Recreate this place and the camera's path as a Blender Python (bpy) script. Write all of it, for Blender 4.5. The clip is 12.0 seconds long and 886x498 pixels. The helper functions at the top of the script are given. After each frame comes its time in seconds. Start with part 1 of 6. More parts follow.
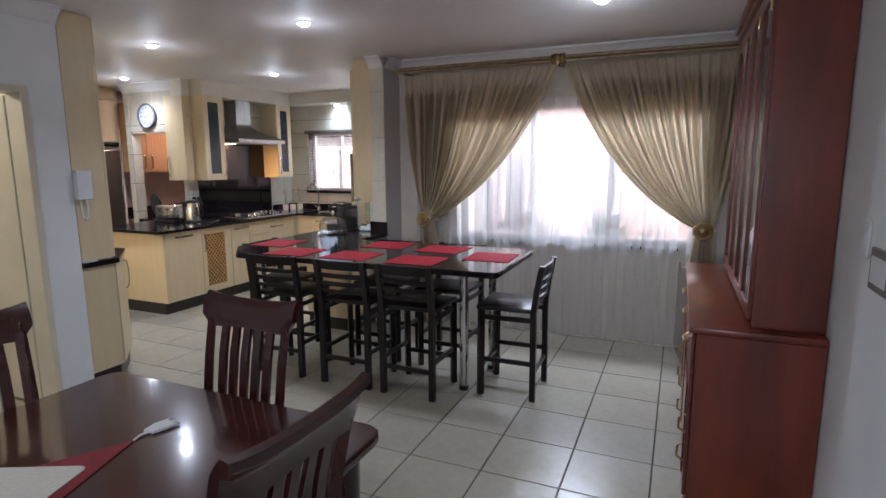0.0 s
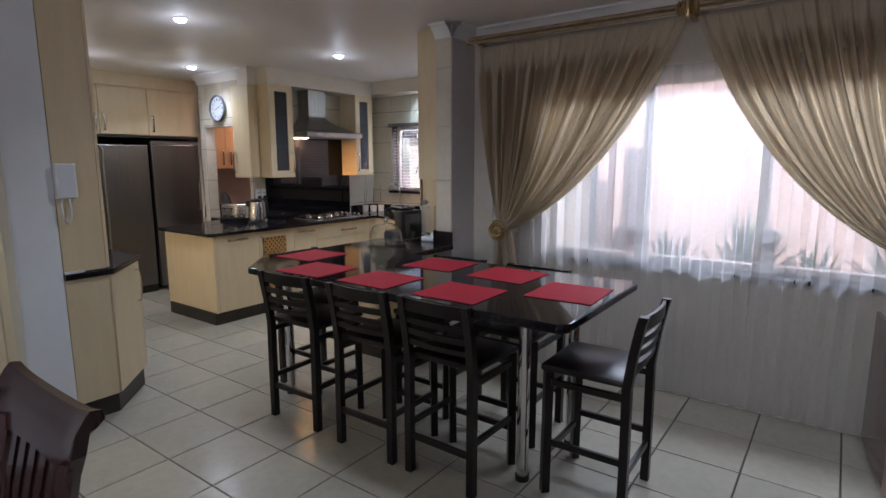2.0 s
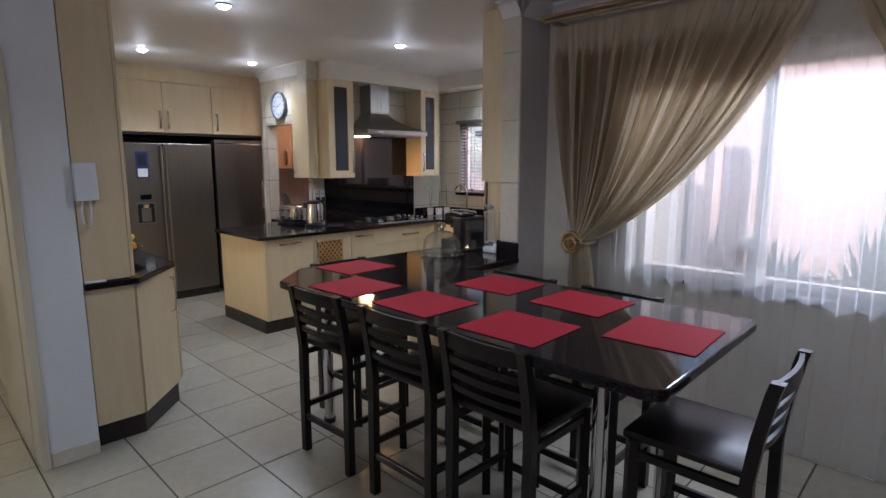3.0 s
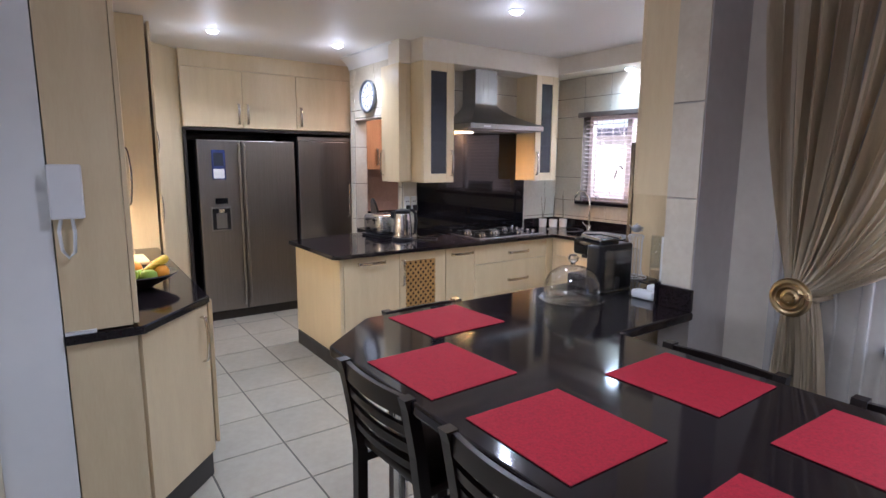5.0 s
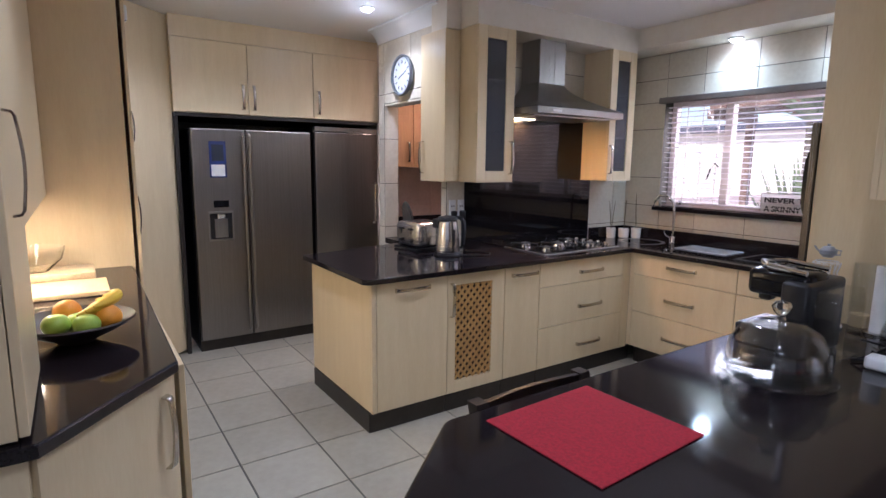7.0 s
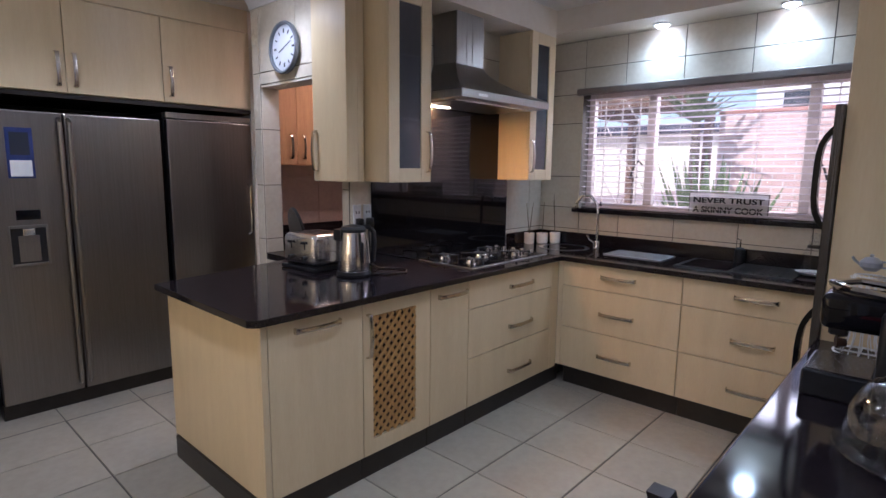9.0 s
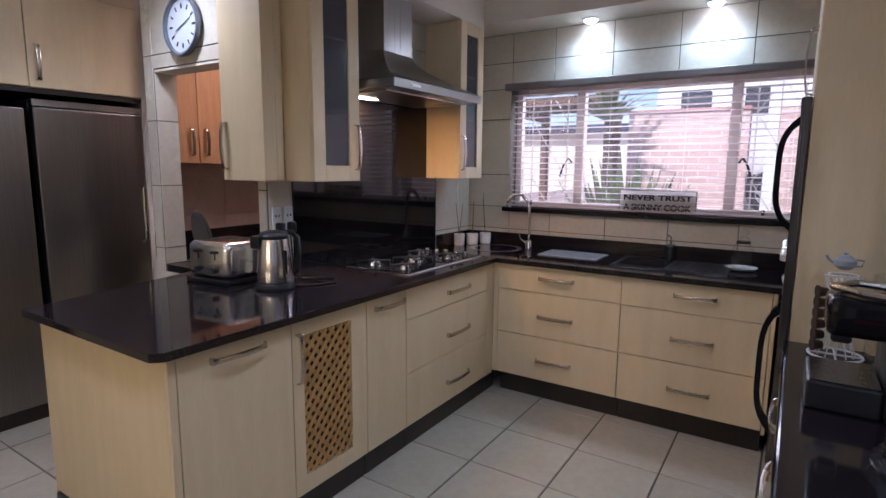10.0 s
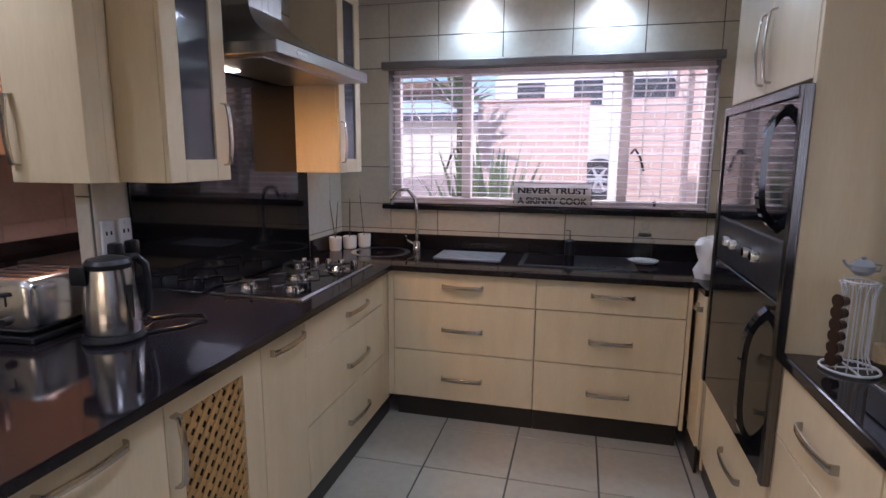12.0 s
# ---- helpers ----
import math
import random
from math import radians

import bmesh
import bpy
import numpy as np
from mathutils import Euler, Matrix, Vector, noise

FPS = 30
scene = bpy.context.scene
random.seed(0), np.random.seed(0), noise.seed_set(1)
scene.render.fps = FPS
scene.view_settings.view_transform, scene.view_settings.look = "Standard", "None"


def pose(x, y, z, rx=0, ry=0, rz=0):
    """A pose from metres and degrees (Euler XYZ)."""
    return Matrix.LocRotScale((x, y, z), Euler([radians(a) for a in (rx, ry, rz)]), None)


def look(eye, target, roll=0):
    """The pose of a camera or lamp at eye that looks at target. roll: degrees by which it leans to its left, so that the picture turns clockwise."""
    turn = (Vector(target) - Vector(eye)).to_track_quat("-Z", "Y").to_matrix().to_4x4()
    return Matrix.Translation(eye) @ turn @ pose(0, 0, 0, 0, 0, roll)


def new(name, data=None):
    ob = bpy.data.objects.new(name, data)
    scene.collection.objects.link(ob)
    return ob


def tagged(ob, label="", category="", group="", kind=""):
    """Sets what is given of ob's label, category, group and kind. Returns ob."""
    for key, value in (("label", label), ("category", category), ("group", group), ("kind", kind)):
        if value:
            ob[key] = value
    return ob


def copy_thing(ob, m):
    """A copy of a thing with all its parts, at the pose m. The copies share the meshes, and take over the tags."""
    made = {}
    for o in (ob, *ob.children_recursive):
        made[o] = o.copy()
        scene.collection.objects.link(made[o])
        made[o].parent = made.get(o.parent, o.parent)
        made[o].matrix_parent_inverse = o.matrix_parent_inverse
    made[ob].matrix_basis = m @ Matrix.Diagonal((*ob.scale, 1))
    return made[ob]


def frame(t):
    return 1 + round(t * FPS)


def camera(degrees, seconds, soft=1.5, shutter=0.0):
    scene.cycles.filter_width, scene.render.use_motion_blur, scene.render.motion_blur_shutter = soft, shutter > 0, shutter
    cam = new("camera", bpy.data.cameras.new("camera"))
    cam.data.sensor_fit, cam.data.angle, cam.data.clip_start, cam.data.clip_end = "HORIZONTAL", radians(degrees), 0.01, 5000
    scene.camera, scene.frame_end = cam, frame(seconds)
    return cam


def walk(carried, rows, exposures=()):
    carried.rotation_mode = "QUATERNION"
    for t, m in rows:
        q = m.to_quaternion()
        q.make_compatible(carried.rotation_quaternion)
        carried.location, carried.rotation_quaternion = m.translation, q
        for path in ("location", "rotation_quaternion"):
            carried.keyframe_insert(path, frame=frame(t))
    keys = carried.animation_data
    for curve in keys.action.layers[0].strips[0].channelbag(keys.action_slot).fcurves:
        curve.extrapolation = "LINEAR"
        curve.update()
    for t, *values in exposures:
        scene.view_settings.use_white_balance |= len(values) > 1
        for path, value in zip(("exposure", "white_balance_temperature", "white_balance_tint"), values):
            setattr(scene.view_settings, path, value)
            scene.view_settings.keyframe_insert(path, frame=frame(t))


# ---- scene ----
cam = camera(78.2, 12.0)
METRES, EYE, TILT, LEAN, TURN = 5.76, 1.61, 0.0, 0.0, 23.4
EXPOSURES = [(0.0, 0.60, 5600, 15), (1.0, 0.42, 5600, 15), (2.5, 0.15, 5550, 15), (3.2, 0.18, 5500, 16), (5.0, 0.85, 5420, 20), (6.5, 0.68, 5420, 21), (8.5, 0.2, 5350, 22), (12.0, 0.1, 5350, 23)]
ROWS = [
    (0.0, 0.0, 0.0, 0.0, -0.05, -9.09, 0.3),
    (0.5, 0.0223, 0.052, -0.0004, 2.37, -9.12, 0.25),
    (1.0, 0.0427, 0.1042, -0.0036, 5.14, -9.03, 0.2),
    (1.5, 0.0525, 0.1497, -0.0059, 8.9, -9.02, 0.12),
    (2.0, 0.0551, 0.2023, -0.0073, 12.75, -9.04, 0.11),
    (2.5, 0.0531, 0.2501, -0.0099, 16.59, -9.01, 0.06),
    (3.0, 0.0472, 0.3002, -0.0078, 20.82, -9.02, -0.01),
    (5.0, -0.0464, 0.4742, -0.005, 31.4, -9.09, -0.34),
    (5.5, -0.0825, 0.5087, -0.006, 32.88, -9.04, -0.38),
    (6.0, -0.1174, 0.5362, -0.008, 33.22, -8.99, -0.5),
    (6.5, -0.1515, 0.5679, -0.0116, 33.24, -8.95, -0.55),
    (8.5, -0.2627, 0.67, -0.0205, 23.85, -8.62, -0.67),
    (9.0, -0.28, 0.6918, -0.0216, 19.2, -8.49, -0.64),
    (9.5, -0.2995, 0.711, -0.0212, 14.6, -8.45, -0.58),
    (10.0, -0.3167, 0.7294, -0.0236, 9.44, -8.47, -0.54),
    (10.5, -0.3302, 0.7512, -0.0257, 4.8, -8.85, -0.43),
    (11.0, -0.3472, 0.779, -0.026, 0.7, -9.34, -0.4),
    (11.5, -0.3681, 0.8012, -0.0236, -3.81, -9.57, -0.39),
    (12.0, -0.3901, 0.8193, -0.0202, -9.35, -9.57, -0.36),
]
walk(cam, [(t, pose(0, 0, EYE, TILT, LEAN, TURN) @ pose(METRES * x, METRES * y, METRES * z, 90 + pitch, roll, yaw)) for t, x, y, z, yaw, pitch, roll in ROWS],
     EXPOSURES)

# ---- world, sun, lamps ----
world = bpy.data.worlds.new("sky")
scene.world = world
world.use_nodes = True
wn = world.node_tree.nodes
sky = wn.new("ShaderNodeTexSky")
sky.sky_type, sky.sun_disc = "NISHITA", False
sky.sun_elevation, sky.sun_rotation = radians(45), radians(191)
wn["Background"].inputs["Strength"].default_value = 0.15
world.node_tree.links.new(sky.outputs[0], wn["Background"].inputs["Color"])
sun = new("sun", bpy.data.lights.new("sun", "SUN"))
sun.data.energy, sun.data.angle, sun.data.color = 5.0, radians(0.6), (1, 0.90, 0.76)
sun.matrix_world = look((-1.5, -8, 8.2), (0, 0, 0))


def lamp(name, kind, place, power, colour, target=None, size=0.1, size_y=None, cone=100):
    d = bpy.data.lights.new(name, kind)
    d.energy, d.color = power, colour
    if kind == "AREA":
        d.size = size
        if size_y:
            d.shape, d.size_y = "RECTANGLE", size_y
    else:
        d.shadow_soft_size = size
    if kind == "SPOT":
        d.spot_size, d.spot_blend = radians(cone), 0.7
    ob = new(name, d)
    ob.matrix_world = look(place, target or (place[0], place[1] + 0.001, place[2] - 1))
    return ob


COOL, WARM = (0.93, 0.97, 1.0), (1.0, 0.62, 0.28)
# the last two are unseen, added to fill the dining end
DOWNLIGHTS = [(-4.1, 3.40), (-5.94, 4.52), (-2.5, 3.33), (-4.2, 5.02), (-6.02, 3.50), (-0.5, 3.62), (-1.5, 0.7), (-1.5, -1.4)]
CEIL = 2.585
for x, y in DOWNLIGHTS:
    lamp("downlight_lamp", "SPOT", (x, y, CEIL - 0.045), 25 if y > 2 else 15, COOL, size=0.035, cone=142)
    # extra point lamp hung lower, added to brighten the ceiling round each downlight
    lamp("downlight_glow", "POINT", (x, y, CEIL - 0.2), 1.0, COOL, size=0.05)
SOFFIT = [(-4.55, 6.74), (-3.82, 6.74)]
for x, y in SOFFIT:
    lamp("soffit_lamp", "SPOT", (x, y, 2.385), 16, (0.70, 0.91, 1.0), size=0.06, cone=165).data.spot_blend = 1.0
lamp("hood_lamp", "AREA", (-5.40, 5.53, 1.846), 8, (1.0, 0.50, 0.16), size=0.16, size_y=0.05)
lamp("niche_lamp", "AREA", (-5.1, 2.54, 1.325), 7.5, (1.0, 0.80, 0.50), size=0.9, size_y=0.05)
lamp("scullery_lamp", "AREA", (-6.1, 5.75, 2.5), 12, (1.0, 0.70, 0.52), size=0.3)
lamp("passage_lamp", "POINT", (-4.9, 1.1, 2.45), 34, (1.0, 0.86, 0.6), size=0.06)
lamp("dining_window_light", "AREA", (-0.92, 5.80, 2.65), 185, (0.92, 0.96, 1.0), target=(-0.92, 3.6, 0.7), size=2.0, size_y=0.9)
lamp("kitchen_window_light", "AREA", (-4.2, 7.75, 2.55), 110, (1.0, 0.95, 0.93), target=(-4.2, 5.7, 0.8), size=1.9, size_y=0.9)

# unseen area lamp added behind the dining place to fill its right wall
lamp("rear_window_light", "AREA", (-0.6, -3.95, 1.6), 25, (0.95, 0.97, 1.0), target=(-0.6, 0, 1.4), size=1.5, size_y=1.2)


# ---- materials ----
def material(name, c1, c2=None, rough=0.5, metal=0.0, scale=6.0, stretch=(1, 1, 1), detail=4.0, bump=0.0, bump_scale=None,
             coat=0.0, rough_var=0.08, fine=0.0, contrast=(0.3, 0.7), spec=0.5, alpha_mix=None, transmission=0.0, ior=1.45, random_tint=0.0, emission=0.0, translucent=0.0):
    m = bpy.data.materials.new(name)
    m.use_nodes = True
    n, l = m.node_tree.nodes, m.node_tree.links
    b = n["Principled BSDF"]
    c2 = c2 or tuple(0.86 * c for c in c1)
    tc, mp = n.new("ShaderNodeTexCoord"), n.new("ShaderNodeMapping")
    mp.inputs["Scale"].default_value = stretch
    l.new(tc.outputs["Object"], mp.inputs["Vector"])
    nz = n.new("ShaderNodeTexNoise")
    nz.inputs["Scale"].default_value, nz.inputs["Detail"].default_value = scale, detail
    l.new(mp.outputs[0], nz.inputs["Vector"])
    ramp = n.new("ShaderNodeValToRGB")
    ramp.color_ramp.elements[0].position, ramp.color_ramp.elements[1].position = contrast
    ramp.color_ramp.elements[0].color, ramp.color_ramp.elements[1].color = (*c2, 1), (*c1, 1)
    l.new(nz.outputs["Fac"], ramp.inputs[0])
    colour = ramp.outputs[0]
    if fine:
        n2 = n.new("ShaderNodeTexNoise")
        n2.inputs["Scale"].default_value, n2.inputs["Detail"].default_value = scale * 9, 6
        l.new(mp.outputs[0], n2.inputs["Vector"])
        mx = n.new("ShaderNodeMixRGB")
        mx.blend_type, mx.inputs[0].default_value = "OVERLAY", fine
        l.new(colour, mx.inputs[1])
        l.new(n2.outputs["Fac"], mx.inputs[2])
        colour = mx.outputs[0]
    if random_tint:
        oi, hs, ma = n.new("ShaderNodeObjectInfo"), n.new("ShaderNodeHueSaturation"), n.new("ShaderNodeMapRange")
        ma.inputs["To Min"].default_value, ma.inputs["To Max"].default_value = 1 - random_tint, 1 + random_tint
        l.new(oi.outputs["Random"], ma.inputs["Value"])
        l.new(ma.outputs[0], hs.inputs["Value"])
        l.new(colour, hs.inputs["Color"])
        colour = hs.outputs[0]
    l.new(colour, b.inputs["Base Color"])
    rr = n.new("ShaderNodeMapRange")
    rr.inputs["To Min"].default_value, rr.inputs["To Max"].default_value = max(0.02, rough - rough_var), min(1, rough + rough_var)
    l.new(nz.outputs["Fac"], rr.inputs["Value"])
    l.new(rr.outputs[0], b.inputs["Roughness"])
    b.inputs["Metallic"].default_value, b.inputs["Coat Weight"].default_value = metal, coat
    b.inputs["Coat Roughness"].default_value = 0.08
    b.inputs["Specular IOR Level"].default_value = spec
    b.inputs["Transmission Weight"].default_value, b.inputs["IOR"].default_value = transmission, ior
    if emission:
        b.inputs["Emission Color"].default_value, b.inputs["Emission Strength"].default_value = (*c1, 1), emission
    if bump:
        nb, bp = n.new("ShaderNodeTexNoise"), n.new("ShaderNodeBump")
        nb.inputs["Scale"].default_value, nb.inputs["Detail"].default_value = bump_scale or scale * 4, 5
        l.new(mp.outputs[0], nb.inputs["Vector"])
        bp.inputs["Strength"].default_value, bp.inputs["Distance"].default_value = bump, 0.003
        l.new(nb.outputs["Fac"], bp.inputs["Height"])
        l.new(bp.outputs[0], b.inputs["Normal"])
    out = n["Material Output"]
    if translucent:
        tr, mx = n.new("ShaderNodeBsdfTranslucent"), n.new("ShaderNodeMixShader")
        l.new(colour, tr.inputs["Color"])
        mx.inputs[0].default_value = translucent
        l.new(b.outputs[0], mx.inputs[1])
        l.new(tr.outputs[0], mx.inputs[2])
        l.new(mx.outputs[0], out.inputs[0])
        b_out = mx
    else:
        b_out = b
    if alpha_mix is not None:
        tp, mx = n.new("ShaderNodeBsdfTransparent"), n.new("ShaderNodeMixShader")
        mx.inputs[0].default_value = alpha_mix
        l.new(tp.outputs[0], mx.inputs[1])
        l.new(b_out.outputs[0], mx.inputs[2])
        l.new(mx.outputs[0], out.inputs[0])
    return m


def brick_material(name, c1, c2, mortar):
    """Brickwork in courses of 75 mm, for walls far off."""
    m = material(name, c1, c2, rough=0.9, scale=9, bump=0.3, fine=0.3)
    n, l = m.node_tree.nodes, m.node_tree.links
    bt, tc, mp = n.new("ShaderNodeTexBrick"), n.new("ShaderNodeTexCoord"), n.new("ShaderNodeMapping")
    mp.inputs["Rotation"].default_value = (radians(90), 0, 0)
    l.new(tc.outputs["Object"], mp.inputs["Vector"])
    l.new(mp.outputs[0], bt.inputs["Vector"])
    bt.inputs["Color1"].default_value, bt.inputs["Color2"].default_value, bt.inputs["Mortar"].default_value = (*c1, 1), (*c2, 1), (*mortar, 1)
    bt.inputs["Scale"].default_value, bt.inputs["Brick Width"].default_value, bt.inputs["Row Height"].default_value, bt.inputs["Mortar Size"].default_value = 1.0, 0.23, 0.085, 0.008
    l.new(bt.outputs["Color"], n["Principled BSDF"].inputs["Base Color"])
    return m


def thin_glass(name):
    """Clear thin glass: what lies behind shows through, the rim gleams."""
    m = bpy.data.materials.new(name)
    m.use_nodes = True
    n, l = m.node_tree.nodes, m.node_tree.links
    tp, gl, mx, lw, mr = n.new("ShaderNodeBsdfTransparent"), n.new("ShaderNodeBsdfGlossy"), n.new("ShaderNodeMixShader"), n.new("ShaderNodeLayerWeight"), n.new("ShaderNodeMapRange")
    tp.inputs["Color"].default_value = (0.975, 0.985, 0.985, 1)
    gl.inputs["Roughness"].default_value = 0.03
    lw.inputs["Blend"].default_value = 0.22
    mr.inputs["To Min"].default_value, mr.inputs["To Max"].default_value = 0.035, 0.5
    l.new(lw.outputs["Facing"], mr.inputs["Value"])
    l.new(mr.outputs[0], mx.inputs[0])
    l.new(tp.outputs[0], mx.inputs[1])
    l.new(gl.outputs[0], mx.inputs[2])
    l.new(mx.outputs[0], n["Material Output"].inputs[0])
    return m


M = {}
M["wall"] = material("cream_wall_paint", (0.72, 0.66, 0.56), (0.66, 0.60, 0.50), rough=0.62, scale=2.2, bump=0.12, bump_scale=70, fine=0.12)
M["wall_grey"] = material("lilac_grey_wall_paint", (0.56, 0.53, 0.51), (0.50, 0.47, 0.455), rough=0.6, scale=2, bump=0.12, bump_scale=70, fine=0.1)
M["wall_white"] = material("white_wall_paint", (0.80, 0.81, 0.81), (0.73, 0.74, 0.74), rough=0.55, scale=1.6, bump=0.12, bump_scale=60, fine=0.1)
M["ceiling"] = material("ceiling_paint", (0.78, 0.75, 0.71), (0.74, 0.71, 0.67), rough=0.5, scale=1.3, bump=0.06, bump_scale=50)
M["cornice"] = material("white_plaster_cornice", (0.78, 0.77, 0.75), (0.72, 0.71, 0.69), rough=0.5, scale=4, bump=0.05)
M["tile"] = material("glazed_floor_tile", (0.43, 0.40, 0.325), (0.37, 0.34, 0.275), rough=0.24, scale=2.6, detail=6, bump=0.06, bump_scale=14, fine=0.12, random_tint=0.05, rough_var=0.1)
M["grout"] = material("dark_grout", (0.09, 0.085, 0.075), (0.05, 0.048, 0.043), rough=0.9, scale=30)
M["walltile"] = material("cream_wall_tile", (0.65, 0.595, 0.485), (0.58, 0.525, 0.425), rough=0.25, scale=4, detail=7, bump=0.05, bump_scale=14, fine=0.16, random_tint=0.04)
M["tilejoint"] = material("wall_tile_joint", (0.13, 0.12, 0.10), rough=0.9, scale=30)
M["pinktile"] = material("pinkish_wall_tile", (0.55, 0.42, 0.36), (0.48, 0.36, 0.31), rough=0.35, scale=4, fine=0.15)
M["maple"] = material("pale_maple_laminate", (0.70, 0.575, 0.365), (0.645, 0.52, 0.32), rough=0.33, scale=4.5, stretch=(3.5, 3.5, 0.5), detail=6, bump=0.02, bump_scale=40, fine=0.09)
M["mapleh"] = material("pale_maple_laminate_drawer", (0.70, 0.575, 0.365), (0.645, 0.52, 0.32), rough=0.33, scale=4.5, stretch=(3, 3, 0.6), detail=6, bump=0.02, bump_scale=40, fine=0.09)
M["carcass"] = material("cabinet_inside", (0.52, 0.44, 0.31), rough=0.5, scale=7, stretch=(5, 5, 0.4))
M["granite"] = material("polished_black_granite", (0.016, 0.012, 0.014), (0.007, 0.0055, 0.0065), rough=0.075, scale=140, detail=3, rough_var=0.012, fine=0.4, spec=0.4)
M["plinth"] = material("black_brown_plinth", (0.030, 0.024, 0.020), (0.02, 0.016, 0.013), rough=0.35, scale=12, fine=0.2)
M["steel"] = material("brushed_steel", (0.42, 0.41, 0.40), (0.36, 0.35, 0.345), rough=0.30, metal=1.0, scale=3, stretch=(60, 60, 0.6), rough_var=0.06, fine=0.3)
M["fridgesteel"] = material("dark_brushed_steel", (0.33, 0.31, 0.295), (0.29, 0.27, 0.255), rough=0.33, metal=1.0, scale=2.5, stretch=(60, 60, 0.8), rough_var=0.05, fine=0.25)
M["polished"] = material("polished_steel", (0.74, 0.74, 0.75), (0.66, 0.66, 0.67), rough=0.2, metal=1.0, scale=3, stretch=(50, 50, 0.5), rough_var=0.04, fine=0.15)
M["clockrim"] = material("blue_grey_rim", (0.20, 0.22, 0.25), (0.15, 0.17, 0.19), rough=0.35, metal=0.4, scale=10)
M["chrome"] = material("chrome", (0.72, 0.72, 0.72), (0.66, 0.66, 0.66), rough=0.10, metal=1.0, scale=8, rough_var=0.04)
M["handle"] = material("satin_nickel", (0.60, 0.555, 0.49), (0.50, 0.46, 0.40), rough=0.22, metal=1.0, scale=20)
M["black"] = material("black_plastic", (0.016, 0.016, 0.018), (0.010, 0.010, 0.011), rough=0.35, scale=30, fine=0.2)
M["blackgloss"] = material("black_glass", (0.006, 0.006, 0.008), (0.005, 0.005, 0.006), rough=0.05, scale=3, rough_var=0.015, spec=0.4)
M["stool"] = material("black_stained_wood", (0.012, 0.007, 0.006), (0.008, 0.005, 0.0045), rough=0.30, scale=5, stretch=(4, 4, 0.7), fine=0.1, rough_var=0.03)
M["mahogany"] = material("polished_mahogany", (0.200, 0.034, 0.014), (0.100, 0.018, 0.010), rough=0.30, scale=2.2, stretch=(3, 3, 0.55), detail=4, fine=0.15, coat=0.3, rough_var=0.05)
M["mahogany_dark"] = material("dark_polished_mahogany", (0.058, 0.012, 0.009), (0.030, 0.007, 0.006), rough=0.2, scale=3, stretch=(0.8, 5, 5), detail=5, bump=0.008, fine=0.25, coat=0.6)
M["chairwood"] = material("dark_red_chair_wood", (0.052, 0.010, 0.008), (0.026, 0.006, 0.005), rough=0.24, scale=4, stretch=(4, 4, 0.7), fine=0.15, coat=0.5, rough_var=0.03)
M["red"] = material("woven_red_placemat", (0.37, 0.015, 0.030), (0.25, 0.009, 0.019), rough=0.75, scale=160, bump=0.5, bump_scale=240, detail=2, spec=0.25)
M["drape"] = material("champagne_satin", (0.61, 0.515, 0.355), (0.51, 0.42, 0.285), rough=0.38, scale=5, stretch=(3, 3, 0.4), bump=0.1, bump_scale=60, fine=0.15, translucent=0.38, spec=0.7)
M["sheer"] = material("white_sheer_voile", (0.85, 0.85, 0.86), (0.80, 0.80, 0.82), rough=0.9, scale=40, translucent=0.7, alpha_mix=0.33, spec=0.1)
M["brass"] = material("antique_gold", (0.50, 0.38, 0.20), (0.36, 0.26, 0.13), rough=0.3, metal=1.0, scale=18, bump=0.1)
M["rod"] = material("antique_gold_rod", (0.44, 0.35, 0.22), (0.30, 0.23, 0.14), rough=0.35, metal=0.7, scale=18)
M["glass"] = material("clear_glass", (1, 1, 1), (0.98, 0.99, 0.99), rough=0.02, rough_var=0.0, transmission=1.0)
M["thinglass"] = thin_glass("thin_clear_glass")
M["pane"] = material("window_glass", (1, 1, 1), (1, 1, 1), rough=0.02, rough_var=0.0, alpha_mix=0.08, spec=0.5)
M["smoked"] = material("dark_cabinet_glass", (0.10, 0.10, 0.11), (0.08, 0.08, 0.09), rough=0.06, rough_var=0.02, alpha_mix=0.72)
M["white"] = material("white_plastic", (0.74, 0.75, 0.76), (0.70, 0.71, 0.72), rough=0.32, scale=12)
M["ceramic"] = material("white_ceramic", (0.76, 0.75, 0.73), (0.68, 0.67, 0.65), rough=0.25, scale=20, bump=0.05)
M["blind"] = material("white_blind_slat", (0.74, 0.68, 0.69), (0.68, 0.62, 0.63), rough=0.42, scale=10, translucent=0.12)
M["headrail"] = material("grey_brown_headrail", (0.20, 0.17, 0.15), (0.16, 0.135, 0.12), rough=0.4, scale=12)
M["frame"] = material("cream_window_frame", (0.60, 0.53, 0.47), (0.53, 0.46, 0.41), rough=0.4, scale=12)
M["door"] = material("cream_door_paint", (0.66, 0.60, 0.46), (0.60, 0.54, 0.41), rough=0.45, scale=5, bump=0.05)
M["lattice"] = material("varnished_lattice", (0.50, 0.29, 0.10), (0.40, 0.22, 0.075), rough=0.4, scale=15, fine=0.3)
# near-black colour for the shade inside the lattice cabinet
M["shadevoid"] = material("painted_shade_inside", (0.02, 0.013, 0.009), rough=0.8)
# maple with the warm scullery light tinted into its colour
M["orange"] = material("warm_lit_maple", (0.62, 0.36, 0.18), (0.54, 0.30, 0.15), rough=0.4, scale=7, stretch=(5, 5, 0.4), fine=0.2)
M["display"] = material("blue_sticker", (0.03, 0.05, 0.18), (0.02, 0.03, 0.12), rough=0.3, scale=14)
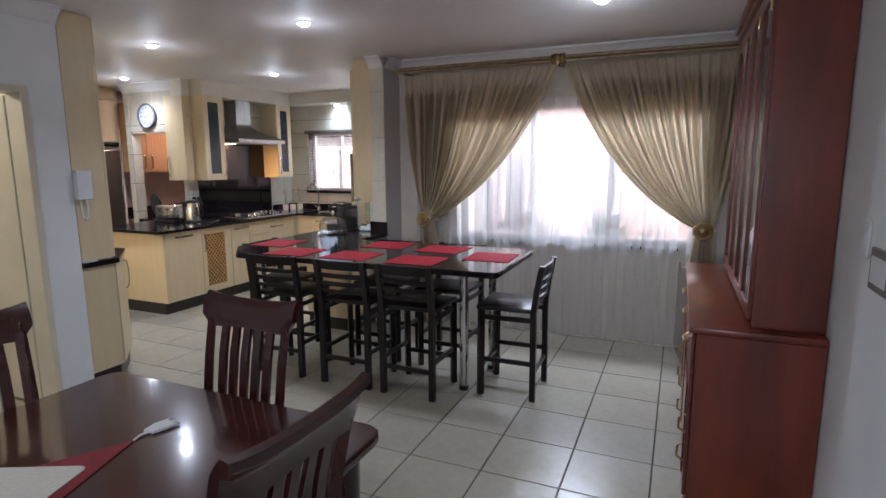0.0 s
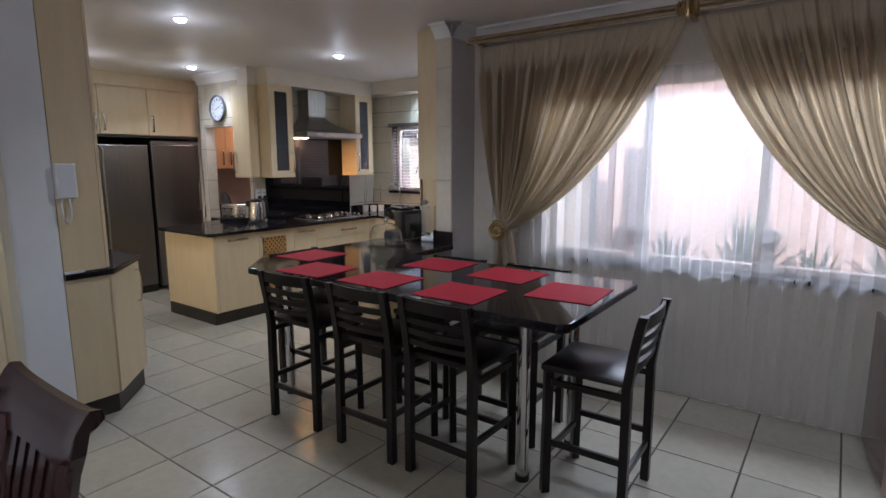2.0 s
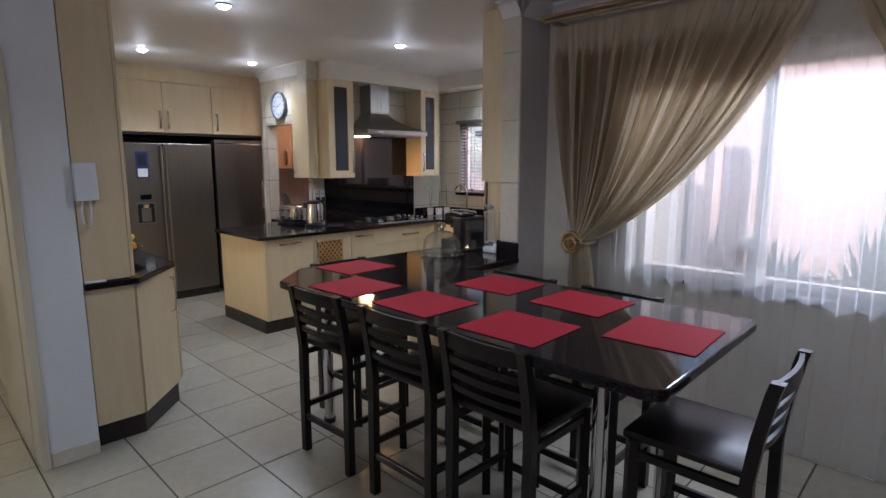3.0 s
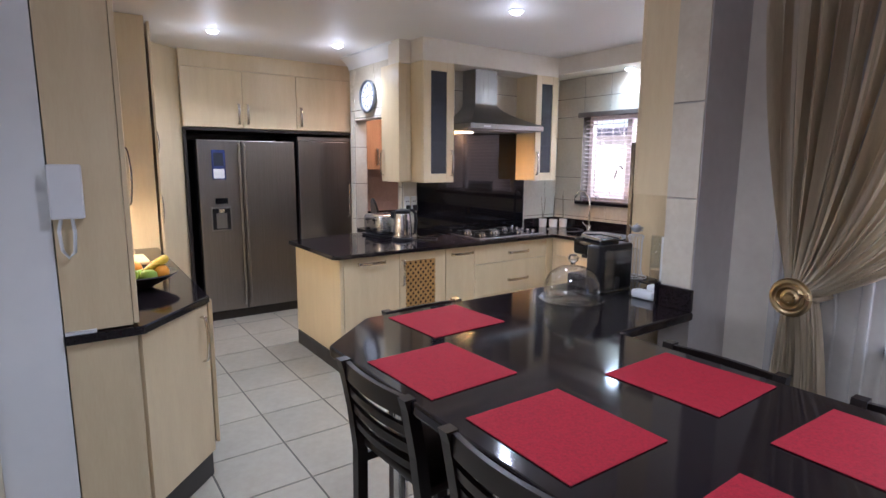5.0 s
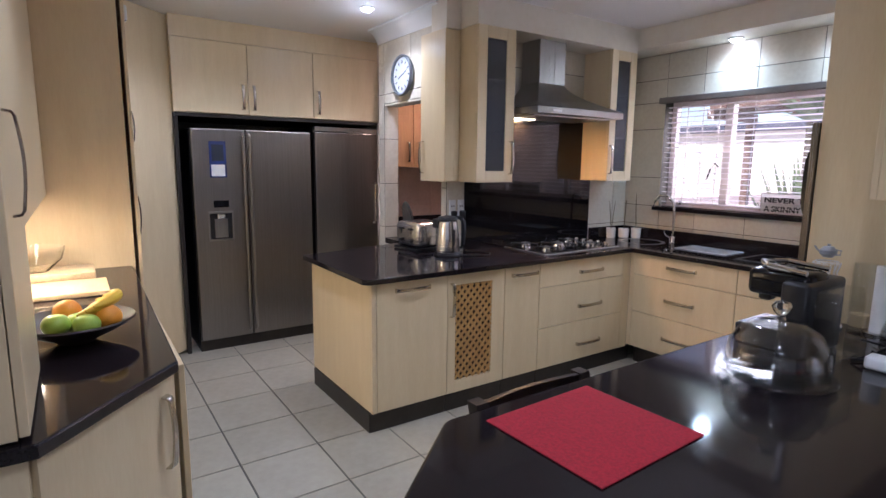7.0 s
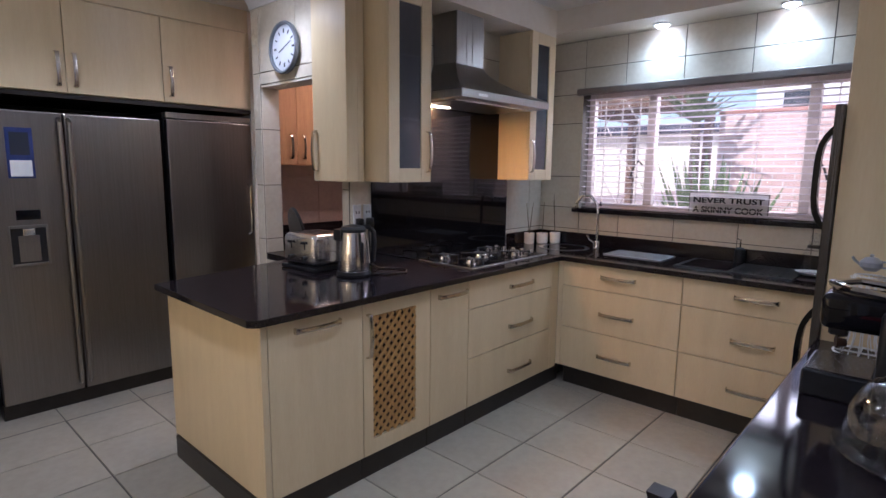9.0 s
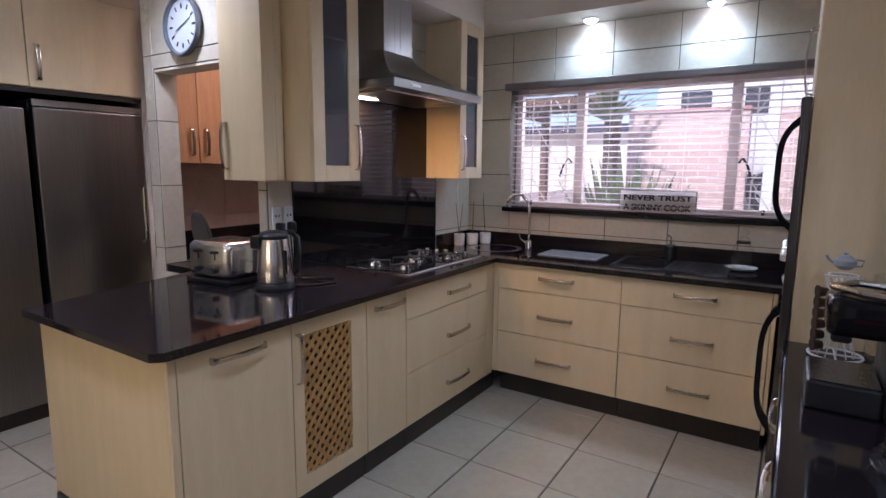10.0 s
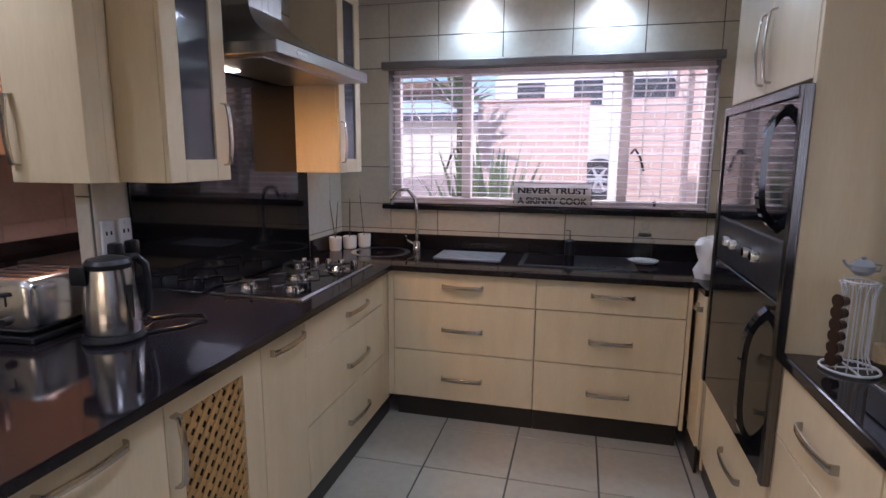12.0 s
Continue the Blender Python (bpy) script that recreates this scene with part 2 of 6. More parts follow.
M["paper"] = material("white_paper", (0.75, 0.75, 0.73), (0.68, 0.68, 0.66), rough=0.8, scale=20)
M["lightface"] = material("lamp_face", (0.95, 0.98, 1.0), (0.95, 0.98, 1.0), rough=0.5, emission=30.0)
M["warmface"] = material("warm_lamp_face", (1.0, 0.75, 0.45), (1.0, 0.75, 0.45), rough=0.5, emission=18.0)
M["stem"] = material("dry_reed", (0.10, 0.075, 0.045), rough=0.8, scale=30)
M["leaf"] = material("leaf", (0.17, 0.24, 0.09), (0.08, 0.13, 0.045), rough=0.45, scale=8, translucent=0.25)
M["brick"] = material("pink_face_brick", (0.50, 0.24, 0.19), (0.40, 0.19, 0.15), rough=0.9, scale=12, bump=0.4, fine=0.3, random_tint=0.12)
M["mortar"] = material("mortar", (0.50, 0.42, 0.38), rough=0.95, scale=25)
M["brickwall"] = brick_material("pink_brickwork", (0.66, 0.46, 0.40), (0.55, 0.37, 0.32), (0.68, 0.60, 0.55))
M["paver"] = material("pink_paving", (0.45, 0.34, 0.30), (0.36, 0.27, 0.24), rough=0.9, scale=6, fine=0.3, bump=0.3)
M["banana"] = material("yellow_fruit", (0.75, 0.50, 0.04), (0.66, 0.42, 0.03), rough=0.45, scale=9)
M["fruit_orange"] = material("orange_fruit", (0.80, 0.33, 0.03), (0.72, 0.28, 0.02), rough=0.45, scale=40, bump=0.2)
M["apple"] = material("green_apple", (0.36, 0.48, 0.06), (0.28, 0.40, 0.05), rough=0.3, scale=9)
M["boardwood"] = material("pale_chopping_board", (0.62, 0.47, 0.27), (0.52, 0.38, 0.21), rough=0.5, scale=6, stretch=(1, 6, 6), fine=0.25)
M["carpaint"] = material("dark_car_paint", (0.03, 0.035, 0.05), rough=0.2, scale=5)
M["vanpaint"] = material("white_van_paint", (0.74, 0.74, 0.76), (0.68, 0.68, 0.70), rough=0.5, scale=3, spec=0.2)
M["ovenframe"] = material("dark_steel_trim", (0.17, 0.16, 0.155), (0.13, 0.12, 0.115), rough=0.25, metal=1.0, scale=4, stretch=(40, 40, 1))
M["glassboard"] = material("frosted_grey_glass", (0.36, 0.37, 0.38), (0.28, 0.29, 0.30), rough=0.2, scale=20, fine=0.2)
M["clockface"] = material("pale_grey_dial", (0.55, 0.57, 0.60), (0.50, 0.52, 0.55), rough=0.5, scale=6)
M["rimgrey"] = material("silver_wheel_paint", (0.55, 0.56, 0.60), (0.48, 0.49, 0.52), rough=0.5, scale=8, spec=0.3)
M["capsule"] = material("dark_brown_capsule", (0.055, 0.028, 0.018), (0.035, 0.018, 0.012), rough=0.4, metal=0.3, scale=20)
M["carroof"] = material("dark_blue_roof_sheet", (0.05, 0.055, 0.085), (0.035, 0.04, 0.06), rough=0.5, scale=5)
M["timber"] = material("brown_garden_timber", (0.20, 0.12, 0.08), (0.13, 0.075, 0.05), rough=0.8, scale=6, fine=0.3)
M["runner"] = material("dark_red_damask", (0.24, 0.014, 0.022), (0.15, 0.010, 0.016), rough=0.6, scale=26, bump=0.3, bump_scale=200)
# the cream wall paint darkened for the backlit shade round the dining window
M["wall_shade"] = material("shaded_wall_paint", (0.60, 0.54, 0.45), (0.54, 0.48, 0.40), rough=0.62, scale=2.2, bump=0.12, bump_scale=70, fine=0.12)
M["greyceramic"] = material("grey_glazed_ceramic", (0.33, 0.34, 0.36), (0.24, 0.25, 0.27), rough=0.3, scale=18)
M["cloth"] = material("cream_runner", (0.62, 0.57, 0.48), (0.54, 0.49, 0.41), rough=0.85, scale=90, bump=0.3)


# ---- mesh helpers ----
def box(bm, a, b, bevel=0.0, seg=1):
    a, b = Vector(a), Vector(b)
    lo = Vector([min(p, q) for p, q in zip(a, b)])
    hi = Vector([max(p, q) for p, q in zip(a, b)])
    r = bmesh.ops.create_cube(bm, size=1.0)
    vs = r["verts"]
    for v in vs:
        v.co = Vector([lo[i] + (v.co[i] + 0.5) * (hi[i] - lo[i]) for i in range(3)])
    if bevel:
        es = list({e for v in vs for e in v.link_edges})
        bmesh.ops.bevel(bm, geom=es, offset=bevel, segments=seg, profile=0.5, affect="EDGES")
    return bm


def boxes(*items, bevel=0.0, seg=1):
    bm = bmesh.new()
    for a, b in items:
        box(bm, a, b, bevel, seg)
    return bm


def prism(bm, outline, z0, z1, bevel=0.0, seg=2):
    """A flat polygon drawn up from z0 to z1."""
    lo = [bm.verts.new((x, y, z0)) for x, y in outline]
    hi = [bm.verts.new((x, y, z1)) for x, y in outline]
    k = len(outline)
    fs = [bm.faces.new(hi), bm.faces.new(lo[::-1])]
    for i in range(k):
        fs.append(bm.faces.new((lo[i], lo[(i + 1) % k], hi[(i + 1) % k], hi[i])))
    bmesh.ops.recalc_face_normals(bm, faces=fs)
    if bevel:
        es = [e for e in fs[0].edges] + [e for e in fs[1].edges]
        bmesh.ops.bevel(bm, geom=es, offset=bevel, segments=seg, profile=0.5, affect="EDGES")
    return bm


def tube(bm, pts, r, seg=8, caps=True, flat=1.0):
    """A round bar along the points; flat squeezes it along its second axis."""
    pts = [Vector(p) for p in pts]
    rings = []
    for i, p in enumerate(pts):
        d = (pts[min(i + 1, len(pts) - 1)] - pts[max(i - 1, 0)]).normalized()
        up = Vector((0, 0, 1)) if abs(d.z) < 0.9 else Vector((1, 0, 0))
        u = d.cross(up).normalized()
        w = d.cross(u)
        ri = r[i] if isinstance(r, (list, tuple)) else r
        rings.append([bm.verts.new(p + (u * math.cos(2 * math.pi * k / seg) * flat + w * math.sin(2 * math.pi * k / seg)) * ri) for k in range(seg)])
    fs = []
    for a, b in zip(rings, rings[1:]):
        for k in range(seg):
            fs.append(bm.faces.new((a[k], a[(k + 1) % seg], b[(k + 1) % seg], b[k])))
    if caps:
        fs += [bm.faces.new(rings[0][::-1]), bm.faces.new(rings[-1])]
    bmesh.ops.recalc_face_normals(bm, faces=fs)
    return bm


def lathe(bm, profile, centre, seg=28):
    """A turned body: profile of (radius, z) about the upright axis through centre."""
    cx, cy, cz = centre
    rings = []
    for r, z in profile:
        rings.append([bm.verts.new((cx + r * math.cos(2 * math.pi * k / seg), cy + r * math.sin(2 * math.pi * k / seg), cz + z)) for k in range(seg)] if r > 1e-5
                     else [bm.verts.new((cx, cy, cz + z))])
    fs = []
    for a, b in zip(rings, rings[1:]):
        for k in range(seg):
            j = (k + 1) % seg
            if len(a) == 1 and len(b) == 1:
                continue
            if len(a) == 1:
                fs.append(bm.faces.new((a[0], b[j], b[k])))
            elif len(b) == 1:
                fs.append(bm.faces.new((a[k], a[j], b[0])))
            else:
                fs.append(bm.faces.new((a[k], a[j], b[j], b[k])))
    bmesh.ops.recalc_face_normals(bm, faces=fs)
    return bm


def grid(bm, rows):
    """A sheet through rows of points."""
    vs = [[bm.verts.new(p) for p in r] for r in rows]
    for a, b in zip(vs, vs[1:]):
        for k in range(len(a) - 1):
            bm.faces.new((a[k], a[k + 1], b[k + 1], b[k]))
    return bm


def mesh_from(name, bm, mat, smooth=False, angle=35):
    me = bpy.data.meshes.new(name)
    bm.to_mesh(me)
    bm.free()
    me.materials.append(mat)
    if smooth:
        me.shade_smooth()
        me.set_sharp_from_angle(angle=radians(angle))
    return me


def root_of(ob):
    while ob.parent:
        ob = ob.parent
    return ob


def part(name, bm, mat, parent, label="", smooth=False):
    """One mesh under a thing or a part; bm is in world places."""
    bm.transform(Matrix.Translation(-root_of(parent).location))
    ob = new(name, mesh_from(name, bm, mat, smooth))
    ob.parent = parent
    if label:
        tagged(ob, label)
    return ob


def thing(name, place, label, category, group="", kind=""):
    ob = new(name)
    ob.location, ob.empty_display_size = place, 0.05
    return tagged(ob, label, category, group, kind)


def single(name, bm, mat, label, category, group="", smooth=False):
    return tagged(new(name, mesh_from(name, bm, mat, smooth)), label, category, group)


def structure(name, bm, mat, label="", smooth=False):
    return tagged(new(name, mesh_from(name, bm, mat, smooth)), label, kind="structure")


def bow(p0, p1, out, depth=0.030, width=0.021, thick=0.006):
    """A flat bowed strap handle between two points on a front, standing out along out."""
    bm = bmesh.new()
    p0, p1, out = Vector(p0), Vector(p1), Vector(out).normalized()
    along = (p1 - p0).normalized()
    side = along.cross(out).normalized()
    mid = [(0.0, 0.0), (0.012, 0.55), (0.05, 0.72)] + [(0.05 + 0.9 * k / 8, 0.72 + 0.28 * math.sin(math.pi * k / 8)) for k in range(1, 8)] + [(0.95, 0.72), (0.988, 0.55), (1.0, 0.0)]
    rows = []
    for i, (q, d) in enumerate(mid):
        a, b = mid[max(i - 1, 0)], mid[min(i + 1, len(mid) - 1)]
        tan = ((p1 - p0) * (b[0] - a[0]) + out * depth * (b[1] - a[1])).normalized()
        nrm = side.cross(tan).normalized()
        c = p0.lerp(p1, q) + out * depth * d
        w = width * (0.5 if 1 < i < len(mid) - 2 else 0.62)
        ring = [c + side * w + nrm * thick * 0.35, c + side * w * 0.8 + nrm * thick / 2, c - side * w * 0.8 + nrm * thick / 2, c - side * w + nrm * thick * 0.35, c - side * w - nrm * thick / 2, c + side * w - nrm * thick / 2]
        rows.append(ring + [ring[0]])
    grid(bm, rows)
    bmesh.ops.remove_doubles(bm, verts=bm.verts, dist=0.0001)
    bmesh.ops.recalc_face_normals(bm, faces=bm.faces)
    return bm


# ---- the shell ----
P, PX, TX, TY = 0.4105, 0.4155, -4.62, 3.335          # floor tile pitches and one joint crossing
structure("floor", boxes(((-8.6, -3.6, -0.12), (0.85, 8.2, -0.004))), M["grout"], "dark grout bed of the tiled floor")
structure("ceiling", boxes(((-8.6, -3.6, CEIL), (0.85, 7.15, CEIL + 0.12))), M["ceiling"], "smooth cream painted ceiling")
WY, WX0, WX1, WZ0, WZ1 = 6.84, -5.145, -3.215, 1.19, 2.045   # kitchen window wall and opening
structure("wall_kitchen_window", boxes(((-7.6, WY, 0), (WX0, WY + 0.22, CEIL)), ((WX1, WY, 0), (-2.35, WY + 0.22, CEIL)),
                                       ((WX0, WY, 0), (WX1, WY + 0.22, WZ0)), ((WX0, WY, WZ1), (WX1, WY + 0.22, CEIL))), M["tilejoint"], "tiled kitchen wall round a wide window")
CY, CX0, CX1, CZ0, CZ1 = 4.98, -1.98, 0.14, 0.88, 2.12    # curtain wall and its opening
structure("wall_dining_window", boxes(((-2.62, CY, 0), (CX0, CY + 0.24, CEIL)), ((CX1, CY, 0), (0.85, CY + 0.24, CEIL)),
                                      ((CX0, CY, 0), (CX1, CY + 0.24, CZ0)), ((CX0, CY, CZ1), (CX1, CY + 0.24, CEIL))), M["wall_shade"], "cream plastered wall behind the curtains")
structure("wall_stub", boxes(((-2.77, 4.665, 0), (-2.62, 5.22, CEIL))), M["wall_grey"], "grey plastered wall end beside the curtain")
structure("wall_nook_back", boxes(((-2.62, 5.22, 0), (-2.35, 6.88, CEIL))), M["wall"], "cream wall behind the oven tower")
structure("wall_right", boxes(((0.59, -3.6, 0), (0.85, 4.98, CEIL))), M["wall_white"], "white painted wall")
# the opening in this wall is made up, for the fill light
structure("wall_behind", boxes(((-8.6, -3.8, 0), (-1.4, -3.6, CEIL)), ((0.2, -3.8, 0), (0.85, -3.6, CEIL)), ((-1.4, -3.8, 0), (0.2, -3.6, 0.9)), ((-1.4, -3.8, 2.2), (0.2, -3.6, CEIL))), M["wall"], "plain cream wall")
structure("wall_far_left", boxes(((-8.8, -3.8, 0), (-8.6, 8.2, CEIL))), M["wall"], "plain cream wall")
# doorway wall left of the dining place
DW = -3.71
structure("wall_doorway", boxes(((DW - 0.14, 2.155, 0), (DW, 2.375, CEIL)), ((DW - 0.14, -3.6, 0), (DW, 1.24, CEIL)), ((DW - 0.14, 1.24, 2.08), (DW, 2.155, CEIL))), M["wall_white"], "white painted wall with a doorway")
structure("wall_kitchen_side", boxes(((-7.75, 2.155, 0), (DW - 0.14, 2.36, CEIL))), M["wall"], "cream wall between kitchen and passage")
# clock wall with its pass-through
KY = 4.90
bm = bmesh.new()
box(bm, (-6.50, KY, 0), (-6.41, KY + 0.13, CEIL))
box(bm, (-6.41, KY, 0), (-5.56, KY + 0.13, 0.858))
box(bm, (-6.41, KY, 2.0), (-5.56, KY + 0.13, CEIL))
structure("wall_clock", bm, M["tilejoint"], "cream tiled wall with a pass-through")
structure("wall_hob", boxes(((-5.555, KY, 0), (-5.495, WY, CEIL))), M["tilejoint"], "cream tiled wall behind the hob")
structure("wall_fridge_back", boxes(((-7.85, 2.155, 0), (-7.7, 6.5, CEIL)), ((-7.7, 5.10, 0), (-6.92, 5.13, CEIL))), M["wall"], "cream wall behind the fridges")
structure("wall_scullery", boxes(((-7.7, 6.5, 0), (-5.557, 6.6, CEIL)), ((-7.25, 5.13, 0), (-7.10, 6.5, CEIL))), M["pinktile"], "pinkish tiled scullery wall")
structure("pass_through_soffit", boxes(((-6.408, KY + 0.001, 1.985), (-5.565, KY + 0.13, 1.999))), M["wall"], "plastered soffit of the pass-through")
structure("bulkhead_window", boxes(((-5.2, 6.53, 2.43), (-2.62, WY, CEIL)), ((-5.494, 6.53, 2.43), (-5.2, WY, CEIL))), M["wall"], "cream dropped bulkhead over the window")
structure("bulkhead_hob", boxes(((-5.494, 4.935, 2.405), (-5.215, 6.529, CEIL)), ((-5.58, 4.82, 2.397), (-5.40, 4.934, CEIL))), M["wall"], "cream bulkhead over the hob cabinets")


def cornice(name, a, b, inward, drop=0.085, out=0.085):
    """A moulded cornice along the top of a wall from a to b."""
    a, b, n = Vector((*a, 0)), Vector((*b, 0)), Vector((*inward, 0))
    prof = [(0, -drop), (0.012, -drop), (0.014, -drop + 0.014), (0.03, -drop * 0.62), (0.052, -drop * 0.36), (out - 0.016, -0.018), (out, -0.016), (out, -0.001), (0, -0.001)]
    bm = bmesh.new()
    rows = [[p + n * o + Vector((0, 0, CEIL + z)) for o, z in prof] for p in (a, b)]
    grid(bm, rows)
    bmesh.ops.recalc_face_normals(bm, faces=bm.faces)
    return structure(name, bm, M["cornice"], "white moulded plaster cornice", True)


cornice("cornice_dining", (-2.62, CY), (0.59, CY), (0, -1), 0.11, 0.11)
cornice("cornice_stub", (-2.77, 4.66), (-2.62, 4.66), (0, -1), 0.1, 0.09)
cornice("cornice_stub_side", (-2.62, 4.66), (-2.62, CY), (1, 0), 0.1, 0.09)
cornice("cornice_right", (0.59, -3.6), (0.59, CY), (-1, 0), 0.11, 0.11)
cornice("cornice_clock", (-6.50, KY), (-5.50, KY), (0, -1), 0.11, 0.10)
cornice("cornice_doorway", (DW, -3.6), (DW, 2.375), (1, 0), 0.1, 0.1)
structure("baseboard_doorway", boxes(((DW, 2.16, 0), (DW + 0.012, 2.375, 0.08)), bevel=0.003), M["walltile"], "cream tile skirting")
structure("baseboard_right", boxes(((0.575, -3.6, 0), (0.59, 2.5, 0.08)), bevel=0.003), M["walltile"], "cream tile skirting")

# ---- dining window and kitchen window ----
def window(name, x0, x1, z0, z1, y, mullions, label):
    w = thing(name, ((x0 + x1) / 2, y, z0), label, "window", kind="structure")
    f = 0.045
    part("window_frame", boxes(((x0, y, z0), (x0 + f, y + 0.05, z1)), ((x1 - f, y, z0), (x1, y + 0.05, z1)), ((x0 + f, y, z0), (x1 - f, y + 0.05, z0 + f)), ((x0 + f, y, z1 - f), (x1 - f, y + 0.05, z1)), bevel=0.004), M["frame"], w)
    edges = [x0 + f] + [m for m in mullions] + [x1 - f]
    for m in mullions:
        part("mullion", boxes(((m - 0.03, y - 0.01, z0 + f), (m + 0.03, y + 0.06, z1 - f)), bevel=0.005), M["frame"], w)
    for a, b in zip(edges, edges[1:]):
        p = part("pane", boxes(((a, y + 0.022, z0 + f), (b, y + 0.028, z1 - f))), M["pane"], w)
        p.visible_shadow = False
    return w


kw = window("window_1", WX0, WX1, WZ0, WZ1, WY + 0.10, [-4.655, -3.69], "cream steel-framed kitchen window with three lights")
for x, s in ((-4.70, 1), (-3.65, -1)):
    part("latch", tube(bmesh.new(), [(x, WY + 0.08, 1.52), (x - 0.02 * s, WY + 0.06, 1.55), (x - 0.05 * s, WY + 0.05, 1.50), (x - 0.075 * s, WY + 0.05, 1.42)], 0.007), M["plinth"], kw, "dark window latch", True)
# burglar bars in the outer lights
for xa, xb in ((-5.12, -4.69), (-3.66, -3.26)):
    bm = bmesh.new()
    yb = WY + 0.16
    for x in (xa + 0.08, (xa + xb) / 2, xb - 0.08):
        tube(bm, [(x, yb, WZ0 + 0.03), (x, yb, WZ1 - 0.03)], 0.005, 6)
    xm, w = (xa + xb) / 2, (xb - xa) / 2 - 0.08
    for zc in (1.41, 1.82):
        tube(bm, [(xm, yb, zc - 0.2), (xm + w, yb, zc), (xm, yb, zc + 0.2), (xm - w, yb, zc), (xm, yb, zc - 0.2)], 0.005, 6)
    part("burglar_bars", bm, M["frame"], kw, "cream diamond-pattern burglar bars")
# unseen window, added to go with the rear fill lamp
window("window_3", -1.4, 0.2, 0.9, 2.2, -3.72, [-0.6], "added unseen cream steel-framed window that lets fill light in")
window("window_2", CX0, CX1, CZ0, CZ1, CY + 0.12, [-1.28, -0.56], "cream steel-framed dining window behind the sheer curtain")
structure("window_sill_kitchen", boxes(((WX0 - 0.04, WY - 0.045, WZ0 - 0.032), (WX1 + 0.04, WY + 0.1, WZ0)), bevel=0.006, seg=2), M["granite"], "polished black granite window sill")
structure("window_sill_dining", boxes(((CX0 - 0.03, CY - 0.03, CZ0 - 0.028), (CX1 + 0.03, CY + 0.12, CZ0)), bevel=0.006, seg=2), M["plinth"], "dark dining window sill")

# ---- venetian blind ----
bl = thing("venetian_blind", (-4.19, WY, 1.2), "white slatted venetian blind lowered over the kitchen window", "blind")
part("headrail", boxes(((-5.18, WY - 0.052, 2.03), (-3.20, WY - 0.004, 2.078)), bevel=0.006), M["headrail"], bl, "grey-brown headrail")
slat_bm = bmesh.new()
grid(slat_bm, [[(-0.95, -0.021, 0.0), (-0.95, -0.01, 0.0025), (-0.95, 0, 0.0035), (-0.95, 0.01, 0.0025), (-0.95, 0.021, 0.0)], [(0.95, -0.021, 0.0), (0.95, -0.01, 0.0025), (0.95, 0, 0.0035), (0.95, 0.01, 0.0025), (0.95, 0.021, 0.0)]])
slat_me = mesh_from("slat", slat_bm, M["blind"])
zs = [1.232 + 0.0402 * i for i in range(20)]
for z in zs:
    s = new("slat", slat_me)
    s.parent = bl
    s.location = (0.015, 0.010, z - 1.2)
    s.rotation_euler = (radians(-7), 0, 0)
part("bottom_rail", boxes(((-5.125, WY + 0.0, 1.197), (-3.225, WY + 0.024, 1.211)), bevel=0.003), M["blind"], bl)
for x in (-5.0, -4.42, -3.95, -3.38):
    part("ladder_cord", tube(bmesh.new(), [(x, WY + 0.0005, 1.2), (x, WY + 0.0005, 2.04)], 0.0014, 5), M["white"], bl)

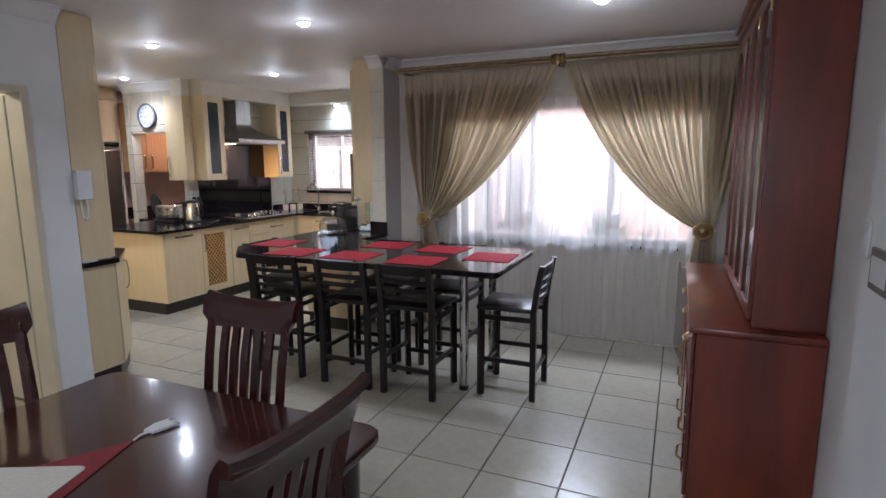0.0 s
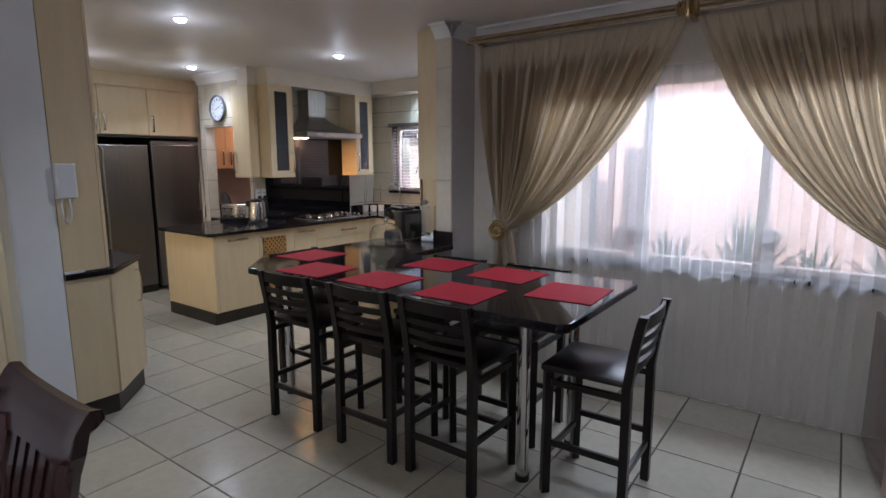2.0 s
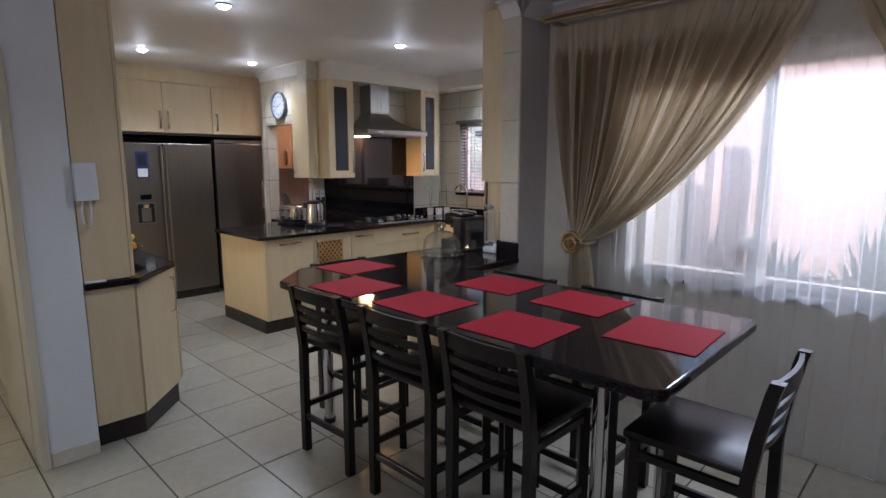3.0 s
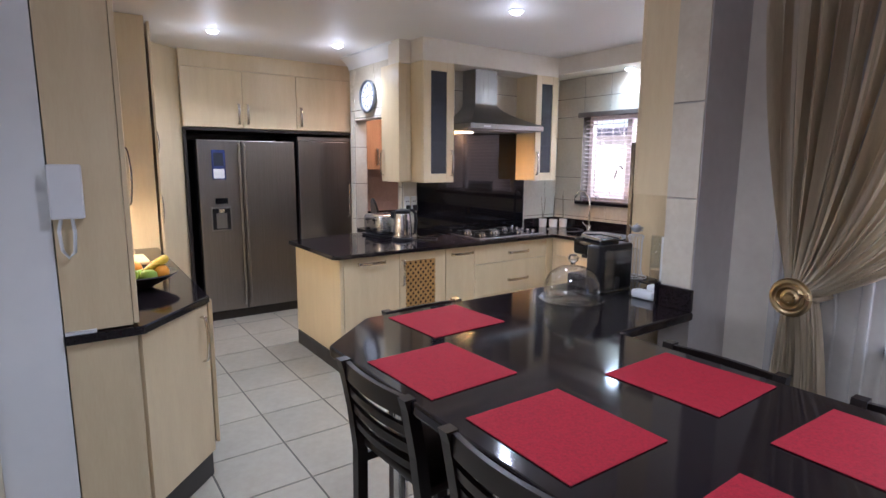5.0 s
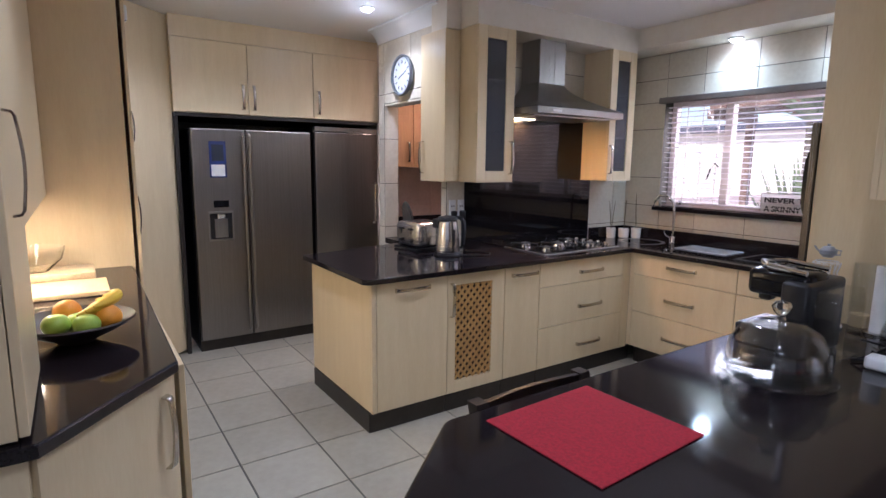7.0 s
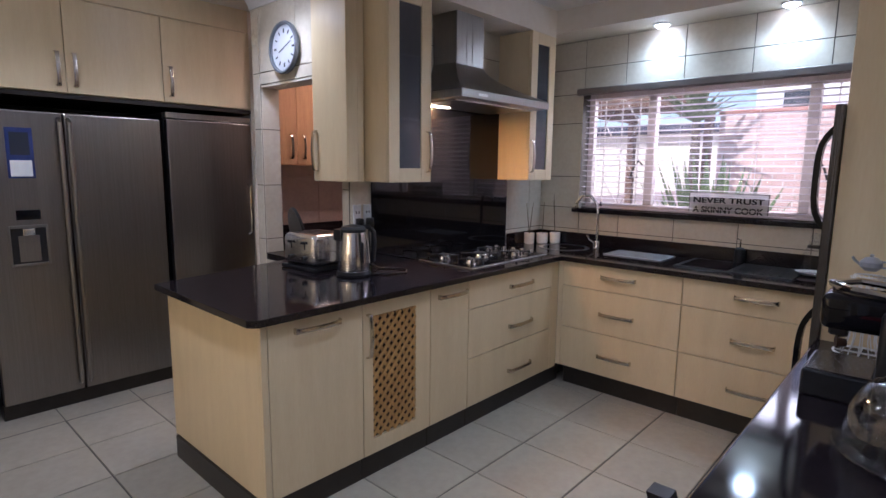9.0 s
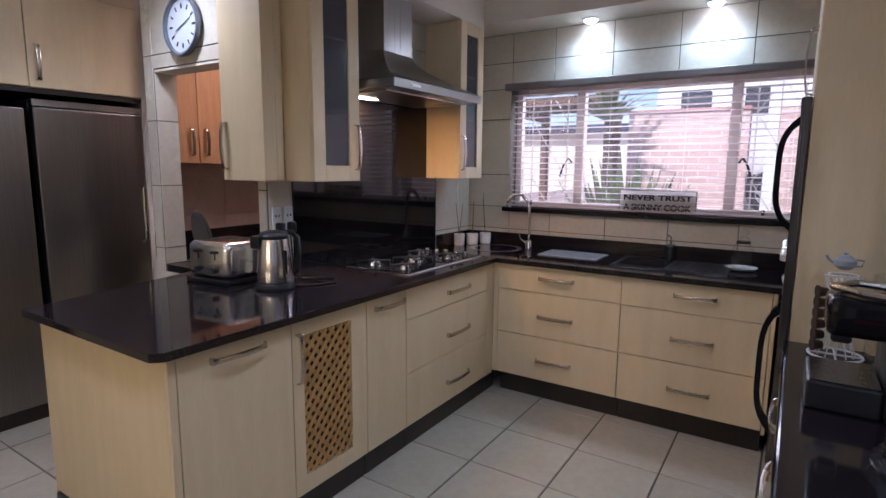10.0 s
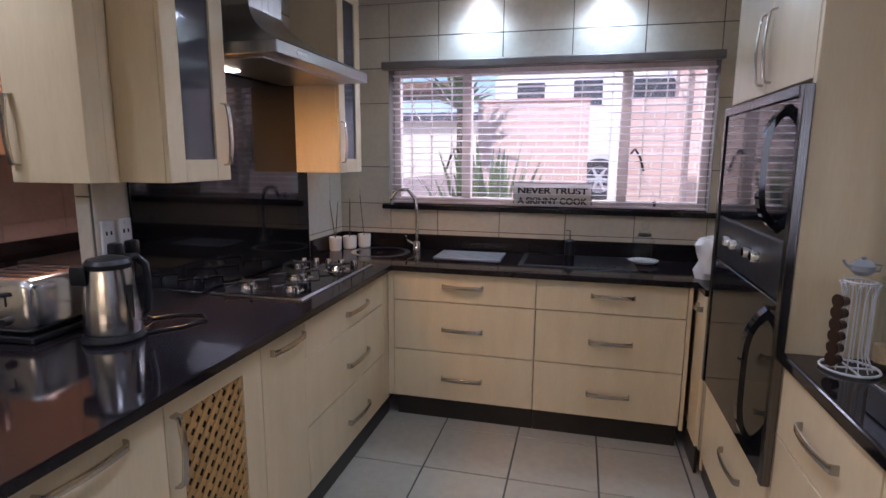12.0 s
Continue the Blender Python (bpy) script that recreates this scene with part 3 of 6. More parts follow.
# ---- curtains ----
def drape(side):
    """One tied-back curtain; side -1 hangs from the far rod end, +1 from the near one."""
    xo, xi, xt = (-2.50, -1.03, -2.26) if side < 0 else (0.52, -0.97, 0.20)
    zt, zk, rows = 2.425, 1.05, []
    nu, nv, pleats = 260, 72, 19
    for j in range(nv + 1):
        v = j / nv
        row = []
        for i in range(nu + 1):
            u = i / nu
            x_top = xo + (xi - xo) * u
            tie = xt + (u - 0.5) * 0.11 * (-side)
            if v < 0.72:
                s = v / 0.72
                cz, cx = zk + 0.28 * (zt - zk), x_top + (tie - x_top) * 0.34
                x = (1 - s) ** 2 * x_top + 2 * s * (1 - s) * cx + s * s * tie
                z = (1 - s) ** 2 * zt + 2 * s * (1 - s) * cz + s * s * zk
                gather = 1 - 0.86 * s ** 2.2
                start = 0.10 + 0.90 * min(1.0, max(0.0, (s - 0.065) / 0.05)) * (0.75 + 0.25 * min(1, 3 * s))
            else:
                s = (v - 0.72) / 0.28
                foot = xt + (u - 0.42) * 0.30 * (-side)
                x, z = tie + (foot - tie) * s ** 0.75, zk - (zk - 0.03) * s
                gather, start = 0.14 + 0.62 * s ** 0.7, 1.0
            ph = 2 * math.pi * pleats * (u + 0.012 * math.sin(9 * u + side))
            y = 4.865 + 0.044 * gather * start * math.sin(ph) + 0.018 * gather * start * math.sin(2.3 * ph + 3 * v) + 0.02 * math.sin(3 * u + 4 * v)
            bulge = 0.05 * math.exp(-((v - 0.72) / 0.05) ** 2)
            row.append((x + 0.006 * math.sin(ph * 1.7 + 6 * v) * start, y - bulge * math.cos((u - 0.5) * 3), z))
        rows.append(row)
    bm = bmesh.new()
    grid(bm, rows)
    c = thing("curtain", (xt, 4.86, 0.03), "champagne satin curtain tied back to one side", "curtain", "curtains of the dining window")
    part("drape", bm, M["drape"], c, "", True)
    tb = part("tieback", lathe(bmesh.new(), [(0.0, 0.03), (0.016, 0.028), (0.022, 0.016), (0.034, 0.012), (0.044, 0.024), (0.054, 0.014), (0.062, 0.020), (0.072, 0.018), (0.078, 0.006), (0.07, 0.0), (0.0, 0.0)], (0, 0, 0)), M["brass"], c, "round antique-gold ribbed tieback", True)
    tb.data.transform(Matrix.Translation(Vector((xt - 0.01 * side, 4.735, zk + 0.01)) - c.location) @ pose(0, 0, 0, 90, 0, 0) @ Matrix.Translation(c.location))
    part("band", tube(bmesh.new(), [(xt - 0.07, 4.80, zk), (xt, 4.775, zk + 0.005), (xt + 0.07, 4.80, zk), (xt + 0.08, 4.93, zk)], 0.012, 6), M["drape"], c, "", True)
    return c


drape(-1)
drape(1)
rows = []
for j in range(13):
    v = j / 12
    row = []
    for i in range(721):
        u = i / 720
        ph = 2 * math.pi * 27 * (u + 0.010 * math.sin(17 * u) + 0.004 * math.sin(41 * u))
        fold = 0.021 * (0.65 + 0.35 * math.sin(13 * u + 1)) * (0.8 + 0.2 * v)
        row.append((-2.42 + 2.86 * u + fold * math.sin(2 * ph + 0.8 * math.sin(23 * u)) + 0.006 * math.sin(0.37 * ph + 2 * v), 4.93 + 0.022 * math.sin(ph) * (0.7 + 0.3 * math.sin(11 * u)) + 0.008 * math.sin(0.31 * ph + v), 2.17 - 2.145 * v))
    rows.append(row)
single("sheer_curtain", grid(bmesh.new(), rows), M["sheer"], "white sheer voile curtain hanging to the floor", "curtain", smooth=True)
rod = thing("curtain_rod", (-1.0, 4.83, 2.45), "antique gold double curtain rod with a carved centre bracket", "curtain rod")
for k, (dy, dz) in enumerate(((-0.035, 0.0), (-0.035, 0.03), (0.0, 0.015))):
    part("pole", tube(bmesh.new(), [(-2.52, 4.80 + dy, 2.445 + dz), (0.56, 4.80 + dy, 2.445 + dz)], 0.0125, 10), M["rod"], rod, "", True)
for x, r in ((-2.54, 0.026), (0.57, 0.026)):
    part("finial", lathe(bmesh.new(), [(0, -0.03), (r, -0.012), (r, 0.012), (0, 0.03)], (x, 4.775, 2.46), 16), M["rod"], rod, "", True)
bm = boxes(((-1.012, 4.735, 2.40), (-0.988, 4.815, 2.50)), bevel=0.008, seg=2)
for xc in (-1.035, -0.965):
    ring_bm = lathe(bmesh.new(), [(0.0, -0.03), (0.034, -0.028), (0.046, -0.014), (0.038, -0.006), (0.048, 0.004), (0.042, 0.014), (0.046, 0.022), (0.03, 0.03), (0.0, 0.03)], (0, 0, 0), 24)
    ring_bm.transform(pose(xc, 4.77, 2.46, 0, 90, 0))
    tmp_me = bpy.data.meshes.new("ring")
    ring_bm.to_mesh(tmp_me)
    ring_bm.free()
    bm.from_mesh(tmp_me)
box(bm, (-1.02, 4.8, 2.42), (-0.98, CY, 2.47), 0.005)
part("centre_bracket", bm, M["brass"], rod, "carved antique-gold bracket", True)
for x in (-2.46, 0.5):
    part("bracket", boxes(((x - 0.015, 4.775, 2.425), (x + 0.015, CY, 2.445)), bevel=0.004), M["rod"], rod)
for x in (-1.29, -0.51):
    lathe_bm = lathe(bmesh.new(), [(0, 0), (0.055, 0.0), (0.062, 0.012), (0.03, 0.11), (0.026, 0.14), (0.032, 0.17), (0.062, 0.268), (0.066, 0.275), (0.05, 0.272), (0.0, 0.2)], (x, 5.035, CZ0), 28)
    single("vase", lathe_bm, M["ceramic"], "waisted pale vase on the window sill", "vase", "vases on the sill", True)

# ---- floor-standing kitchen units ----
FX = -4.955                                             # fronts of the hob run, facing +x


def front_x(name, x, y0, y1, z0, z1, parent, mat="maple", thick=0.018, sgn=1):
    return part(name, boxes(((x - thick * sgn, y0 + 0.0015, z0 + 0.0015), (x, y1 - 0.0015, z1 - 0.0015)), bevel=0.0015), M[mat], parent)


def front_y(name, y, x0, x1, z0, z1, parent, mat="maple", thick=0.018, sgn=-1):
    return part(name, boxes(((x0 + 0.0015, y, z0 + 0.0015), (x1 - 0.0015, y - thick * sgn, z1 - 0.0015)), bevel=0.0015), M[mat], parent)


def hx(x, y0, y1, z, parent, sgn=1, slope=0.0):
    return part("handle", bow((x, y0, z), (x, y1, z - slope), (sgn, 0, 0)), M["handle"], parent, "satin nickel bow handle", True)


def hz_x(x, y, z0, z1, parent, sgn=1):
    return part("handle", bow((x, y, z0), (x, y, z1), (sgn, 0, 0)), M["handle"], parent, "satin nickel bow handle", True)


def hy(y, x0, x1, z, parent, sgn=-1):
    return part("handle", bow((x0, y, z), (x1, y, z), (0, sgn, 0)), M["handle"], parent, "satin nickel bow handle", True)


def hz_y(y, x, z0, z1, parent, sgn=-1):
    return part("handle", bow((x, y, z0), (x, y, z1), (0, sgn, 0)), M["handle"], parent, "satin nickel bow handle", True)


PL, CT = 0.12, 0.872                                   # plinth height, top of the units
u = thing("base_cabinet", (-5.4, 4.3, 0), "pale maple end cabinet of the peninsula with one door", "cabinet", "base cabinets")
part("body", boxes(((-5.83, 4.051, PL), (FX - 0.02, 4.545, CT))), M["carcass"], u)
part("end_panel", boxes(((-5.835, 4.04, PL), (FX - 0.019, 4.05, CT)), bevel=0.0015), M["maple"], u)
part("back_panel", boxes(((-5.85, 4.04, PL), (-5.835, KY, CT))), M["maple"], u)
d = front_x("door", FX, 4.07, 4.545, PL, CT, u)
hx(FX, 4.19, 4.415, 0.82, d)
part("plinth", boxes(((-5.83, 4.03, 0), (FX - 0.022, 4.545, PL - 0.002)), bevel=0.002), M["plinth"], u, "black-brown plinth")
part("corner_post", boxes(((FX - 0.018, 4.04, PL), (FX, 4.068, CT)), bevel=0.0015), M["maple"], u)

u = thing("base_cabinet", (-5.4, 4.75, 0), "maple base cabinet with a woven lattice door panel", "cabinet", "base cabinets")
# solid block coloured dark in place of the shaded cabinet inside
part("body", boxes(((-5.5, 4.55, PL), (FX - 0.0195, 4.992, CT))), M["shadevoid"], u)
d = part("door", boxes(((FX - 0.018, 4.548, PL + 0.002), (FX, 4.605, CT - 0.002)), ((FX - 0.018, 4.888, PL + 0.002), (FX, 4.988, CT - 0.002)),
                       ((FX - 0.018, 4.605, PL + 0.002), (FX, 4.888, 0.197)), ((FX - 0.018, 4.605, 0.803), (FX, 4.888, CT - 0.002))), M["maple"], u, "maple frame of a lattice door")
bm = bmesh.new()
a0, a1, b0, b1, step, hw = 4.605, 4.888, 0.197, 0.803, 0.055, 0.0082
for sg, xo in ((1, -0.006), (-1, -0.012)):
    c = -1.2
    while c < 1.2:
        # diagonal lath: z - b0 = sg * (y - a0) * 1.15 + c, clipped to the panel
        pts = []
        for k in range(61):
            y = a0 + (a1 - a0) * k / 60
            z = b0 + sg * (y - a0) * 1.15 + c
            if b0 <= z <= b1:
                pts.append((y, z))
        if len(pts) > 2:
            (ya, za), (yb, zb) = pts[0], pts[-1]
            n2 = Vector((-(zb - za), yb - ya)).normalized() * hw
            vs = [bm.verts.new((FX + xo, ya + n2.x, za + n2.y)), bm.verts.new((FX + xo, yb + n2.x, zb + n2.y)), bm.verts.new((FX + xo, yb - n2.x, zb - n2.y)), bm.verts.new((FX + xo, ya - n2.x, za - n2.y))]
            vt = [bm.verts.new(v.co + Vector((0.005, 0, 0))) for v in vs]
            bm.faces.new(vt)
            for k in range(4):
                bm.faces.new((vs[k], vs[(k + 1) % 4], vt[(k + 1) % 4], vt[k]))
        c += step
bmesh.ops.recalc_face_normals(bm, faces=bm.faces)
part("lattice", bm, M["lattice"], d, "golden-brown varnished wooden lattice")
hz_x(FX, 4.577, 0.61, 0.815, d)
part("plinth", boxes(((-5.5, 4.548, 0), (FX - 0.022, 4.99, PL - 0.002)), bevel=0.002), M["plinth"], u, "black-brown plinth")

u = thing("base_cabinet", (-5.3, 5.15, 0), "narrow maple base cabinet with one door beside the hob", "cabinet", "base cabinets")
part("body", boxes(((-5.5, 4.995, PL), (FX - 0.02, 5.308, CT))), M["carcass"], u)
d = front_x("door", FX, 4.993, 5.298, PL, CT, u)
hx(FX, 5.05, 5.275, 0.815, d)
part("plinth", boxes(((-5.5, 4.993, 0), (FX - 0.022, 5.308, PL - 0.002)), bevel=0.002), M["plinth"], u, "black-brown plinth")

u = thing("drawer_cabinet", (-5.3, 5.8, 0), "pale maple three-drawer cabinet under the hob", "cabinet", "drawer cabinets")
part("body", boxes(((-5.5, 5.31, PL), (FX - 0.02, 6.33, CT))), M["carcass"], u)
for z0, z1, hzv in ((0.700, CT, 0.775), (0.412, 0.698, 0.525), (PL, 0.410, 0.24)):
    d = front_x("drawer", FX, 5.30, 6.17, z0, z1, u, "mapleh")
    hx(FX, 5.685, 5.93, hzv, d)
part("filler", boxes(((FX - 0.018, 6.171, PL), (FX, 6.254, CT)), bevel=0.001), M["maple"], u)
part("filler", boxes(((FX + 0.001, 6.256, PL + 0.02), (-4.921, 6.273, CT)), bevel=0.001), M["maple"], u)
part("plinth", boxes(((-5.5, 5.31, 0), (FX - 0.022, 6.325, PL - 0.002)), bevel=0.002), M["plinth"], u, "black-brown plinth")

FY = 6.255                                              # fronts under the window, facing -y
for x0, x1, ha, hb in ((-4.92, -4.135, -4.64, -4.415), (-4.133, -3.393, -3.855, -3.64)):
    u = thing("drawer_cabinet", ((x0 + x1) / 2, 6.6, 0), "pale maple three-drawer cabinet under the kitchen window", "cabinet", "drawer cabinets")
    part("body", boxes(((x0, FY + 0.02, PL + 0.018), (x1, WY - 0.02, CT))), M["carcass"], u)
    for z0, z1, hzv in ((0.708, CT, 0.80), (0.422, 0.706, 0.555), (PL + 0.02, 0.420, 0.27)):
        d = front_y("drawer", FY, x0, x1, z0, z1, u, "mapleh")
        hy(FY, ha, hb, hzv, d)
    part("plinth", boxes(((x0, FY + 0.06, 0), (x1, FY + 0.08, PL + 0.016)), bevel=0.002), M["plinth"], u, "black-brown plinth")
u = thing("corner_cabinet", (-3.2, 6.5, 0), "narrow maple corner cabinet door beside the oven tower", "cabinet", "base cabinets")
d = part("door", boxes(((-3.390, FY - 0.0, PL), (-3.372, FY + 0.2, CT)), bevel=0.001), M["maple"], u)
part("side_door", boxes(((-3.352, 6.07, PL + 0.02), (-3.334, 6.254, CT)), bevel=0.001), M["maple"], u)
part("body", boxes(((-3.33, 6.07, PL), (-2.66, WY - 0.02, CT))), M["carcass"], u)
hx(-3.352, 6.12, 6.20, 0.80, u, -1)
part("plinth", boxes(((-3.345, 6.07, 0), (-3.33, 6.33, PL)), bevel=0.002), M["plinth"], u, "black-brown plinth")

# worktops
wt = thing("worktop", (-5.4, 5.2, CT), "polished black granite worktop round the hob and window", "worktop")
part("peninsula_slab", prism(bmesh.new(), [(-5.875, 3.99), (-4.955, 3.985), (-4.922, 4.018), (-4.922, 6.225), (-5.493, 6.225), (-5.493, KY - 0.007), (-6.085, KY - 0.007)], CT + 0.002, 0.905, 0.004), M["granite"], wt)
part("window_slab", prism(bmesh.new(), [(-5.493, 6.2255), (-4.922, 6.2255), (-3.362, 6.2255), (-3.362, 6.065), (-2.66, 6.065), (-2.66, WY - 0.007), (-5.493, WY - 0.007)], CT + 0.002, 0.905, 0.004), M["granite"], wt)
structure("pass_through_ledge", boxes(((-6.40, KY + 0.0, 0.860), (-5.565, KY + 0.14, 0.900)), bevel=0.003), M["granite"], "black granite ledge of the pass-through")
single("upstand", boxes(((-5.488, WY - 0.026, 0.906), (-2.67, WY - 0.007, 0.998)), ((-5.488, 6.37, 0.906), (-5.469, WY - 0.027, 0.998)), bevel=0.003), M["granite"], "black granite upstand along the window wall", "upstand")
single("splashback", boxes(((-5.490, 5.045, 0.906), (-5.478, 6.352, 2.0)), bevel=0.002), M["blackgloss"], "glossy black splashback behind the hob", "splashback")

# ---- wall cabinets round the hood ----
def glass_door(x, y0, y1, z0, z1, parent, hy_, hz0, hz1):
    f = 0.075
    d = part("door", boxes(((x - 0.02, y0, z0), (x, y0 + f, z1)), ((x - 0.02, y1 - f, z0), (x, y1, z1)), ((x - 0.02, y0 + f, z0), (x, y1 - f, z0 + f)), ((x - 0.02, y0 + f, z1 - f), (x, y1 - f, z1)), bevel=0.002), M["maple"], parent, "maple-framed glass door")
    part("pane", boxes(((x - 0.012, y0 + f, z0 + f), (x - 0.008, y1 - f, z1 - f))), M["smoked"], d, "dark obscure glass pane")
    hz_x(x, hy_, hz0, hz1, d)
    return d


def carcass(parent, x0, x1, y0, y1, z0, z1):
    t = 0.016
    part("side_panel", boxes(((x0, y0, z0), (x1, y0 + t, z1)), bevel=0.001), M["maple"], parent)
    part("side_panel", boxes(((x0, y1 - t, z0), (x1, y1, z1)), bevel=0.001), M["maple"], parent)
    part("bottom_panel", boxes(((x0, y0 + t, z0), (x1, y1 - t, z0 + t)), bevel=0.001), M["maple"], parent)
    part("top_panel", boxes(((x0, y0 + t, z1 - t), (x1, y1 - t, z1)), bevel=0.001), M["maple"], parent)
    part("back_panel", boxes(((x0, y0 + t, z0 + t), (x0 + 0.006, y1 - t, z1 - t))), M["carcass"], parent)
    for k in (1, 2):
        z = z0 + (z1 - z0) * k / 3
        part("shelf", boxes(((x0 + 0.008, y0 + t, z), (x1 - 0.02, y1 - t, z + 0.014))), M["carcass"], parent)


CB, CTOP = 1.405, 2.403
u = thing("wall_cabinet", (-5.38, 5.08, CB), "maple wall cabinet with a dark glass door beside the hood", "cabinet", "wall cabinets")
carcass(u, -5.489, -5.233, 4.94, 5.253, CB, CTOP)
glass_door(-5.212, 4.94, 5.253, CB, CTOP, u, 5.225, 1.46, 1.68)
u = thing("wall_cabinet", (-5.65, 4.86, CB), "narrow plain maple wall cabinet beside the pass-through", "cabinet", "wall cabinets")
part("body", boxes(((-5.70, 4.836, CB), (-5.408, 4.893, 2.392)), ((-5.488, 4.894, CB), (-5.408, 4.937, 2.392)), bevel=0.001), M["maple"], u)
d = part("door", boxes(((-5.703, 4.813, CB), (-5.40, 4.833, 2.395)), bevel=0.002), M["maple"], u)
hz_y(4.813, -5.675, 1.46, 1.68, d)
u = thing("wall_cabinet", (-5.38, 6.37, CB), "maple wall cabinet with a dark glass door near the window", "cabinet", "wall cabinets")
carcass(u, -5.489, -5.233, 6.23, 6.526, CB, CTOP)
glass_door(-5.212, 6.23, 6.526, CB, CTOP, u, 6.255, 1.46, 1.68)

# ---- extractor hood ----
h = thing("extractor_hood", (-5.3, 5.8, 1.86), "brushed steel chimney extractor hood with a lit lamp", "extractor hood")
ya, yb, xf = 5.28, 6.14, -5.012
bm = boxes(((-5.476, ya, 1.862), (xf, yb, 1.908)), bevel=0.003)
part("rim", bm, M["steel"], h)
bm = bmesh.new()
levels = []
for k in range(9):
    s = k / 8
    e = (1 - s) ** 1.7
    levels.append([(-5.476, 5.545 - (5.545 - ya) * e, 1.909 + 0.2 * s), (-5.29 + (xf + 5.29) * e, 5.545 - (5.545 - ya) * e, 1.909 + 0.2 * s), (-5.29 + (xf + 5.29) * e, 5.80 + (yb - 5.80) * e, 1.909 + 0.2 * s), (-5.476, 5.80 + (yb - 5.80) * e, 1.909 + 0.2 * s)])
grid(bm, levels)
bmesh.ops.recalc_face_normals(bm, faces=bm.faces)
part("canopy", bm, M["steel"], h, "", True)
part("chimney", boxes(((-5.476, 5.545, 2.1), (-5.288, 5.80, CTOP)), bevel=0.002), M["steel"], h)
part("filter", boxes(((-5.46, ya + 0.05, 1.854), (xf - 0.09, yb - 0.05, 1.861))), M["steel"], h, "metal grease filter")
part("lamp", boxes(((-5.43, 5.42, 1.8495), (-5.38, 5.60, 1.8535)), bevel=0.001), M["warmface"], h, "glowing warm lamp strip")
part("badge", boxes(((xf, 5.42, 1.878), (xf + 0.002, 5.50, 1.892))), M["white"], h)

# ---- hob ----
h = thing("gas_hob", (-5.28, 5.87, 0.903), "five-burner gas hob with black glass and steel trim", "hob")
part("trim", boxes(((-5.46, 5.405, 0.9055), (-5.02, 6.20, 0.912)), bevel=0.002), M["steel"], h)
part("glass_plate", boxes(((-5.45, 5.415, 0.9125), (-5.035, 6.19, 0.915)), bevel=0.001), M["blackgloss"], h)
for (bx, by, r) in ((-5.36, 5.53, 0.045), (-5.14, 5.53, 0.036), (-5.25, 5.76, 0.058), (-5.36, 5.99, 0.036), (-5.14, 5.99, 0.045)):
    b = part("burner", lathe(bmesh.new(), [(0, 0.022), (r * 0.8, 0.022), (r * 0.85, 0.016), (r, 0.014), (r * 1.05, 0.0), (r * 1.5, -0.001), (r * 1.6, -0.003)], (bx, by, 0.917), 20), M["chrome"], h, "", True)
    part("cap", lathe(bmesh.new(), [(0, 0.030), (r * 0.7, 0.029), (r * 0.75, 0.0225)], (bx, by, 0.917), 20), M["black"], b, "", True)
    for k in range(4):
        an = math.pi / 4 + k * math.pi / 2
        c, s = math.cos(an), math.sin(an)
        bm = tube(bmesh.new(), [(bx + c * r * 2.1, by + s * r * 2.1, 0.915), (bx + c * r * 2.1, by + s * r * 2.1, 0.940), (bx + c * r * 0.7, by + s * r * 0.7, 0.942)], 0.005, 6)
        part("pan_support", bm, M["black"], h)
for k in range(5):
    part("knob", lathe(bmesh.new(), [(0, 0.026), (0.014, 0.026), (0.017, 0.02), (0.019, 0.0)], (-5.40 + 0.075 * k, 6.125, 0.915), 14), M["chrome"], h, "", True)

# ---- fridges and the cupboards over them ----
RX = -6.90
s = thing("fridge_surround", (-7.2, 4.1, 0), "black-brown surround boards round the two fridges", "surround")
part("side_board", boxes(((-7.65, 3.40, 0), (RX - 0.03, 3.43, 1.885)), bevel=0.002), M["plinth"], s)
part("top_board", boxes(((-7.65, 3.40, 1.86), (RX - 0.01, 5.095, 1.886)), bevel=0.002), M["plinth"], s)
part("back_board", boxes(((-7.69, 3.43, 0), (-7.66, 5.095, 1.86))), M["plinth"], s)
f = thing("fridge_freezer", (-7.25, 4.0, 0), "brushed steel side-by-side fridge freezer with a water dispenser", "fridge")
part("body", boxes(((-7.62, 3.50, 0.03), (RX - 0.06, 4.452, 1.775)), bevel=0.006), M["black"], f)
part("kick_plate", boxes(((-7.5, 3.50, 0.0), (RX - 0.03, 4.452, 0.088)), bevel=0.003), M["plinth"], f, "dark kick plate")
dl = part("door", boxes(((RX - 0.058, 3.505, 0.095), (RX, 3.905, 1.775)), bevel=0.008, seg=2), M["fridgesteel"], f, "narrow steel freezer door")
dr = part("door", boxes(((RX - 0.058, 3.913, 0.095), (RX, 4.448, 1.775)), bevel=0.008, seg=2), M["fridgesteel"], f, "wide steel fridge door")
part("handle", tube(bmesh.new(), [(RX, 3.885, 0.14), (RX + 0.03, 3.885, 0.16), (RX + 0.03, 3.885, 1.72), (RX, 3.885, 1.74)], 0.013, 10), M["steel"], dl, "", True)
part("handle", tube(bmesh.new(), [(RX, 3.933, 0.14), (RX + 0.03, 3.933, 0.16), (RX + 0.03, 3.933, 1.72), (RX, 3.933, 1.74)], 0.013, 10), M["steel"], dr, "", True)
dp = part("dispenser", boxes(((RX - 0.004, 3.60, 0.90), (RX + 0.006, 3.612, 1.135)), ((RX - 0.004, 3.778, 0.90), (RX + 0.006, 3.79, 1.135)), ((RX - 0.004, 3.612, 0.90), (RX + 0.010, 3.778, 0.915)), ((RX - 0.004, 3.612, 1.118), (RX + 0.012, 3.778, 1.135)), bevel=0.002), M["steel"], dl, "steel water dispenser surround")
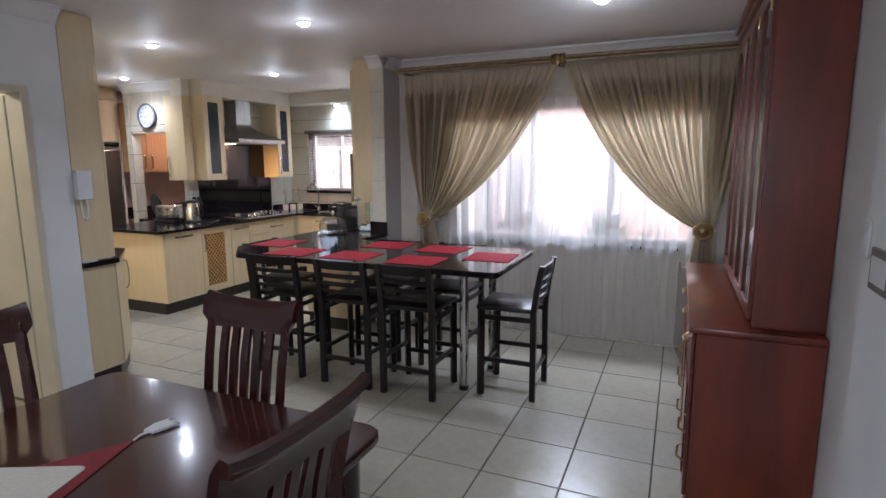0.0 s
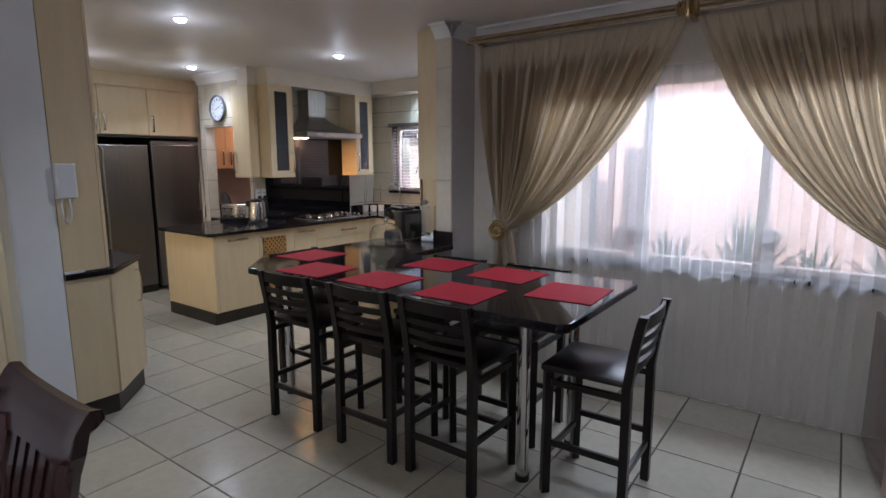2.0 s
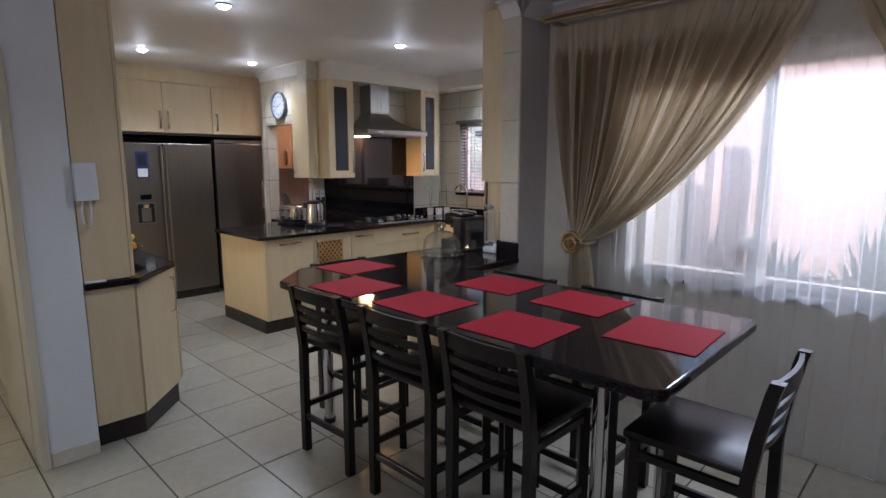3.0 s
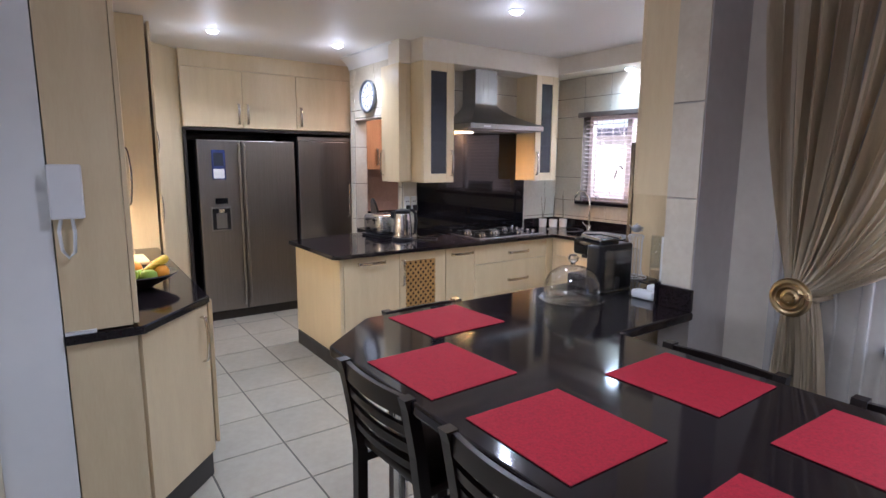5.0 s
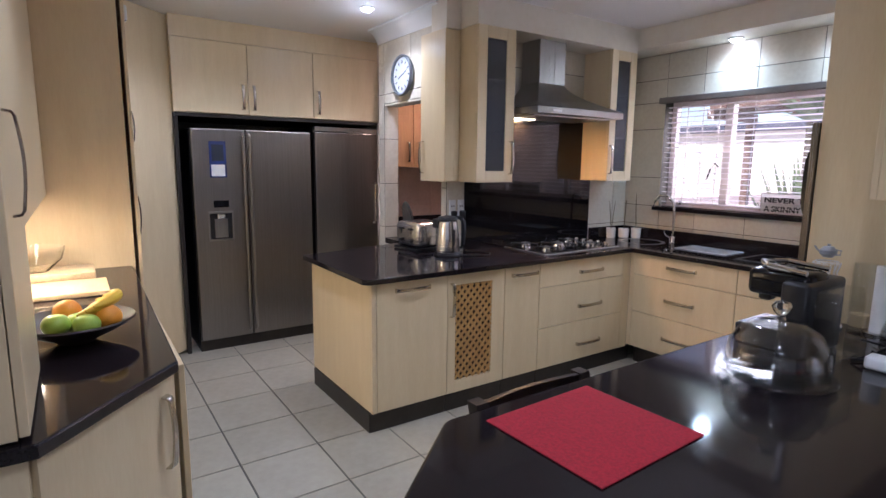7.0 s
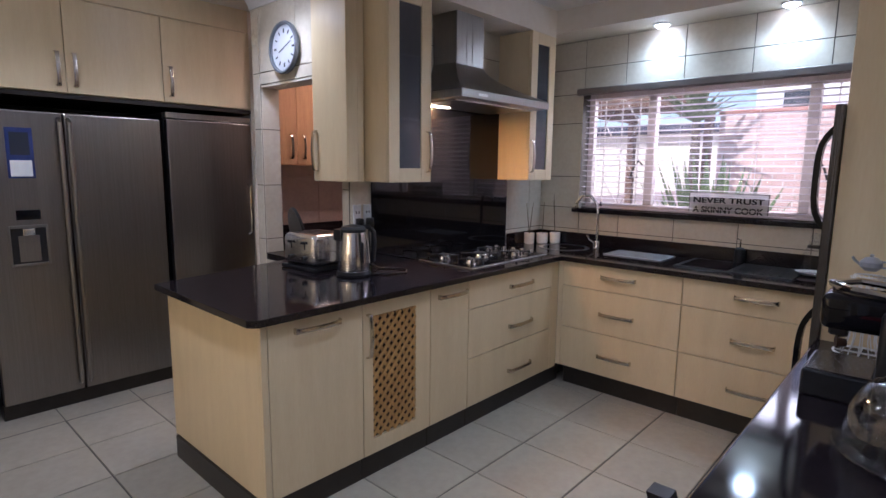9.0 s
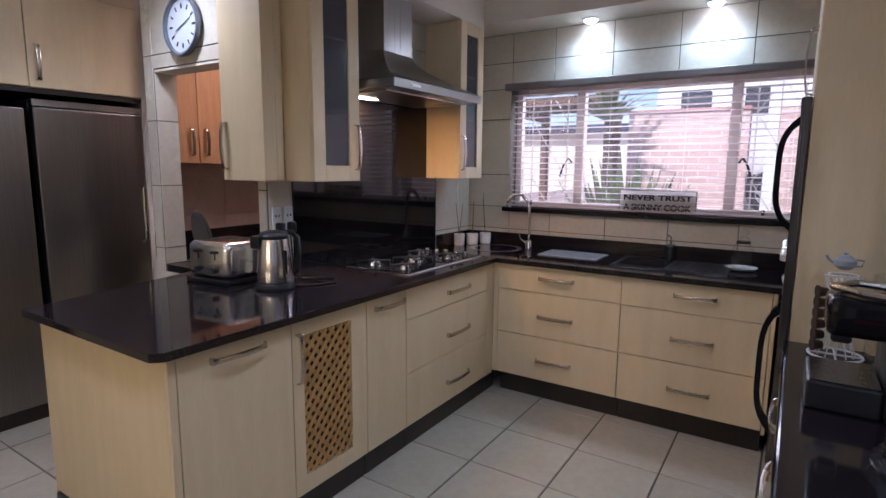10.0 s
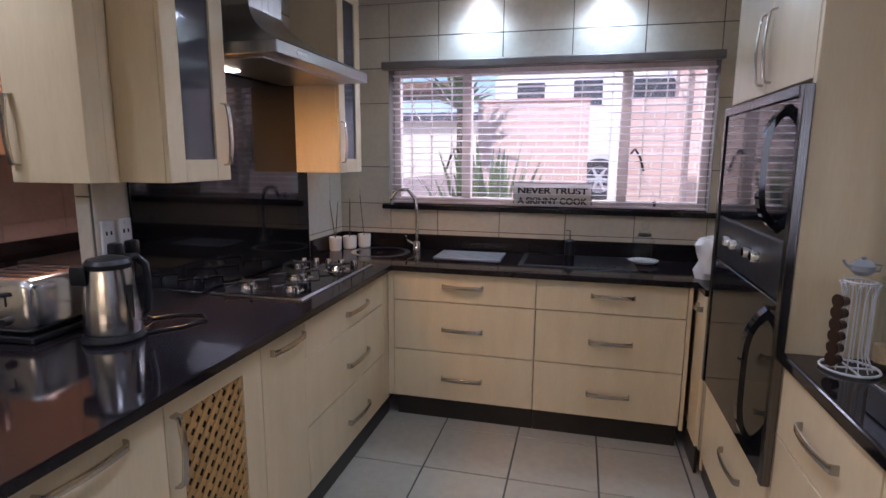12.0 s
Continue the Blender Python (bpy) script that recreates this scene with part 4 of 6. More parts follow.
part("recess", boxes(((RX - 0.002, 3.612, 0.915), (RX + 0.002, 3.778, 1.118))), M["black"], dp, "dark dispenser recess")
part("back_plate", boxes(((RX + 0.002, 3.645, 0.925), (RX + 0.0045, 3.745, 1.075)), bevel=0.001), M["steel"], dp)
part("nozzle", boxes(((RX + 0.003, 3.665, 1.075), (RX + 0.022, 3.725, 1.117)), bevel=0.005, seg=2), M["chrome"], dp, "chrome nozzle")
part("control_panel", boxes(((RX, 3.645, 1.165), (RX + 0.004, 3.76, 1.22)), bevel=0.002), M["blackgloss"], dl, "small black control panel")
part("sticker", boxes(((RX, 3.63, 1.40), (RX + 0.002, 3.755, 1.68))), M["display"], dl, "dark blue sticker")
part("sticker_text", boxes(((RX + 0.002, 3.642, 1.41), (RX + 0.003, 3.743, 1.50))), M["paper"], dl, "white lower label")
part("sticker_text", boxes(((RX + 0.002, 3.648, 1.53), (RX + 0.003, 3.737, 1.655))), M["carpaint"], dl)
f = thing("upright_freezer", (-7.25, 4.67, 0), "tall brushed steel upright freezer", "freezer")
part("body", boxes(((-7.6, 4.485, 0.03), (RX - 0.055, 5.085, 1.83)), bevel=0.006), M["black"], f)
d = part("door", boxes(((RX - 0.053, 4.487, 0.06), (RX, 5.085, 1.785)), bevel=0.008, seg=2), M["fridgesteel"], f)
part("top_trim", boxes(((RX - 0.053, 4.487, 1.79), (RX - 0.004, 5.085, 1.83)), bevel=0.004), M["steel"], f)
part("handle", tube(bmesh.new(), [(RX, 5.045, 0.98), (RX + 0.04, 5.045, 1.0), (RX + 0.04, 5.045, 1.33), (RX, 5.045, 1.35)], 0.011, 10), M["chrome"], d, "", True)
u = thing("fridge_cupboard", (-7.25, 4.1, 1.89), "row of pale maple cupboards above the fridges", "cabinet")
part("body", boxes(((-7.68, 3.40, 1.89), (RX - 0.02, 5.095, 2.43))), M["maple"], u)
part("frieze", boxes(((-7.68, 3.40, 2.432), (RX - 0.012, 5.095, CEIL))), M["maple"], u)
for y0, y1, hyv in ((3.40, 3.945, 3.905), (3.947, 4.483, 3.99), (4.485, 5.095, 4.53)):
    d = front_x("door", RX, y0, y1, 1.892, 2.428, u)
    hz_x(RX, hyv, 1.93, 2.12, d)

# ---- units along the passage wall ----
u = thing("angled_base_cabinet", (-4.0, 2.6, 0), "maple base cabinet with angled corner door and dark plinth", "cabinet", "base cabinets")
foot = [(-3.735, 2.378), (-3.735, 2.615), (-4.08, 2.93), (-5.84, 2.945), (-5.84, 2.378)]
SZ = 0.902                                             # top of the side units
part("body", prism(bmesh.new(), foot, PL + 0.02, SZ), M["maple"], u)
part("plinth", prism(bmesh.new(), [(-3.785, 2.378), (-3.785, 2.632), (-4.10, 2.935), (-5.84, 2.93), (-5.84, 2.378)], 0, PL + 0.015, 0.002), M["plinth"], u, "black-brown plinth")
dv = Vector((-0.345, 0.315, 0)).normalized()
nv = Vector((0.315, 0.345, 0)).normalized()
p0, p1 = Vector((-3.735, 2.615, 0)), Vector((-4.08, 2.93, 0))
bm = bmesh.new()
prism(bm, [tuple((p0 + nv * 0.001)[:2]), tuple((p1 + nv * 0.001)[:2]), tuple((p1 + nv * 0.018)[:2]), tuple((p0 + nv * 0.018)[:2])], PL + 0.025, SZ - 0.003, 0.0015, 1)
d = part("door", bm, M["maple"], u)
hp = p1 - dv * 0.05 + nv * 0.018
part("handle", bow((hp.x, hp.y, 0.63), (hp.x, hp.y, 0.85), nv), M["handle"], d, "satin nickel bow handle", True)
part("front_panel", boxes(((-3.734, 2.38, PL + 0.025), (-3.717, 2.613, SZ - 0.003)), bevel=0.0015), M["maple"], u)
for x0, x1 in ((-4.72, -4.14), (-5.28, -4.722), (-5.84, -5.282)):
    d = front_y("door", 2.965, x0, x1, PL + 0.025, SZ - 0.003, u)
    hz_y(2.965, x0 + 0.05, 0.64, 0.85, d, 1)
single("side_worktop", prism(bmesh.new(), [(-3.69, 2.378), (-3.69, 2.635), (-4.065, 2.957), (-5.84, 2.985), (-5.84, 2.378)], SZ + 0.001, 0.938, 0.006), M["granite"], "polished black granite worktop with an angled front", "worktop")
u = thing("dresser_cabinet", (-4.0, 2.5, 0.94), "tall maple cupboard standing on the dark worktop", "cabinet")
part("body", boxes(((-4.17, 2.385, 0.939), (-3.735, 2.60, CEIL - 0.004))), M["carcass"], u)
part("end_panel", boxes(((-3.732, 2.38, 0.945), (-3.71, 2.602, CEIL - 0.004)), bevel=0.0015), M["maple"], u)
part("door", boxes(((-4.17, 2.604, 0.95), (-3.712, 2.623, CEIL - 0.006)), bevel=0.0015), M["maple"], u)
hz_y(2.623, -3.87, 1.40, 1.63, u, 1)
part("base_rail", boxes(((-3.71, 2.38, 0.939), (-3.693, 2.48, 0.952)), bevel=0.002), M["white"], u, "pale strip along the foot")
u = thing("upper_cabinet", (-5.0, 2.6, 1.38), "maple upper cabinet over a lit worktop niche", "cabinet")
part("body", boxes(((-5.84, 2.378, 1.345), (-4.172, 2.62, CEIL - 0.004))), M["maple"], u)
part("niche_back", boxes(((-5.84, 2.364, 0.940), (-4.172, 2.376, 1.343))), M["walltile"], u, "cream back of the niche")
part("lamp_strip", boxes(((-5.4, 2.47, 1.331), (-4.6, 2.53, 1.344)), bevel=0.002), M["warmface"], u, "glowing warm lamp strip")
u = thing("pantry_cabinet", (-6.2, 2.7, 0), "floor-to-ceiling maple pantry cupboard", "cabinet")
part("body", prism(bmesh.new(), [(-5.845, 2.365), (-5.845, 3.0), (-6.60, 3.0), (-6.97, 3.40), (-7.68, 3.40), (-7.68, 2.365)], 0.03, CEIL - 0.004), M["maple"], u)
d = front_y("door", 3.02, -6.57, -5.86, 0.06, CEIL - 0.03, u)
hz_y(3.02, -5.90, 1.10, 1.33, d, 1)
hz_y(3.02, -5.90, 1.62, 1.80, d, 1)
single("motion_sensor", boxes(((-6.68, 3.06, 2.43), (-6.62, 3.12, 2.53)), bevel=0.012, seg=2), M["white"], "small white motion sensor under the ceiling", "sensor")

# intercom phone
ph = thing("intercom_phone", (-3.705, 2.43, 1.46), "white wall intercom phone with a looped cord", "phone")
part("back_plate", boxes(((-3.709, 2.375, 1.372), (-3.664, 2.478, 1.565)), bevel=0.006, seg=2), M["white"], ph)
part("handset", boxes(((-3.688, 2.376, 1.375), (-3.650, 2.432, 1.562)), bevel=0.010, seg=3), M["white"], ph, "", True)
part("button", lathe(bmesh.new(), [(0, 0.004), (0.01, 0.003), (0.011, 0)], (0, 0, 0), 14), M["black"], ph)
ph.children[-1].data.transform(Matrix.Translation((0.056, 0.020, 0.085)) @ pose(0, 0, 0, 0, 90, 0) @ Matrix.Translation(ph.location))
part("cord", tube(bmesh.new(), [(-3.685, 2.405, 1.374), (-3.68, 2.395, 1.33), (-3.68, 2.40, 1.26), (-3.68, 2.418, 1.232), (-3.68, 2.436, 1.25), (-3.68, 2.442, 1.32), (-3.685, 2.438, 1.374)], 0.006, 8), M["white"], ph, "", True)

# ---- oven tower ----
OX = -3.322
u = thing("oven_tower", (-3.0, 5.6, 0), "tall maple oven housing with a cupboard above and drawer below", "cabinet")
part("body", boxes(((OX + 0.02, 5.215, 0.03), (-2.63, 6.045, CEIL - 0.004))), M["carcass"], u)
part("side_panel", boxes(((OX, 5.185, 0.03), (-2.63, 5.213, CEIL - 0.004)), bevel=0.0015), M["maple"], u)
part("far_panel", boxes(((OX, 6.047, 0.03), (-2.63, 6.062, CEIL - 0.004)), bevel=0.0015), M["maple"], u)
for y0, y1, hyv in ((5.205, 5.622, 5.58), (5.624, 6.045, 5.665)):
    d = front_x("door", OX - 0.002, y0, y1, 1.715, CEIL - 0.02, u, sgn=-1)
    hz_x(OX - 0.002, hyv, 1.75, 1.99, d, -1)
d = front_x("drawer", OX - 0.002, 5.205, 6.045, 0.10, 0.485, u, "mapleh", sgn=-1)
hx(OX - 0.002, 5.46, 5.70, 0.33, d, -1)
part("plinth", boxes(((OX + 0.01, 5.19, 0), (OX + 0.02, 6.06, 0.095))), M["plinth"], u, "black-brown plinth")
o = thing("built_in_oven", (-3.1, 5.67, 0.49), "black glass double oven with curved black handles", "oven")
part("frame", boxes(((OX - 0.030, 5.178, 0.492), (OX - 0.003, 5.210, 1.70)), ((OX - 0.030, 6.015, 0.492), (OX - 0.003, 6.045, 1.70)), ((OX - 0.032, 5.210, 1.67), (OX - 0.003, 6.015, 1.70)), bevel=0.002), M["ovenframe"], o, "dark steel trim frame")
part("upper_door", boxes(((OX - 0.024, 5.212, 1.255), (OX - 0.003, 6.013, 1.668)), bevel=0.003), M["blackgloss"], o)
part("control_panel", boxes(((OX - 0.020, 5.212, 1.072), (OX - 0.003, 6.013, 1.25)), bevel=0.003), M["black"], o)
part("lower_door", boxes(((OX - 0.024, 5.212, 0.495), (OX - 0.003, 6.013, 1.067)), bevel=0.003), M["blackgloss"], o)
for z0, z1 in ((1.27, 1.655), (0.55, 1.03)):
    rows = []
    for k in range(17):
        s = k / 16
        z, q = z0 + (z1 - z0) * s, 1 - abs(2 * s - 1) ** 4
        xo, thick = OX - 0.024 - 0.062 * q, 0.016 + 0.03 * max(0.0, abs(2 * s - 1) - 0.72) / 0.28
        rows.append([(xo - 0.002, 5.285, z), (xo - 0.002, 5.325, z), (min(xo + thick, OX - 0.022), 5.325, z), (min(xo + thick, OX - 0.022), 5.285, z), (xo - 0.002, 5.285, z)])
    bm = grid(bmesh.new(), rows)
    bmesh.ops.remove_doubles(bm, verts=bm.verts, dist=0.0003)
    bmesh.ops.recalc_face_normals(bm, faces=bm.faces)
    part("handle", bm, M["blackgloss"], o, "curved glossy black handle", True)
for y in (5.44, 5.53, 5.71, 5.80):
    k = part("knob", lathe(bmesh.new(), [(0, 0.03), (0.016, 0.03), (0.02, 0.022), (0.022, 0)], (0, 0, 0), 16), M["chrome"], o, "chrome control knob", True)
    k.data.transform(Matrix.Translation(Vector((OX - 0.020, y, 1.17)) - o.location) @ pose(0, 0, 0, 0, -90, 0) @ Matrix.Translation(o.location))
u = thing("nook_drawer_cabinet", (-3.0, 4.9, 0), "maple drawer cabinet under the coffee corner", "cabinet", "drawer cabinets")
part("body", boxes(((OX + 0.02, 4.30, PL), (-2.80, 5.18, 0.889))), M["maple"], u)
for (y0, y1) in ((4.62, 5.18), (4.30, 4.617)):
    for z0, z1, hzv in ((0.67, 0.885, 0.78), (0.39, 0.668, 0.53), (PL, 0.388, 0.25)):
        d = front_x("drawer", OX, y0, y1, z0, z1, u, "mapleh", sgn=-1)
        hx(OX, (y0 + y1) / 2 - 0.11, (y0 + y1) / 2 + 0.11, hzv, d, -1)
part("plinth", boxes(((OX + 0.01, 4.30, 0), (-2.8, 5.18, PL - 0.003))), M["plinth"], u, "black-brown plinth")
u = thing("nook_wall_cabinet", (-2.85, 4.95, 1.43), "maple wall cabinet over the coffee corner", "cabinet", "wall cabinets")
part("body", boxes(((-2.961, 4.70, 1.432), (-2.772, 5.182, CEIL - 0.004)), bevel=0.0015), M["maple"], u)
for y0, y1, hyv in ((4.70, 4.94, 4.91), (4.942, 5.182, 4.97)):
    d = front_x("door", -2.98, y0, y1, 1.432, CEIL - 0.006, u, sgn=-1)
    hz_x(-2.98, hyv, 1.47, 1.68, d, -1)

# ---- breakfast table ----
TT = 0.93
t = thing("breakfast_table", (-2.2, 3.7, 0), "long black granite breakfast table running on from the coffee worktop", "table")
def rounded(points, r, k=4):
    """Rounds the named corners: points of (x, y, round?)."""
    out, n = [], len(points)
    for i, (x, y, c) in enumerate(points):
        if not c:
            out.append((x, y))
            continue
        p, a, b = Vector((x, y)), Vector(points[i - 1][:2]), Vector(points[(i + 1) % n][:2])
        pa, pb = p + (a - p).normalized() * r, p + (b - p).normalized() * r
        for s in range(k + 1):
            q = s / k
            out.append(tuple((1 - q) ** 2 * pa + 2 * q * (1 - q) * p + q * q * pb))
    return out
top = rounded([(-3.335, 3.42, 1), (-3.09, 3.145, 1), (-1.035, 3.145, 1), (-1.0, 3.18, 1), (-1.01, 4.11, 1), (-1.045, 4.14, 1), (-2.60, 4.14, 0), (-2.60, 4.654, 0), (-2.78, 4.654, 0), (-2.78, 5.182, 0), (-3.335, 5.182, 0)], 0.022)
part("tabletop", prism(bmesh.new(), top, 0.89, TT, 0.009, 3), M["granite"], t)
for x, y in ((-1.34, 3.46), (-1.28, 3.92), (-3.12, 3.46)):
    lg = part("leg", tube(bmesh.new(), [(x, y, 0.03), (x, y, 0.889)], 0.03, 20), M["chrome"], t, "chrome tube leg", True)
    part("foot", lathe(bmesh.new(), [(0, 0), (0.036, 0), (0.036, 0.028), (0.031, 0.03)], (x, y, 0), 20), M["black"], lg, "black foot", True)
single("table_upstand", boxes(((-2.76, 4.632, TT + 0.001), (-2.602, 4.653, TT + 0.10)), ((-2.80, 4.654, TT + 0.001), (-2.782, 5.18, TT + 0.10)), bevel=0.003), M["granite"], "black granite upstand at the coffee corner", "upstand")
bmm = boxes(((-0.179, -0.166, 0), (0.179, 0.166, 0.003)), bevel=0.001)
mat0 = single("placemat", bmm, M["red"], "woven red rectangular placemat on the black table", "placemat", "placemats")
MATS = [(-3.115, 3.68, 92), (-2.69, 3.355, 2), (-2.185, 3.37, -1), (-1.655, 3.37, 1), (-2.18, 3.915, 1), (-1.675, 3.88, -2), (-1.215, 3.68, 93)]
for i, (x, y, a) in enumerate(MATS):
    m = pose(x, y, TT + 0.001, 0, 0, a)
    if i == 0:
        mat0.matrix_basis = m
    else:
        copy_thing(mat0, m)


def stool():
    """A bar stool: back along -y, seat facing +y, at the origin."""
    s = thing("bar_stool", (0, 0, 0), "black-stained wooden bar stool with a ladder back", "stool", "bar stools")
    w, h = 0.19, 0.61
    part("seat", boxes(((-0.205, -0.175, h), (0.205, 0.215, h + 0.032)), bevel=0.009, seg=2), M["stool"], s, "", True)
    for x in (-w, w):
        bm = tube(bmesh.new(), [(x, 0.185, 0.0), (x, 0.18, h)], 0.027, 4, flat=1.0)
        part("leg", bm, M["stool"], s)
        bm = bmesh.new()
        prof = [(-0.185, 0.0), (-0.185, 0.30), (-0.182, 0.60), (-0.20, 0.75), (-0.228, 0.90), (-0.238, 0.935)]
        for (ya, za), (yb, zb) in zip(prof, prof[1:]):
            r = 0.019
            v = [bm.verts.new((x + dx, y + dy, z)) for y, z in ((ya, za), (yb, zb)) for dx, dy in ((-r, -r), (r, -r), (r, r), (-r, r))]
            for k in range(4):
                bm.faces.new((v[k], v[(k + 1) % 4], v[4 + (k + 1) % 4], v[4 + k]))
        bm.faces.new(v[4:])
        bmesh.ops.remove_doubles(bm, verts=bm.verts, dist=0.0005)
        bmesh.ops.recalc_face_normals(bm, faces=bm.faces)
        part("leg", bm, M["stool"], s)
    for z0, z1, y in ((0.868, 0.93, -0.226), (0.805, 0.835, -0.212), (0.745, 0.775, -0.200), (0.69, 0.715, -0.192)):
        rows = []
        for k in range(9):
            x = -w + 2 * w * k / 8
            yc = y - 0.020 * (1 - (x / w) ** 2)
            rows.append([(x, yc - 0.008, z0), (x, yc + 0.008, z0), (x, yc + 0.006, z1), (x, yc - 0.010, z1), (x, yc - 0.008, z0)])
        bm = grid(bmesh.new(), rows)
        bmesh.ops.remove_doubles(bm, verts=bm.verts, dist=0.0004)
        bmesh.ops.recalc_face_normals(bm, faces=bm.faces)
        part("back_slat", bm, M["stool"], s, "", True)
    for a, b in (((-w, 0.183, 0.20), (w, 0.183, 0.20)), ((-w, -0.185, 0.20), (w, -0.185, 0.20)), ((-w, -0.185, 0.26), (-w, 0.183, 0.26)), ((w, -0.185, 0.26), (w, 0.183, 0.26)),
                 ((-w, 0.18, 0.56), (w, 0.18, 0.56)), ((-w, -0.183, 0.56), (-w, 0.18, 0.56)), ((w, -0.183, 0.56), (w, 0.18, 0.56))):
        d = (Vector(b) - Vector(a)).normalized() * 0.018
        a2, b2 = Vector(a) + d, Vector(b) - d
        n = Vector((abs(d.y), abs(d.x), 0)).normalized() * 0.010
        part("stretcher", boxes((a2 - n - Vector((0, 0, 0.016)), b2 + n + Vector((0, 0, 0.016))), bevel=0.002), M["stool"], s)
    return s


st = stool()
STOOLS = [(-2.75, 3.375, 2), (-2.155, 3.375, 0), (-1.65, 3.375, -1), (-1.025, 3.63, 91), (-3.13, 3.735, -89), (-2.225, 3.955, 180), (-1.64, 3.955, 180)]
for i, (x, y, a) in enumerate(STOOLS):
    m = pose(x, y, 0, 0, 0, a)
    if i == 0:
        st.matrix_basis = m
    else:
        copy_thing(st, m)

# ---- dining table, chairs, sideboard ----
t = thing("dining_table", (-1.5, 0.8, 0), "polished dark mahogany dining table", "table")
part("tabletop", prism(bmesh.new(), rounded([(-2.12, 0.12, 1), (-0.83, 0.12, 1), (-0.83, 1.45, 1), (-2.12, 1.45, 1)], 0.08), 0.722, 0.76, 0.012, 3), M["mahogany_dark"], t)
for x in (-2.03, -0.93):
    for y in (0.22, 1.35):
        part("leg", tube(bmesh.new(), [(x, y, 0), (x, y, 0.08), (x, y, 0.5), (x, y, 0.722)], [0.03, 0.036, 0.045, 0.05], 12), M["mahogany_dark"], t, "", True)
part("apron", boxes(((-2.03, 0.21, 0.63), (-0.93, 0.235, 0.722)), ((-2.03, 1.335, 0.63), (-0.93, 1.36, 0.722)), ((-2.05, 0.22, 0.63), (-2.025, 1.35, 0.722)), ((-0.935, 0.22, 0.63), (-0.91, 1.35, 0.722))), M["mahogany_dark"], t)


def chair():
    """A dining chair at the origin facing +y, its back along -y."""
    s = thing("dining_chair", (0, 0, 0), "dark red mahogany dining chair with a slatted scrolled back", "chair", "dining chairs")
    part("seat", boxes(((-0.225, -0.20, 0.43), (0.225, 0.22, 0.475)), bevel=0.012, seg=2), M["chairwood"], s, "", True)
    for x in (-0.19, 0.19):
        part("leg", tube(bmesh.new(), [(x, 0.18, 0), (x, 0.18, 0.43)], [0.022, 0.03], 4), M["chairwood"], s)
        pts = [(x, -0.23, 0), (x, -0.195, 0.43), (x * 1.02, -0.205, 0.62), (x * 1.04, -0.235, 0.82), (x * 1.06, -0.265, 0.955)]
        part("leg", tube(bmesh.new(), pts, [0.024, 0.027, 0.026, 0.024, 0.022], 4), M["chairwood"], s, "", False)
    rows = []
    for k in range(13):
        u = -1 + k / 6
        x = 0.245 * u
        zt, bend = 1.045 - 0.010 * (1 - u * u) + 0.008 * u ** 6, -0.004 * (1 - u * u)
        zb = 0.925 + 0.012 * (1 - abs(u)) if abs(u) < 0.86 else 0.925 + 0.05 * (abs(u) - 0.86) / 0.14
        prof = [(0.014, zb), (0.004, (zb + zt) / 2), (-0.014, zt - 0.012), (-0.026, zt), (-0.046, zt - 0.004), (-0.050, zt - 0.022), (-0.034, zt - 0.035), (-0.022, (zb + zt) / 2), (-0.012, zb), (0.014, zb)]
        rows.append([(x, -0.268 + dy + bend, z) for dy, z in prof])
    bm = grid(bmesh.new(), rows)
    bmesh.ops.remove_doubles(bm, verts=bm.verts, dist=0.0004)
    bmesh.ops.holes_fill(bm, edges=bm.edges, sides=12)
    bmesh.ops.recalc_face_normals(bm, faces=bm.faces)
    part("top_rail", bm, M["chairwood"], s, "scrolled top rail", True)
    for k in range(5):
        x = -0.116 + 0.058 * k
        rows = []
        for z, y, w in ((0.475, -0.19, 0.017), (0.60, -0.205, 0.018), (0.72, -0.222, 0.020), (0.84, -0.242, 0.019), (0.94, -0.268, 0.017)):
            rows.append([(x * (1 + 0.12 * (z - 0.475)) - w, y - 0.007, z), (x * (1 + 0.12 * (z - 0.475)) + w, y - 0.007, z), (x * (1 + 0.12 * (z - 0.475)) + w, y + 0.007, z), (x * (1 + 0.12 * (z - 0.475)) - w, y + 0.007, z), (x * (1 + 0.12 * (z - 0.475)) - w, y - 0.007, z)])
        bm = grid(bmesh.new(), rows)
        bmesh.ops.remove_doubles(bm, verts=bm.verts, dist=0.0004)
        bmesh.ops.recalc_face_normals(bm, faces=bm.faces)
        part("back_slat", bm, M["chairwood"], s)
    for a, b in (((-0.19, 0.18), (0.19, 0.18)), ((-0.19, -0.2), (-0.19, 0.18)), ((0.19, -0.2), (0.19, 0.18))):
        part("rail", boxes(((a[0] - 0.01, a[1] - 0.01, 0.37), (b[0] + 0.01, b[1] + 0.01, 0.43)), bevel=0.002), M["chairwood"], s)
    for ob in s.children:
        ob.data.transform(Matrix.Diagonal((0.89, 1.0, 1.055, 1)))
    return s


ch = chair()
for i, (x, y, a) in enumerate([(-1.485, 1.285, 180), (-0.98, 0.867, 88), (-1.934, 0.915, -100)]):
    m = pose(x, y, 0, 0, 0, a)
    if i == 0:
        ch.matrix_basis = m
    else:
        copy_thing(ch, m)
single("table_runner", prism(bmesh.new(), [(-1.70, 0.35), (-1.33, 0.35), (-1.385, 0.72), (-1.506, 1.065), (-1.66, 0.80)], 0.761, 0.764, 0.001, 1), M["runner"], "dark red table runner with a tasselled point", "table runner")
